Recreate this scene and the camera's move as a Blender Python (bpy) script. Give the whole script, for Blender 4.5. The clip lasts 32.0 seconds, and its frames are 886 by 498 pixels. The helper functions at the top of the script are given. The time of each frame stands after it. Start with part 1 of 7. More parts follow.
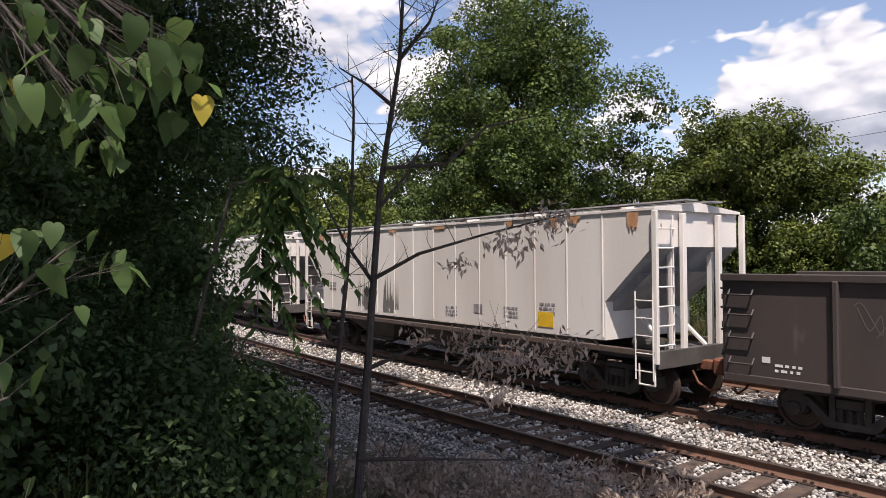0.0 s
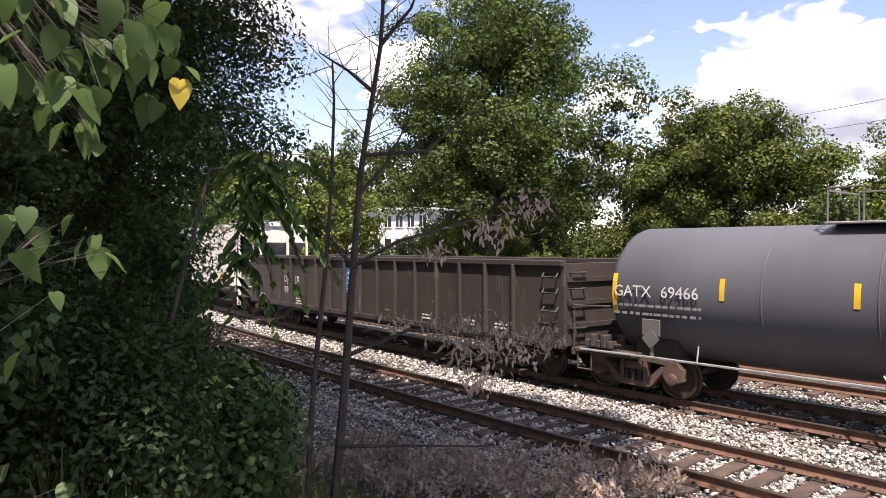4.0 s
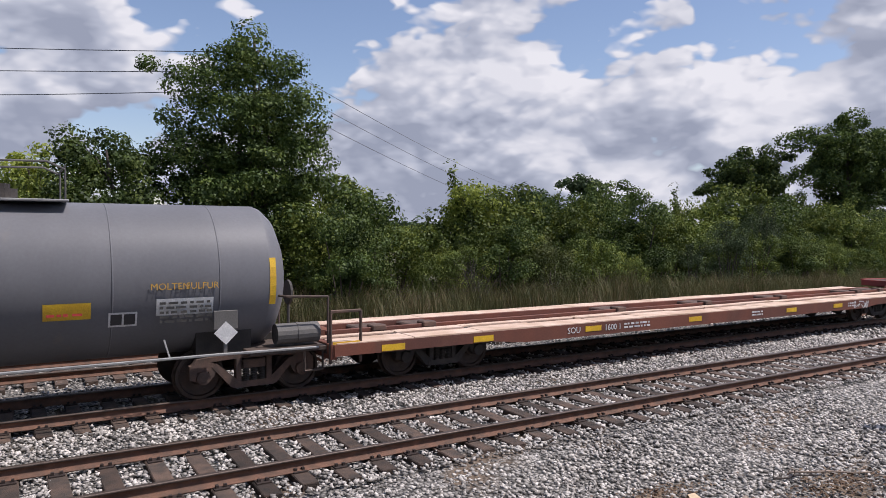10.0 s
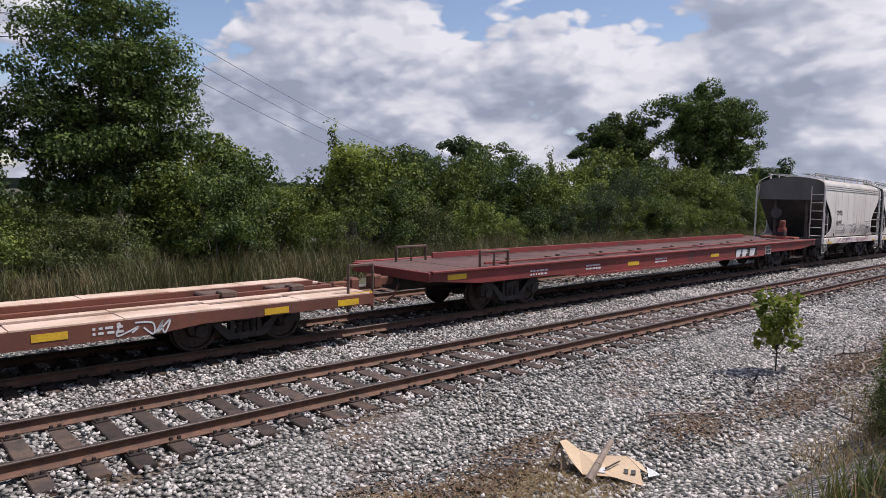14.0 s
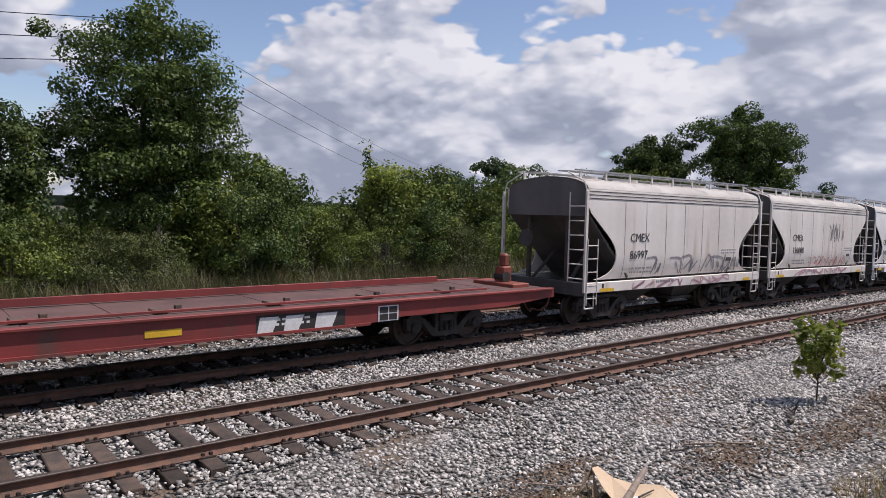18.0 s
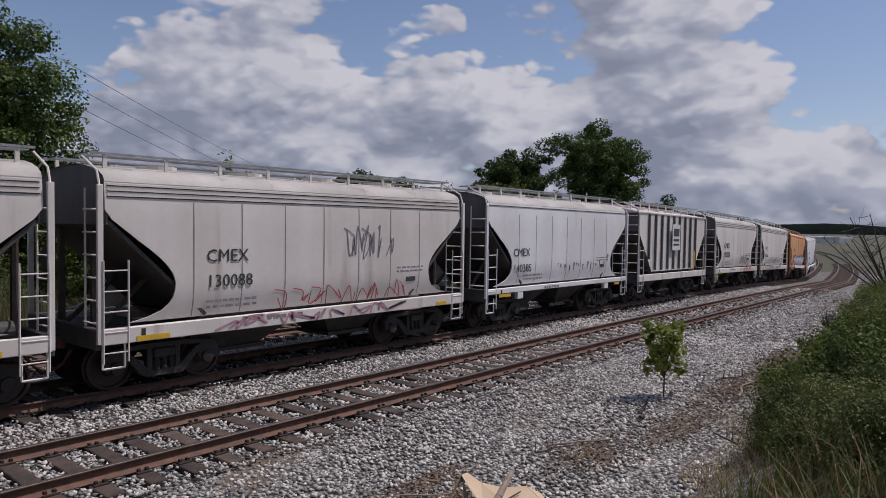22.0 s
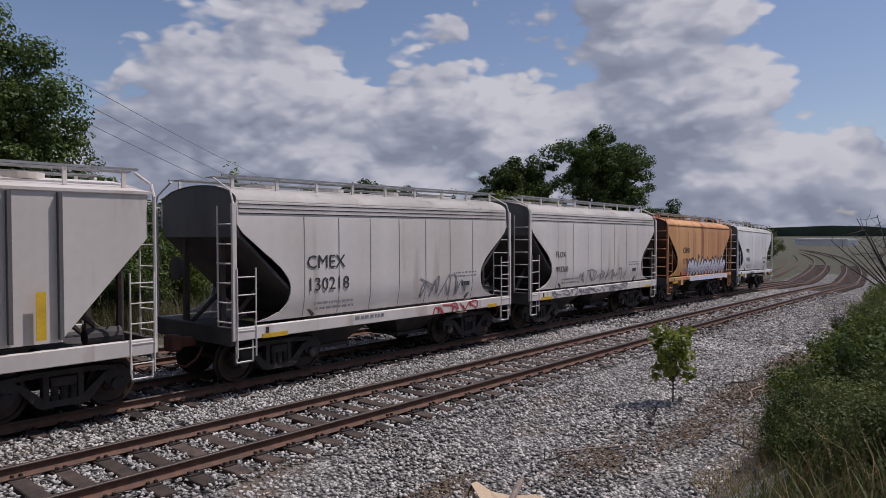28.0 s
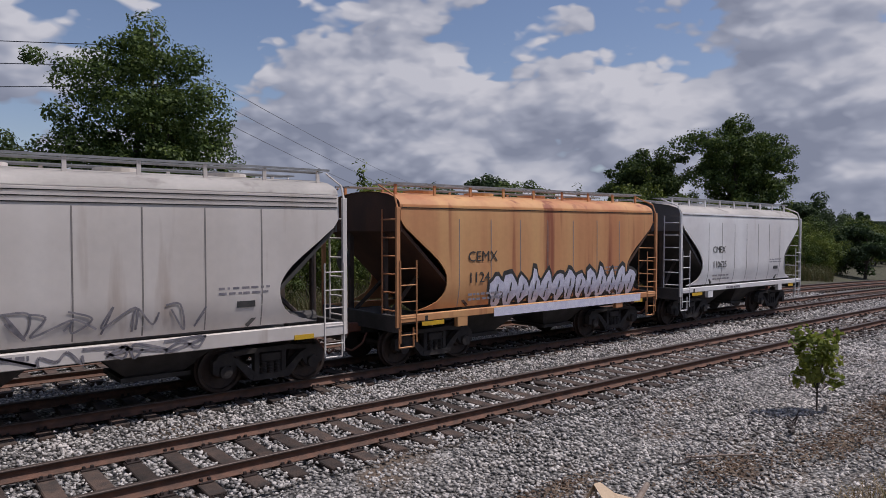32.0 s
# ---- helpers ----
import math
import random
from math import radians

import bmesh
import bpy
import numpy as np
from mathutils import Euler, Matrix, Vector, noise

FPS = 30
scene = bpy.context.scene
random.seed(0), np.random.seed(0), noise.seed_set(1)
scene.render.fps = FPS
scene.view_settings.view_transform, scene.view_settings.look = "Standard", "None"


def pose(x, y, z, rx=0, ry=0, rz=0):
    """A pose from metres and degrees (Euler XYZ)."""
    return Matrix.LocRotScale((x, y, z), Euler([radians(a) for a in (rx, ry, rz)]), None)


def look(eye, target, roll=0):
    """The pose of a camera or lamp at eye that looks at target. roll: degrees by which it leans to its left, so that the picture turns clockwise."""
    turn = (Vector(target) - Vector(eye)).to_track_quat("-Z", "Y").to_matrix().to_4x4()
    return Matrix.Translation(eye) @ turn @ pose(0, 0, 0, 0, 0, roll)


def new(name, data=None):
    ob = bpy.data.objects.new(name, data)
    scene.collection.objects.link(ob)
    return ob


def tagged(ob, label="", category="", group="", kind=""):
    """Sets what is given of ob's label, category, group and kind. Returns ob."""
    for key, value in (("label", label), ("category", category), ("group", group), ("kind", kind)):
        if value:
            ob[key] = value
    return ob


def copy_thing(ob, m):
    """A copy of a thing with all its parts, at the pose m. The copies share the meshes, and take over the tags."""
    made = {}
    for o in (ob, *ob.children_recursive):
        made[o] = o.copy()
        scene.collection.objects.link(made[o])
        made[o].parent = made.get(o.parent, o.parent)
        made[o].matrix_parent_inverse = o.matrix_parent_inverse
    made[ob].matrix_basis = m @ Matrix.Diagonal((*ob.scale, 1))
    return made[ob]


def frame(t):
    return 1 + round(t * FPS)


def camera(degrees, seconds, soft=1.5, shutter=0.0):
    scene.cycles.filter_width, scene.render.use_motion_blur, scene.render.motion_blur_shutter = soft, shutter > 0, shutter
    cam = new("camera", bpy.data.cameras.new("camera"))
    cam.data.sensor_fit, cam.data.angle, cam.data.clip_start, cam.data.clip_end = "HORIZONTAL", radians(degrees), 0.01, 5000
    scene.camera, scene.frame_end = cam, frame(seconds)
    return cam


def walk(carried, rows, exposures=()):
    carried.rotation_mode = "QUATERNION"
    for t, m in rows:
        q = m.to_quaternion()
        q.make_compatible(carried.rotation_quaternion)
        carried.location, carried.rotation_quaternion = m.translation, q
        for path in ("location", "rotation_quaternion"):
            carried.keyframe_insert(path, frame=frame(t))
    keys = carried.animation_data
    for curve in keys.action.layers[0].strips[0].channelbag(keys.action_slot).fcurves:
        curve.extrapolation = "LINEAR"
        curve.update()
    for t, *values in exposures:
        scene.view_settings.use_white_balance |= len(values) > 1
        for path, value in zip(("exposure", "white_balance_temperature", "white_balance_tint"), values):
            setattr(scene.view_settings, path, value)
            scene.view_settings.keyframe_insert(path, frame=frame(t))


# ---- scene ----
from collections import defaultdict

cam = camera(64.98, 32.0, soft=0.65)
EYE = (0.0, -8.63, 3.0)
PATH = [
    (0.0, 90.91, 0.44, 51.00),
    (0.5, 90.66, 0.19, 50.62),
    (1.0, 90.37, 0.47, 50.27),
    (1.5, 90.18, 0.31, 49.96),
    (2.0, 90.15, 0.37, 49.76),
    (2.5, 90.14, 0.30, 49.61),
    (3.0, 90.07, 0.14, 49.56),
    (3.5, 89.94, 0.06, 49.48),
    (5.5, 89.79, -0.41, 47.22),
    (6.0, 89.81, -0.80, 44.73),
    (6.5, 89.94, -0.34, 39.05),
    (7.0, 89.80, -0.87, 30.46),
    (7.5, 89.77, -1.00, 21.34),
    (8.0, 89.77, -0.91, 12.49),
    (8.5, 89.70, -0.96, 1.30),
    (9.0, 89.46, 0.26, -12.66),
    (9.5, 89.04, -0.49, -24.88),
    (10.0, 88.32, -0.35, -31.63),
    (10.5, 87.50, 0.21, -35.26),
    (11.0, 86.67, 0.17, -37.33),
    (11.5, 86.10, 0.28, -38.77),
    (12.0, 85.80, 0.19, -40.03),
    (12.5, 85.71, -0.29, -41.00),
    (13.0, 85.56, -0.26, -41.47),
    (13.5, 85.37, -0.35, -41.69),
    (14.0, 85.20, -0.60, -41.33),
    (14.5, 85.14, -0.57, -40.74),
    (15.0, 85.12, -0.28, -39.85),
    (15.5, 85.10, 0.03, -37.50),
    (17.5, 86.43, -0.70, -35.18),
    (18.0, 86.90, -1.21, -38.61),
    (18.5, 87.41, -1.33, -41.31),
    (19.0, 87.63, -1.43, -43.12),
    (19.5, 87.84, -1.52, -44.75),
    (20.0, 88.02, -1.06, -46.34),
    (20.5, 88.28, -0.49, -47.61),
    (21.0, 88.31, -0.59, -48.47),
    (21.5, 88.19, -0.65, -49.11),
    (22.0, 88.08, -0.72, -49.53),
    (22.5, 88.13, -0.68, -49.79),
    (23.0, 88.29, -0.59, -50.07),
    (23.5, 88.24, -0.64, -50.09),
    (24.0, 88.04, -0.58, -49.95),
    (24.5, 87.97, -0.45, -49.78),
    (25.0, 88.09, -0.39, -49.66),
    (25.5, 88.40, -0.07, -49.58),
    (27.5, 88.54, 0.05, -49.14),
    (28.0, 88.76, 0.19, -49.08),
    (28.5, 88.95, 0.12, -49.06),
    (29.0, 88.96, 0.02, -49.03),
    (29.5, 88.81, -0.03, -48.82),
    (30.0, 88.68, -0.05, -48.52),
    (30.5, 88.63, 0.16, -47.93),
    (31.0, 88.61, 0.22, -46.34),
    (31.5, 88.47, 0.37, -43.31),
    (32.0, 88.37, 0.08, -39.02),
]
walk(cam, [(t, pose(*EYE, rx, ry, rz)) for t, rx, ry, rz in PATH],
     exposures=[(0.0, 0.6, 6750, 17), (1.0, 0.85, 6950, 19), (2.0, 1.05, 7050, 20), (3.5, 1.13, 7050, 20), (5.5, 1.05, 6900, 20), (6.2, 0.9, 6700, 19), (7.0, 0.62, 6450, 18), (8.0, 0.35, 6350, 17), (9.0, 0.15, 6300, 17), (10.0, 0.15, 6300, 16), (14.0, 0.10, 6300, 16), (18.0, 0.12, 6280, 16), (19.0, -0.08, 6250, 16), (20.0, -0.25, 6230, 16), (21.0, -0.36, 6200, 17), (25.0, -0.46, 6150, 17), (32.0, -0.44, 6150, 17)])

# ---- world, sun ----
SUN_DIR = Vector((0.38, -0.28, 0.88)).normalized()
world = bpy.data.worlds.new("sky")
scene.world = world
world.use_nodes = True
wn, wl = world.node_tree.nodes, world.node_tree.links
wn.clear()


def wnode(kind, **kw):
    n = wn.new(kind)
    for k, v in kw.items():
        if k == "op":
            n.operation = v
        elif k == "ins":
            for i, x in v.items():
                n.inputs[i].default_value = x
    return n


w_out = wnode("ShaderNodeOutputWorld")
w_bg = wnode("ShaderNodeBackground", ins={1: 1.0})
w_sky = wn.new("ShaderNodeTexSky")
w_sky.sky_type = "NISHITA"
w_sky.sun_disc = False
w_sky.sun_elevation = math.asin(SUN_DIR.z)
w_sky.sun_rotation = math.atan2(SUN_DIR.x, SUN_DIR.y)
w_sky.air_density, w_sky.dust_density = 1.0, 0.6
w_tint = wnode("ShaderNodeMix")
w_tint.data_type = "RGBA"
w_tint.blend_type = "MULTIPLY"
w_tint.inputs[0].default_value = 1.0
w_tint.inputs[7].default_value = (0.118, 0.112, 0.112, 1)
wl.new(w_sky.outputs[0], w_tint.inputs[6])
w_co = wn.new("ShaderNodeTexCoord")
w_sep = wn.new("ShaderNodeSeparateXYZ")
wl.new(w_co.outputs["Generated"], w_sep.inputs[0])
w_com = wn.new("ShaderNodeCombineXYZ")
w_z2 = wnode("ShaderNodeMath", op="MULTIPLY", ins={1: 1.9})
wl.new(w_sep.outputs[2], w_z2.inputs[0])
wl.new(w_sep.outputs[0], w_com.inputs[0])
wl.new(w_sep.outputs[1], w_com.inputs[1])
wl.new(w_z2.outputs[0], w_com.inputs[2])


def sky_way(az, el):
    """Direction at az degrees left of north (+y) and el degrees up."""
    a, b = radians(az), radians(el)
    return (-math.sin(a) * math.cos(b), math.cos(a) * math.cos(b), math.sin(b))


def lobe(az, el, width, weight, base):
    """A broad clearing (weight below 0) or bank of cloud, added to base."""
    d = wnode("ShaderNodeVectorMath", op="DOT_PRODUCT", ins={1: sky_way(az, el)})
    wl.new(w_co.outputs["Generated"], d.inputs[0])
    m = wnode("ShaderNodeMapRange", ins={1: math.cos(radians(width)), 2: 1.0, 3: 0.0, 4: weight})
    m.interpolation_type = "SMOOTHSTEP"
    wl.new(d.outputs["Value"], m.inputs[0])
    a = wnode("ShaderNodeMath", op="ADD")
    wl.new(m.outputs[0], a.inputs[0])
    wl.new(base, a.inputs[1])
    return a.outputs[0]


# clear stretches and banks of the partly clouded sky
w_low = wnode("ShaderNodeMapRange", ins={1: 0.03, 2: 0.17, 3: 0.17, 4: 0.035})
wl.new(w_sep.outputs[2], w_low.inputs[0])
w_bias = w_low.outputs[0]
for az_, el_, width_, weight_ in ((34, 20, 8, -0.13), (11, 7, 5, -0.07), (-13, 20, 10, -0.15), (-25, 16, 10, -0.15), (-84, 14, 10, -0.13),
                                  (22, 11, 9, 0.10), (1, 11, 10, 0.10), (52, 12, 14, 0.08), (-30, 6, 14, 0.11), (-46, 13, 18, 0.15), (-47, 6, 7, 0.10), (-66, 11, 16, 0.14)):
    w_bias = lobe(az_, el_, width_, weight_, w_bias)


def puffs(vec, scale, weight, base):
    """Rounded heaps with creases between them, added to base."""
    n = wn.new("ShaderNodeTexVoronoi")
    n.feature = "SMOOTH_F1"
    n.inputs["Scale"].default_value, n.inputs["Smoothness"].default_value = scale, 0.35
    wl.new(vec, n.inputs["Vector"])
    s = wnode("ShaderNodeMath", op="SUBTRACT", ins={0: 0.42})
    wl.new(n.outputs["Distance"], s.inputs[1])
    m = wnode("ShaderNodeMath", op="MULTIPLY_ADD", ins={1: weight})
    wl.new(s.outputs[0], m.inputs[0])
    wl.new(base, m.inputs[2])
    return m.outputs[0]


def cloud_density(shift, fine):
    """Cloud density over the dome, moved by shift: cumulus heaps with billowed edges."""
    off = wnode("ShaderNodeVectorMath", op="ADD", ins={1: shift})
    wl.new(w_com.outputs[0], off.inputs[0])
    warp = wnode("ShaderNodeTexNoise", ins={"Scale": 9.0, "Detail": 3.0, "Roughness": 0.6})
    wl.new(off.outputs[0], warp.inputs["Vector"])
    bent = wnode("ShaderNodeVectorMath", op="MULTIPLY_ADD", ins={1: (0.10, 0.10, 0.10)})
    wl.new(warp.outputs["Color"], bent.inputs[0])
    wl.new(off.outputs[0], bent.inputs[2])
    n1 = wnode("ShaderNodeTexNoise", ins={"Scale": 3.4, "Detail": 4.0, "Roughness": 0.55, "Distortion": 0.15})
    wl.new(off.outputs[0], n1.inputs["Vector"])
    a = wnode("ShaderNodeMath", op="ADD")
    wl.new(n1.outputs[0], a.inputs[0])
    wl.new(w_bias, a.inputs[1])
    d = puffs(bent.outputs[0], 6.5, 0.26, a.outputs[0])
    d = puffs(bent.outputs[0], 15.0, 0.17, d)
    return puffs(bent.outputs[0], 38.0, 0.10, d) if fine else d


SKY_SHIFT = (5.3, 2.2, 0.4)
w_d0 = cloud_density(SKY_SHIFT, True)
w_d2 = cloud_density((SKY_SHIFT[0] + 0.008, SKY_SHIFT[1] - 0.006, SKY_SHIFT[2] + 0.034), True)
w_d3 = cloud_density((SKY_SHIFT[0] + 0.02, SKY_SHIFT[1] - 0.015, SKY_SHIFT[2] + 0.11), False)
w_r1 = wn.new("ShaderNodeValToRGB")
w_r1.color_ramp.elements[0].position, w_r1.color_ramp.elements[1].position = 0.525, 0.575
wl.new(w_d0, w_r1.inputs[0])


def sky_diff(a, b, lo, hi):
    q = wnode("ShaderNodeMath", op="SUBTRACT")
    wl.new(a, q.inputs[0])
    wl.new(b, q.inputs[1])
    r = wnode("ShaderNodeMapRange", ins={1: lo, 2: hi})
    wl.new(q.outputs[0], r.inputs[0])
    return r.outputs[0]


# lit where the air above is clearer, on the small heaps and on the large
w_la, w_lb = sky_diff(w_d0, w_d2, -0.07, 0.09), sky_diff(w_d0, w_d3, -0.16, 0.16)
w_half = wnode("ShaderNodeMath", op="MULTIPLY", ins={1: 0.35})
wl.new(w_la, w_half.inputs[0])
w_sum0 = wnode("ShaderNodeMath", op="MULTIPLY_ADD", ins={1: 0.65})
wl.new(w_lb, w_sum0.inputs[0])
wl.new(w_half.outputs[0], w_sum0.inputs[2])
w_core = wnode("ShaderNodeMapRange", ins={1: 0.58, 2: 0.80, 3: 0.16, 4: -0.10})
wl.new(w_d0, w_core.inputs[0])
w_sum = wnode("ShaderNodeMath", op="ADD")
wl.new(w_sum0.outputs[0], w_sum.inputs[0])
wl.new(w_core.outputs[0], w_sum.inputs[1])
w_r2 = wn.new("ShaderNodeValToRGB")
e = w_r2.color_ramp.elements
e[0].position, e[0].color = 0.14, (0.29, 0.32, 0.395, 1)
e[1].position, e[1].color = 0.98, (0.74, 0.74, 0.755, 1)
mid = e.new(0.50)
mid.color = (0.43, 0.46, 0.53, 1)
wl.new(w_sum.outputs[0], w_r2.inputs[0])
w_mix = wn.new("ShaderNodeMix")
w_mix.data_type = "RGBA"
wl.new(w_r1.outputs[0], w_mix.inputs[0])
wl.new(w_tint.outputs[2], w_mix.inputs[6])
wl.new(w_r2.outputs[0], w_mix.inputs[7])
wl.new(w_mix.outputs[2], w_bg.inputs[0])
wl.new(w_bg.outputs[0], w_out.inputs[0])

sun_data = bpy.data.lights.new("sun", "SUN")
sun_data.energy, sun_data.angle, sun_data.color = 4.2, radians(0.53), (1.0, 0.95, 0.87)
sun = new("sun", sun_data)
sun.matrix_world = look(SUN_DIR * 100, (0, 0, 0))


# ---- materials ----
def mat(name, c1, c2=None, rough=0.7, metal=0.0, scale=3.0, fine=40.0, bump=0.15, streak=0.0, island=0.0, dirt=None, rand=0.0, vary=0.28):
    """Two-scale varied surface: c1 to c2 by broad noise, fine grain in value and relief, optional vertical streaks, per-piece variation."""
    c2 = c2 or tuple(0.75 * v for v in c1)
    m = bpy.data.materials.new(name)
    m.use_nodes = True
    nt = m.node_tree
    n, l = nt.nodes, nt.links
    b = n["Principled BSDF"]
    co = n.new("ShaderNodeTexCoord")
    vec = co.outputs["Object"]
    if rand:
        info = n.new("ShaderNodeObjectInfo")
        mul = n.new("ShaderNodeMath")
        mul.operation = "MULTIPLY"
        mul.inputs[1].default_value = 57.0
        l.new(info.outputs["Random"], mul.inputs[0])
        add = n.new("ShaderNodeVectorMath")
        l.new(vec, add.inputs[0])
        l.new(mul.outputs[0], add.inputs[1])
        vec = add.outputs[0]
    big = n.new("ShaderNodeTexNoise")
    big.inputs["Scale"].default_value, big.inputs["Detail"].default_value = scale, 5
    src = vec
    if streak:
        mp = n.new("ShaderNodeMapping")
        mp.inputs["Scale"].default_value = (1.0, 1.0, 1.0 / streak)
        l.new(vec, mp.inputs[0])
        src = mp.outputs[0]
    l.new(src, big.inputs["Vector"])
    ramp = n.new("ShaderNodeValToRGB")
    ramp.color_ramp.elements[0].position, ramp.color_ramp.elements[1].position = 0.35, 0.65
    ramp.color_ramp.elements[0].color, ramp.color_ramp.elements[1].color = (*c1, 1), (*c2, 1)
    l.new(big.outputs[0], ramp.inputs[0])
    col = ramp.outputs[0]
    if dirt:
        dn = n.new("ShaderNodeTexNoise")
        dn.inputs["Scale"].default_value, dn.inputs["Detail"].default_value = scale * 2.3, 8
        l.new(src, dn.inputs["Vector"])
        dr = n.new("ShaderNodeValToRGB")
        dr.color_ramp.elements[0].position, dr.color_ramp.elements[1].position = dirt[1], dirt[1] + 0.12
        l.new(dn.outputs[0], dr.inputs[0])
        mx = n.new("ShaderNodeMix")
        mx.data_type = "RGBA"
        l.new(dr.outputs[0], mx.inputs[0])
        l.new(col, mx.inputs[6])
        mx.inputs[7].default_value = (*dirt[0], 1)
        col = mx.outputs[2]
    sm = n.new("ShaderNodeTexNoise")
    sm.inputs["Scale"].default_value, sm.inputs["Detail"].default_value = fine, 4
    l.new(vec, sm.inputs["Vector"])
    hsv = n.new("ShaderNodeHueSaturation")
    mr = n.new("ShaderNodeMapRange")
    mr.inputs[3].default_value, mr.inputs[4].default_value = 1 - vary, 1 + vary
    if island:
        geo = n.new("ShaderNodeNewGeometry")
        l.new(geo.outputs["Random Per Island"], mr.inputs[0])
        mr.inputs[3].default_value, mr.inputs[4].default_value = 1 - island, 1 + island
    elif rand:
        l.new(info.outputs["Random"], mr.inputs[0])
        mr.inputs[3].default_value, mr.inputs[4].default_value = 1 - rand, 1 + rand
    else:
        l.new(sm.outputs[0], mr.inputs[0])
    l.new(mr.outputs[0], hsv.inputs["Value"])
    l.new(col, hsv.inputs["Color"])
    l.new(hsv.outputs[0], b.inputs["Base Color"])
    b.inputs["Roughness"].default_value, b.inputs["Metallic"].default_value = rough, metal
    if bump:
        bp = n.new("ShaderNodeBump")
        bp.inputs["Strength"].default_value, bp.inputs["Distance"].default_value = bump, 0.02
        l.new(sm.outputs[0], bp.inputs["Height"])
        l.new(bp.outputs[0], b.inputs["Normal"])
    return m


def leaf_mat(name, c1, c2, c3, through_light=0.3):
    """Leaves: colour by piece, part of the light passes through."""
    m = bpy.data.materials.new(name)
    m.use_nodes = True
    n, l = m.node_tree.nodes, m.node_tree.links
    n.clear()
    geo = n.new("ShaderNodeNewGeometry")
    ramp = n.new("ShaderNodeValToRGB")
    el = ramp.color_ramp.elements
    el[0].color, el[1].color = (*c1, 1), (*c3, 1)
    el.new(0.55).color = (*c2, 1)
    sprays = n.new("ShaderNodeTexNoise")
    sprays.inputs["Scale"].default_value, sprays.inputs["Detail"].default_value = 1.3, 3
    l.new(geo.outputs["Position"], sprays.inputs["Vector"])
    wide = n.new("ShaderNodeMapRange")
    wide.inputs[1].default_value, wide.inputs[2].default_value = 0.32, 0.68
    wide.inputs[3].default_value, wide.inputs[4].default_value = -0.08, 0.62
    l.new(sprays.outputs[0], wide.inputs[0])
    both = n.new("ShaderNodeMath")
    both.operation = "MULTIPLY_ADD"
    both.inputs[1].default_value = 0.45
    l.new(geo.outputs["Random Per Island"], both.inputs[0])
    l.new(wide.outputs[0], both.inputs[2])
    l.new(both.outputs[0], ramp.inputs[0])
    info = n.new("ShaderNodeObjectInfo")
    hsv = n.new("ShaderNodeHueSaturation")
    mr = n.new("ShaderNodeMapRange")
    mr.inputs[3].default_value, mr.inputs[4].default_value = 0.75, 1.25
    l.new(info.outputs["Random"], mr.inputs[0])
    l.new(mr.outputs[0], hsv.inputs["Value"])
    l.new(ramp.outputs[0], hsv.inputs["Color"])
    d = n.new("ShaderNodeBsdfDiffuse")
    tr = n.new("ShaderNodeBsdfTranslucent")
    g = n.new("ShaderNodeBsdfGlossy")
    g.inputs["Roughness"].default_value = 0.55
    g.inputs["Color"].default_value = (0.6, 0.65, 0.6, 1)
    l.new(hsv.outputs[0], d.inputs[0])
    l.new(hsv.outputs[0], tr.inputs[0])
    m1, m2 = n.new("ShaderNodeMixShader"), n.new("ShaderNodeMixShader")
    m1.inputs[0].default_value, m2.inputs[0].default_value = through_light, 0.03
    l.new(d.outputs[0], m1.inputs[1])
    l.new(tr.outputs[0], m1.inputs[2])
    l.new(m1.outputs[0], m2.inputs[1])
    l.new(g.outputs[0], m2.inputs[2])
    o = n.new("ShaderNodeOutputMaterial")
    l.new(m2.outputs[0], o.inputs[0])
    return m


M_RAIL = mat("rail_steel", (0.20, 0.10, 0.065), (0.12, 0.07, 0.05), rough=0.75, metal=0.2, scale=6, fine=90, bump=0.3)
M_HEAD = mat("rail_head", (0.085, 0.062, 0.052), (0.12, 0.09, 0.075), rough=0.5, metal=0.5, scale=8)
M_TIE = mat("old_tie_wood", (0.098, 0.064, 0.048), (0.042, 0.033, 0.028), rough=0.95, scale=4, fine=60, bump=0.8, rand=0.5)
M_SPIKE = mat("spike_rust", (0.035, 0.022, 0.018), rough=0.85, scale=20)
M_STONE = mat("ballast_stone", (0.44, 0.405, 0.375), (0.32, 0.297, 0.278), rough=0.9, scale=1.2, fine=60, bump=0.3, island=0.72)
M_WHITE = mat("hopper_paint", (0.74, 0.68, 0.63), (0.63, 0.565, 0.51), rough=0.55, scale=0.7, fine=7, bump=0.02, streak=9, dirt=((0.46, 0.37, 0.31), 0.60), vary=0.07)
M_COOL = mat("pale_grey_paint", (0.80, 0.775, 0.76), (0.69, 0.65, 0.635), rough=0.5, scale=0.6, fine=7, bump=0.02, streak=6, dirt=((0.52, 0.42, 0.38), 0.62), vary=0.07)
M_BRIGHT = mat("white_paint", (0.74, 0.70, 0.66), (0.62, 0.57, 0.53), rough=0.6, scale=0.6, fine=25, bump=0.03, streak=6, dirt=((0.36, 0.20, 0.12), 0.66), vary=0.07)
M_ORANGE = mat("faded_orange_paint", (0.66, 0.36, 0.15), (0.50, 0.20, 0.085), rough=0.7, scale=1.0, fine=9, bump=0.03, streak=14, dirt=((0.30, 0.095, 0.045), 0.57), vary=0.08)
# Dark steel; underside shade of the cars is part of its colour.
M_SHADE = mat("dark_steel", (0.055, 0.05, 0.047), (0.09, 0.08, 0.075), rough=0.8, scale=2)
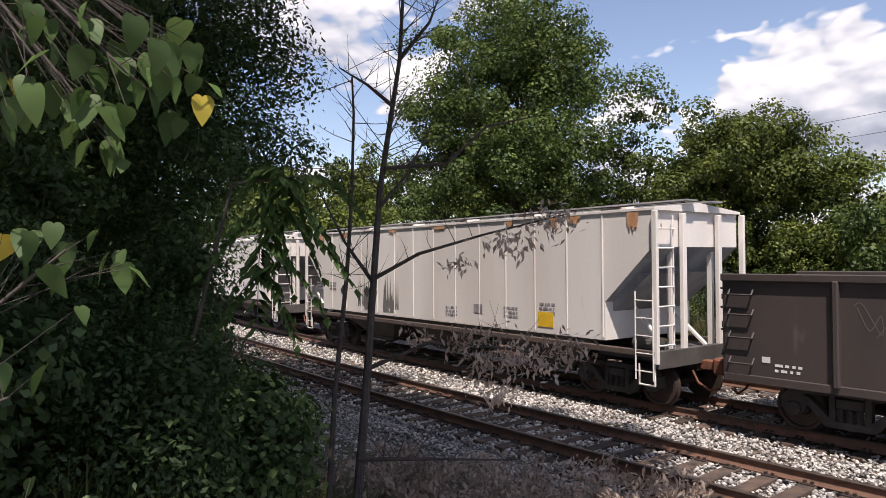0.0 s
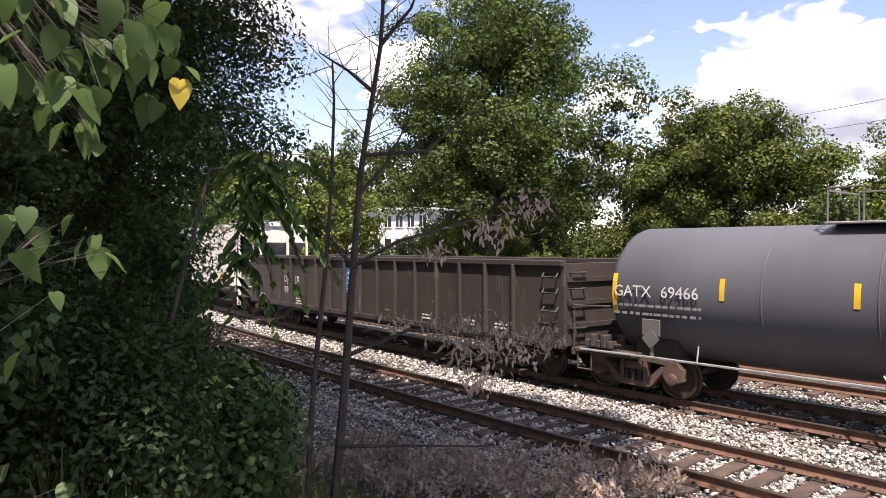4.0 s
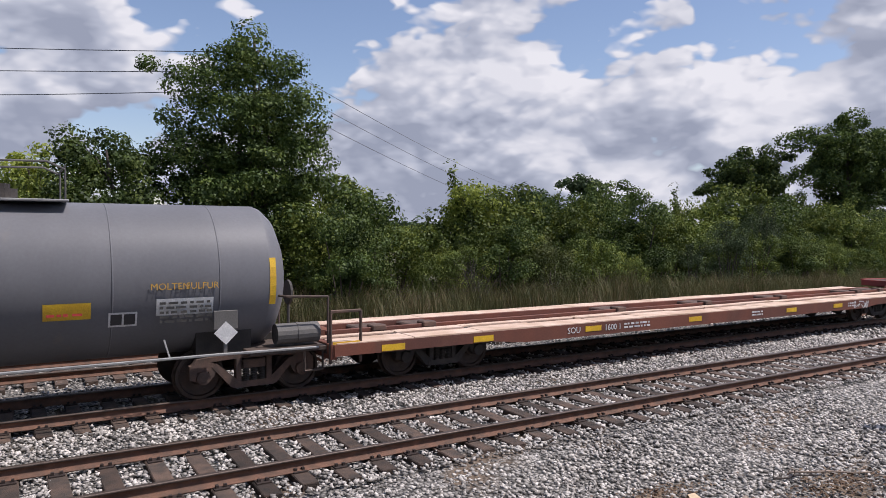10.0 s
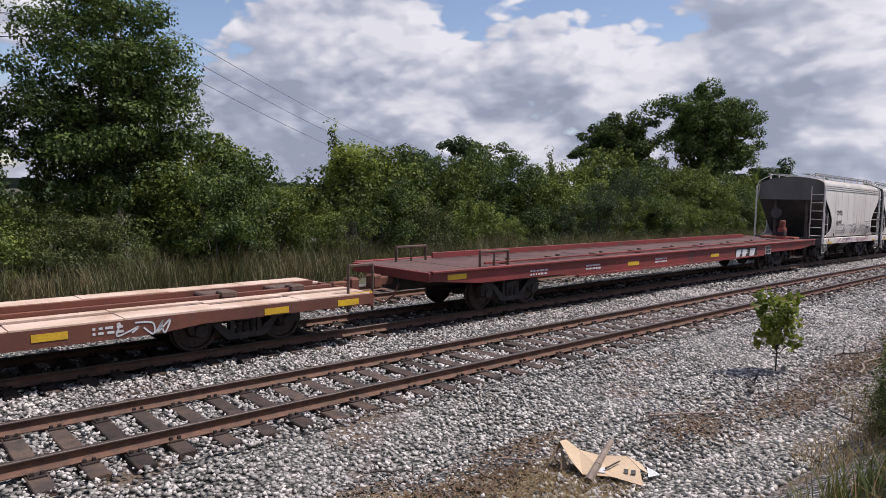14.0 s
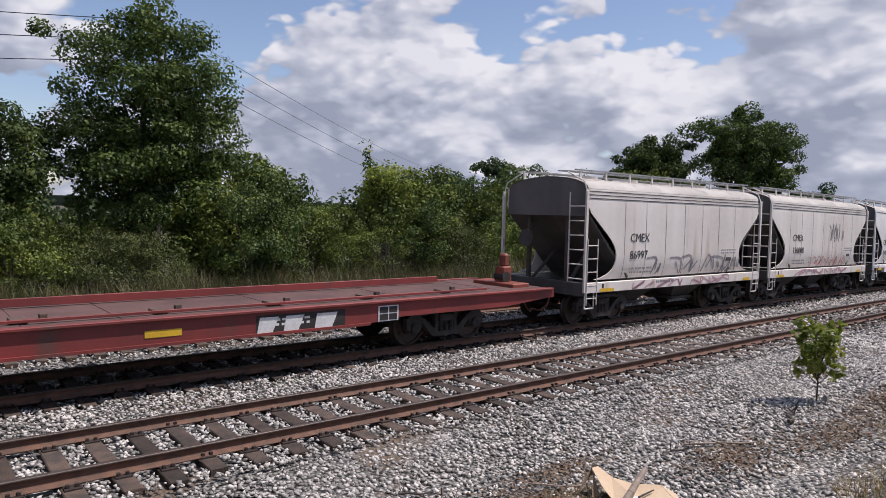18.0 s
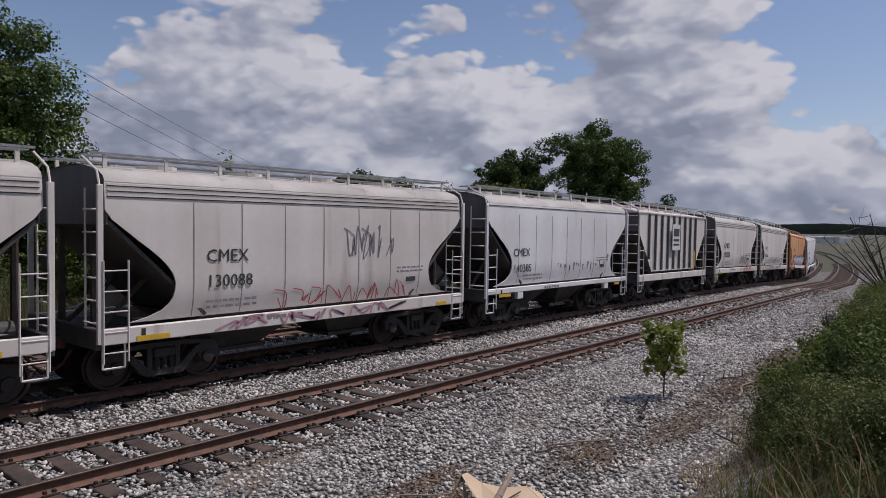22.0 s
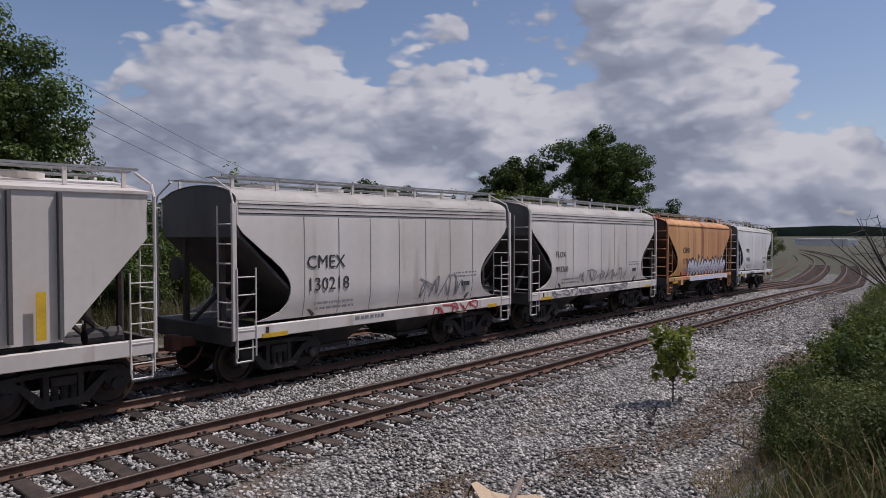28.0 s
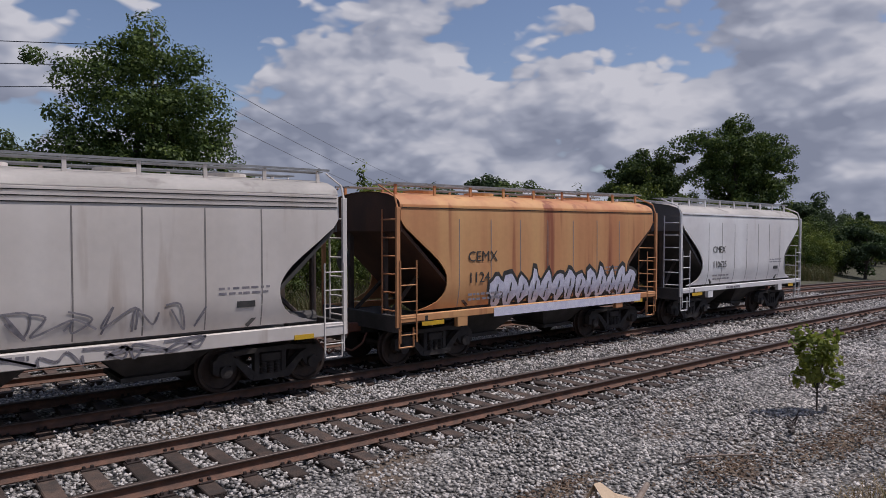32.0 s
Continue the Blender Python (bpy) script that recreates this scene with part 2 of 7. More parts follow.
M_DARKGREY = mat("dark_grey_paint", (0.16, 0.15, 0.145), (0.10, 0.095, 0.09), rough=0.75, scale=1.4, streak=3)
# Pale end paint greyed down: shade on the car ends is in it.
M_ENDS = mat("shaded_end_paint", (0.30, 0.275, 0.25), (0.20, 0.18, 0.165), rough=0.75, scale=1.2, streak=3)
M_ROOFD = mat("dusty_roof_paint", (0.50, 0.46, 0.42), (0.36, 0.33, 0.30), rough=0.75, scale=0.9, fine=12, bump=0.03, dirt=((0.25, 0.22, 0.20), 0.60), vary=0.1)
M_SEAM = mat("dusty_seam", (0.28, 0.25, 0.23), (0.20, 0.18, 0.165), rough=0.7, scale=2)
M_BLACK = mat("black_underframe", (0.022, 0.02, 0.019), (0.04, 0.034, 0.03), rough=0.8, scale=4)
M_TRUCK = mat("rusty_cast_steel", (0.135, 0.082, 0.062), (0.070, 0.048, 0.040), rough=0.85, scale=5, fine=50, bump=0.3)
M_TRUCKD = mat("dark_cast_steel", (0.06, 0.05, 0.045), (0.035, 0.03, 0.028), rough=0.85, scale=5, fine=50, bump=0.3)
M_WHEEL = mat("wheel_steel", (0.075, 0.05, 0.04), (0.045, 0.034, 0.03), rough=0.6, metal=0.4, scale=6)
M_TANKG = mat("grey_tank_paint", (0.185, 0.185, 0.20), (0.14, 0.14, 0.152), rough=0.5, scale=0.5, fine=20, bump=0.02, streak=4, dirt=((0.20, 0.17, 0.15), 0.66), vary=0.12)
M_TANKS = mat("slate_tank_paint", (0.105, 0.108, 0.125), (0.08, 0.082, 0.095), rough=0.45, scale=0.5, fine=20, bump=0.02, streak=4, vary=0.12)
M_TANKB = mat("black_tank_paint", (0.030, 0.030, 0.034), (0.055, 0.052, 0.054), rough=0.5, scale=0.8, fine=20, bump=0.02, streak=4, vary=0.12)
M_TANKP = mat("weathered_primer_patch", (0.30, 0.295, 0.30), (0.25, 0.215, 0.185), rough=0.7, scale=1.2, fine=20, bump=0.02, streak=3, vary=0.12)
for m_ in (M_TANKG, M_TANKS, M_TANKB):
    m_.node_tree.nodes["Principled BSDF"].inputs["Specular IOR Level"].default_value = 0.25
M_GEAR = mat("grimy_brown_steel", (0.060, 0.046, 0.040), (0.095, 0.066, 0.052), rough=0.8, scale=4, fine=40, bump=0.2)
M_COUPLE = mat("rust_red_steel", (0.20, 0.070, 0.040), (0.10, 0.048, 0.034), rough=0.85, scale=5, fine=50, bump=0.3)
# Soot plus the shadow inside the end openings, in one dark colour.
M_SLOPE = mat("sooty_shaded_slope_paint", (0.085, 0.077, 0.072), (0.050, 0.046, 0.043), rough=0.8, scale=1.6, fine=30, bump=0.05, streak=2)
# Grey with soot streaks; shade below the white body is mixed in.
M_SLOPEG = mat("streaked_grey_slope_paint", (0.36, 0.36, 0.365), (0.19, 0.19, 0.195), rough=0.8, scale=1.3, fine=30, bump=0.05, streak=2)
M_SLOPEO = mat("dark_brown_slope_paint", (0.105, 0.050, 0.030), (0.065, 0.036, 0.026), rough=0.85, scale=1.6, fine=30, bump=0.05, streak=2)
M_GON = mat("brown_gondola_paint", (0.062, 0.046, 0.042), (0.042, 0.033, 0.031), rough=0.65, scale=1.0, fine=25, bump=0.06, streak=3, dirt=((0.11, 0.095, 0.085), 0.64), vary=0.12)
M_FLATO = mat("orange_brown_paint", (0.19, 0.064, 0.038), (0.115, 0.044, 0.031), rough=0.7, scale=1.0, fine=30, bump=0.08, streak=2, dirt=((0.14, 0.06, 0.04), 0.58))
# Bleached peeling boards; part of the sun's brightness is in this colour.
M_DECK = mat("sunlit_deck_boards", (0.66, 0.50, 0.40), (0.48, 0.33, 0.24), rough=0.85, scale=1.5, fine=40, bump=0.2)
M_FLATR = mat("red_flatcar_paint", (0.25, 0.040, 0.035), (0.17, 0.032, 0.028), rough=0.6, scale=0.8, fine=25, bump=0.05, streak=2, dirt=((0.12, 0.05, 0.04), 0.60), vary=0.12)
M_DECKR = mat("dusty_red_deck", (0.125, 0.066, 0.058), (0.085, 0.045, 0.04), rough=0.9, scale=1.2, fine=30)
M_HITCH = mat("hitch_red", (0.27, 0.060, 0.036), (0.17, 0.045, 0.03), rough=0.6, scale=3)
M_YELLOW = mat("reflective_yellow", (0.75, 0.47, 0.03), (0.62, 0.37, 0.03), rough=0.4, scale=3)
M_LETW = mat("white_lettering", (0.72, 0.71, 0.70), (0.6, 0.6, 0.6), rough=0.5, scale=6, bump=0)
M_LETK = mat("black_lettering", (0.03, 0.03, 0.03), (0.06, 0.055, 0.05), rough=0.6, scale=6, bump=0)
M_LETO = mat("ochre_lettering", (0.62, 0.37, 0.06), (0.50, 0.28, 0.05), rough=0.5, scale=6, bump=0)
M_RED = mat("red_marking", (0.5, 0.05, 0.04), rough=0.5, scale=6, bump=0)
M_BLUE = mat("blue_marking", (0.07, 0.20, 0.45), rough=0.5, scale=6, bump=0)
M_GRAF = mat("grey_spray_paint", (0.17, 0.16, 0.18), (0.30, 0.27, 0.28), rough=0.6, scale=8, bump=0)
M_GRAFP = mat("pink_spray_paint", (0.48, 0.22, 0.28), (0.42, 0.28, 0.31), rough=0.6, scale=8, bump=0)
M_GRAFR = mat("red_spray_paint", (0.50, 0.06, 0.07), rough=0.6, scale=8, bump=0)
M_GRAFW = mat("pale_lilac_spray_paint", (0.72, 0.70, 0.78), (0.62, 0.60, 0.72), rough=0.6, scale=8, bump=0)
M_GRATE = mat("galvanised_walkway", (0.33, 0.33, 0.33), (0.24, 0.24, 0.24), rough=0.6, metal=0.3, scale=5)
M_BARK = mat("bark", (0.10, 0.080, 0.062), (0.06, 0.05, 0.042), rough=0.95, scale=6, fine=50, bump=0.8)
M_TWIG = mat("dark_twig_bark", (0.050, 0.040, 0.036), (0.085, 0.068, 0.06), rough=0.9, scale=10, fine=80, bump=0.3)
M_DRYSTICK = mat("dry_wood", (0.34, 0.27, 0.22), (0.22, 0.17, 0.14), rough=0.95, scale=9)
M_CARD = mat("cardboard", (0.58, 0.44, 0.30), (0.50, 0.37, 0.25), rough=0.9, scale=2, fine=60, bump=0.05)
# Darker copy of the cardboard: shade on the turned-away flaps is in the colour.
M_CARDIN = mat("cardboard_shadow_side", (0.36, 0.26, 0.17), rough=0.9, scale=2)
M_BLD = mat("white_siding", (0.72, 0.72, 0.72), (0.62, 0.62, 0.63), rough=0.7, scale=0.3)
M_ROOF = mat("metal_roof", (0.66, 0.68, 0.70), (0.55, 0.57, 0.60), rough=0.5, scale=0.3)
M_GLASS = mat("dark_window_glass", (0.03, 0.035, 0.04), rough=0.15, scale=2, bump=0)
M_CABLE = mat("power_cable", (0.12, 0.12, 0.13), rough=0.6, scale=2, bump=0)
M_POLE = mat("pole_wood", (0.20, 0.16, 0.13), rough=0.9, scale=2)
L_TREE = leaf_mat("tree_leaves", (0.022, 0.038, 0.011), (0.060, 0.092, 0.021), (0.145, 0.180, 0.040))
L_DARK = leaf_mat("deep_green_leaves", (0.026, 0.044, 0.018), (0.050, 0.080, 0.028), (0.085, 0.120, 0.042))
L_GREY = leaf_mat("grey_green_leaves", (0.030, 0.046, 0.022), (0.066, 0.092, 0.040), (0.115, 0.145, 0.070))
# Shaded copy of tree_leaves: the canopy's shade is in the dimmer bright tone.
L_SHADE = leaf_mat("shade_toned_leaves", (0.024, 0.045, 0.015), (0.056, 0.094, 0.031), (0.112, 0.162, 0.054), 0.26)
L_BUSH = leaf_mat("shrub_leaves", (0.036, 0.055, 0.012), (0.104, 0.138, 0.026), (0.250, 0.272, 0.054))
L_OLIVE = leaf_mat("olive_leaves", (0.042, 0.056, 0.018), (0.100, 0.120, 0.036), (0.185, 0.190, 0.068))
L_YOUNG = leaf_mat("yellow_green_leaves", (0.15, 0.195, 0.035), (0.27, 0.315, 0.055), (0.40, 0.42, 0.09), 0.5)
L_NEAR = leaf_mat("broad_leaves", (0.05, 0.095, 0.026), (0.080, 0.135, 0.04), (0.14, 0.20, 0.07), 0.4)
L_DRY = leaf_mat("withered_leaves", (0.33, 0.24, 0.19), (0.48, 0.37, 0.30), (0.60, 0.50, 0.43), 0.3)
L_GRASS = leaf_mat("grass_blades", (0.060, 0.086, 0.022), (0.112, 0.132, 0.038), (0.21, 0.195, 0.078), 0.3)
L_STRAW = leaf_mat("dry_grass", (0.20, 0.135, 0.06), (0.27, 0.19, 0.095), (0.33, 0.25, 0.14), 0.2)
L_REED = leaf_mat("tall_weeds", (0.070, 0.084, 0.030), (0.135, 0.125, 0.052), (0.24, 0.175, 0.10), 0.25)


# ---- mesh helpers ----
def part(name, bm, material, parent, label="", smooth=False):
    me = bpy.data.meshes.new(name)
    bm.normal_update()
    bm.to_mesh(me)
    bm.free()
    me.materials.append(material)
    if smooth:
        me.shade_smooth()
    ob = new(name, me)
    ob.parent = parent
    if label:
        tagged(ob, label)
    return ob


def share(name, me, parent, m, label=""):
    ob = new(name, me)
    ob.parent = parent
    ob.matrix_basis = m
    if label:
        tagged(ob, label)
    return ob


def box(bm, x0, x1, y0, y1, z0, z1, bev=0.0, m=None):
    r = bmesh.ops.create_cube(bm, size=1.0)
    vs = r["verts"]
    for v in vs:
        v.co = Vector(((x0 + x1) / 2 + v.co.x * (x1 - x0), (y0 + y1) / 2 + v.co.y * (y1 - y0), (z0 + z1) / 2 + v.co.z * (z1 - z0)))
    if m is not None:
        bmesh.ops.transform(bm, matrix=m, verts=vs)
    if bev:
        es = list({e for v in vs for e in v.link_edges})
        bmesh.ops.bevel(bm, geom=es, offset=bev, segments=1, affect="EDGES", profile=0.5)
    return vs


def rod(bm, a, b, r, n=6, r2=None):
    a, b = Vector(a), Vector(b)
    d = b - a
    m = Matrix.Translation((a + b) / 2) @ d.to_track_quat("Z", "Y").to_matrix().to_4x4()
    return bmesh.ops.create_cone(bm, cap_ends=True, segments=n, radius1=r, radius2=r if r2 is None else r2, depth=d.length, matrix=m)["verts"]


def pipe(bm, pts, r, n=6):
    for a, b in zip(pts, pts[1:]):
        rod(bm, a, b, r, n)


def prism(bm, pts, y0, y1):
    """A flat outline in x and z, made solid from y0 to y1."""
    a = [bm.verts.new((x, y0, z)) for x, z in pts]
    b = [bm.verts.new((x, y1, z)) for x, z in pts]
    n = len(pts)
    bm.faces.new(a)
    bm.faces.new(b[::-1])
    for i in range(n):
        bm.faces.new((a[i], b[i], b[(i + 1) % n], a[(i + 1) % n]))


def lathe(bm, prof, seg=32, axis="x", m=None):
    """Turns a profile of (along, radius) round the x or y axis."""
    rings = []
    for u, r in prof:
        ring = []
        for k in range(seg):
            a = 2 * math.pi * k / seg
            p = (u, r * math.cos(a), r * math.sin(a)) if axis == "x" else (r * math.cos(a), u, r * math.sin(a))
            ring.append(bm.verts.new(p if m is None else m @ Vector(p)))
        rings.append(ring)
    for a, b in zip(rings, rings[1:]):
        for k in range(seg):
            bm.faces.new((a[k], a[(k + 1) % seg], b[(k + 1) % seg], b[k]))
    bm.faces.new(rings[0][::-1])
    bm.faces.new(rings[-1])


def mesh_np(name, verts, faces, material, smooth=False):
    me = bpy.data.meshes.new(name)
    verts, faces = np.asarray(verts, np.float32), np.asarray(faces, np.int32)
    k = faces.shape[1]
    me.vertices.add(len(verts))
    me.vertices.foreach_set("co", verts.ravel())
    me.loops.add(faces.size)
    me.loops.foreach_set("vertex_index", faces.ravel())
    me.polygons.add(len(faces))
    me.polygons.foreach_set("loop_start", np.arange(0, faces.size, k, dtype=np.int32))
    me.polygons.foreach_set("loop_total", np.full(len(faces), k, np.int32))
    me.update(calc_edges=True)
    me.validate()
    me.materials.append(material)
    if smooth:
        me.shade_smooth()
    return me


def lettering(text, size, material, parent, m, name="lettering", squeeze=1.0):
    cu = bpy.data.curves.new(name, "FONT")
    cu.body, cu.size, cu.align_x, cu.align_y = text, size, "LEFT", "BOTTOM"
    cu.resolution_u = 2
    cu.extrude = 0.002
    tmp = new("tmp_text", cu)
    me = bpy.data.meshes.new_from_object(tmp.evaluated_get(bpy.context.evaluated_depsgraph_get()))
    bpy.data.objects.remove(tmp)
    me.materials.clear()
    me.materials.append(material)
    ob = new(name, me)
    ob.parent = parent
    ob.matrix_basis = m @ Matrix.Diagonal((squeeze, 1, 1, 1))
    return ob


def on_side(x, y, z):
    """Pose of a flat marking on the camera-facing side of a car."""
    return pose(x, y, z, 90, 0, 0)


rng = np.random.default_rng(7)


def curve_y(x):
    return 0.0021 * min(x + 4, 0) ** 2 + 0.0011 * max(x - 10, 0) ** 2


def slope_deg(x):
    return math.degrees(math.atan(0.0042 * min(x + 4, 0) + 0.0022 * max(x - 10, 0)))


def grade_z(x):
    """The line falls away gently towards +x."""
    u = min(max(x - 12, 0), 58)
    return -0.00043 * u * u


def grade_deg(x):
    return math.degrees(math.atan(0.00086 * (x - 12))) if 12 < x < 70 else 0.0


def ground_drop(x, y):
    return grade_z(x) * (1 - min(max((y - curve_y(x) - 12) / 13, 0), 1))


# ---- ground ----
def ground_z(x, y):
    u = min(max((-4.6 - y) / 3.6, 0), 1)
    bank = 1.55 * u * u * (3 - 2 * u)
    c = curve_y(x)
    far = min(max((y - c - 9.0) / 4.0, 0), 1)
    return ground_drop(x, y) - 0.25 + bank + 0.25 * far - 0.10 * math.exp(-((y - c + 2.2) / 0.9) ** 2)


def gravel_mat():
    """Crushed stone seen from further off: cells of mixed grey with dark joints, earth showing in patches."""
    m = bpy.data.materials.new("gravelly_ground")
    m.use_nodes = True
    n, l = m.node_tree.nodes, m.node_tree.links
    bsdf = n["Principled BSDF"]
    co = n.new("ShaderNodeTexCoord")
    vo = n.new("ShaderNodeTexVoronoi")
    vo.inputs["Scale"].default_value = 17.0
    l.new(co.outputs["Object"], vo.inputs["Vector"])
    sp = n.new("ShaderNodeSeparateColor")
    l.new(vo.outputs["Color"], sp.inputs[0])
    rp = n.new("ShaderNodeValToRGB")
    rp.color_ramp.elements[0].color, rp.color_ramp.elements[1].color = (0.13, 0.121, 0.112, 1), (0.50, 0.465, 0.43, 1)
    l.new(sp.outputs[0], rp.inputs[0])
    ed = n.new("ShaderNodeValToRGB")
    ed.color_ramp.elements[0].position, ed.color_ramp.elements[1].position = 0.25, 0.75
    ed.color_ramp.elements[0].color, ed.color_ramp.elements[1].color = (1, 1, 1, 1), (0.06, 0.06, 0.06, 1)
    l.new(vo.outputs["Distance"], ed.inputs[0])
    mu = n.new("ShaderNodeMix")
    mu.data_type, mu.blend_type = "RGBA", "MULTIPLY"
    mu.inputs[0].default_value = 1.0
    l.new(rp.outputs[0], mu.inputs[6])
    l.new(ed.outputs[0], mu.inputs[7])
    big = n.new("ShaderNodeTexNoise")
    big.inputs["Scale"].default_value, big.inputs["Detail"].default_value = 0.55, 7
    l.new(co.outputs["Object"], big.inputs["Vector"])
    br = n.new("ShaderNodeValToRGB")
    br.color_ramp.elements[0].position, br.color_ramp.elements[1].position = 0.57, 0.66
    l.new(big.outputs[0], br.inputs[0])
    mx = n.new("ShaderNodeMix")
    mx.data_type = "RGBA"
    l.new(br.outputs[0], mx.inputs[0])
    l.new(mu.outputs[2], mx.inputs[6])
    mx.inputs[7].default_value = (0.145, 0.105, 0.075, 1)
    l.new(mx.outputs[2], bsdf.inputs["Base Color"])
    bsdf.inputs["Roughness"].default_value = 0.95
    bp = n.new("ShaderNodeBump")
    bp.inputs["Strength"].default_value, bp.inputs["Distance"].default_value = 1.0, 0.04
    bp.invert = True
    l.new(vo.outputs["Distance"], bp.inputs["Height"])
    l.new(bp.outputs[0], bsdf.inputs["Normal"])
    return m


M_GROUND = gravel_mat()
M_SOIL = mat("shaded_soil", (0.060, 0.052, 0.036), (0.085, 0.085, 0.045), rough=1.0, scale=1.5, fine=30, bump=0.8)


def weed_edge(x):
    """Where the weeds on the near bank begin."""
    return -6.15 + 0.150 * (x - 8.5) - 0.0012 * (x - 8.5) ** 2 + 0.3 * math.sin(x * 1.7)


def build_ground():
    xs = np.concatenate([np.array([-3000, -900, -400, -200, -120, -80]), np.arange(-60, 90, 1.0), np.array([100, 130, 180, 260, 420, 900, 3000])])
    ys = np.concatenate([np.array([-2500, -600, -150, -60, -30, -18]), np.arange(-14, 20, 0.5), np.array([24, 32, 50, 90, 200, 600, 3000])])
    vs = [(x, y, ground_z(x, y) + (0.035 * noise.noise(Vector((x * 0.6, y * 0.6, 0))) if abs(x) < 70 and abs(y) < 25 else 0)) for x in xs for y in ys]
    ny = len(ys)
    fs = [(i * ny + j, (i + 1) * ny + j, (i + 1) * ny + j + 1, i * ny + j + 1) for i in range(len(xs) - 1) for j in range(ny - 1)]
    me = mesh_np("ground", vs, fs, M_GROUND, True)
    me.materials.append(M_SOIL)
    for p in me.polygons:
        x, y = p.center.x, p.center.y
        # Left of x -4: dark dirt, and shaded gravel drawn darker with it.
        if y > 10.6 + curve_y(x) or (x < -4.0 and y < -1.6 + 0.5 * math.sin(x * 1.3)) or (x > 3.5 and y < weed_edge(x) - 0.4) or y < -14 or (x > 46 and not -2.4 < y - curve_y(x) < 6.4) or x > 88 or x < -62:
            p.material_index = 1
    ob = new("ground", me)
    tagged(ob, "grey gravel and dirt ground along the railway", "ground", kind="structure")


build_ground()


# bare earth with dry litter in the gravel: middle and half sizes
DIRT = [(6.7, -2.75, 1.0, 0.3), (8.9, -3.85, 1.1, 0.4), (5.2, -3.35, 1.3, 0.6), (11.2, -4.3, 1.6, 0.45), (14.6, -4.1, 2.2, 0.55), (4.0, -2.6, 0.7, 0.3), (19.0, -4.0, 2.6, 0.6)]


def build_ballast():
    """Loose crushed stone between and beside the tracks."""
    spans = [(-14, 22, -3.2, 3.6, 260), (-40, -14, -2.0, 3.6, 60), (22, 50, -4.2, 3.6, 80), (1, 22, -6.0, -3.2, 300), (-8, 1, -4.2, -3.2, 150), (-16, 40, 3.6, 9.6, 55)]
    pts = []
    for x0, x1, y0, y1, dens in spans:
        n = int((x1 - x0) * (y1 - y0) * dens)
        pts.append(np.stack([rng.uniform(x0, x1, n), rng.uniform(y0, y1, n)], 1))
    p = np.concatenate(pts)
    n = len(p)
    cy = 0.0021 * np.minimum(p[:, 0] + 4, 0) ** 2 + 0.0011 * np.maximum(p[:, 0] - 10, 0) ** 2
    z = np.array([ground_z(a, b + c) for (a, b), c in zip(p, cy)])
    rel = p[:, 1]
    onbed = (rel > -0.75) & (rel < 8.0)
    z = np.where(onbed, -0.205 + np.array([grade_z(a) for a in p[:, 0]]), z)
    keep = np.ones(n, bool)
    for y0, tx in TIES.items():
        k = np.clip(np.searchsorted(tx, p[:, 0]), 1, len(tx) - 1)
        gap = np.minimum(np.abs(p[:, 0] - tx[k - 1]), np.abs(p[:, 0] - tx[k]))
        keep &= ~((rel > y0 - 0.58) & (rel < y0 + 2.09) & (gap < 0.125))
        for off in (0.0, 1.51):
            keep &= np.abs(rel - y0 - off) > 0.10
    keep &= ~((p[:, 0] > 8) & (rel < -5.2 + 0.14 * (p[:, 0] - 8)) & (rng.uniform(0, 1, n) < 0.5))
    # Fewer pale stones where the soil colour stands in for shade.
    keep &= ~((p[:, 0] < -4.2 + 0.4 * np.sin(2 * rel)) & (rel < -1.2) & (rng.uniform(0, 1, n) < 0.72))
    for ex, ey, rx, ry in DIRT:
        keep &= ~((((p[:, 0] - ex) / rx) ** 2 + ((rel - ey) / ry) ** 2 < rng.uniform(0.4, 1.3, n)) & (rng.uniform(0, 1, n) < 0.8))
    p, z, cy, rel, n = p[keep], z[keep], cy[keep], rel[keep], int(keep.sum())
    s = rng.uniform(0.022, 0.046, n) * np.where(p[:, 0] > 20, 1.35, 1.0) * np.where(p[:, 0] < -14, 1.4, 1.0)
    base = np.array([(1, 0, 0), (0, 1, 0), (-1, 0, 0), (0, -1, 0), (0, 0, 1), (0, 0, -1)], float)
    v = base[None] * rng.uniform(0.65, 1.25, (n, 6, 1)) + rng.normal(0, 0.18, (n, 6, 3))
    a = rng.uniform(0, 2 * np.pi, n)
    b = rng.uniform(-0.9, 0.9, n)
    ca, sa, cb, sb = np.cos(a)[:, None], np.sin(a)[:, None], np.cos(b)[:, None], np.sin(b)[:, None]
    x, y, zz = v[..., 0], v[..., 1] * cb - v[..., 2] * sb, v[..., 1] * sb + v[..., 2] * cb
    v = np.stack([x * ca - y * sa, x * sa + y * ca, zz * 0.75], -1) * s[:, None, None]
    v += np.stack([p[:, 0], p[:, 1] + cy, z + s * 0.35], 1)[:, None]
    f = np.array([(0, 1, 4), (1, 2, 4), (2, 3, 4), (3, 0, 4), (1, 0, 5), (2, 1, 5), (3, 2, 5), (0, 3, 5)])
    faces = (f[None] + 6 * np.arange(n)[:, None, None]).reshape(-1, 3)
    tagged(new("ballast", mesh_np("ballast", v.reshape(-1, 3), faces, M_STONE)), "loose pale grey crushed stone ballast around the rails", "ballast", kind="stuff")


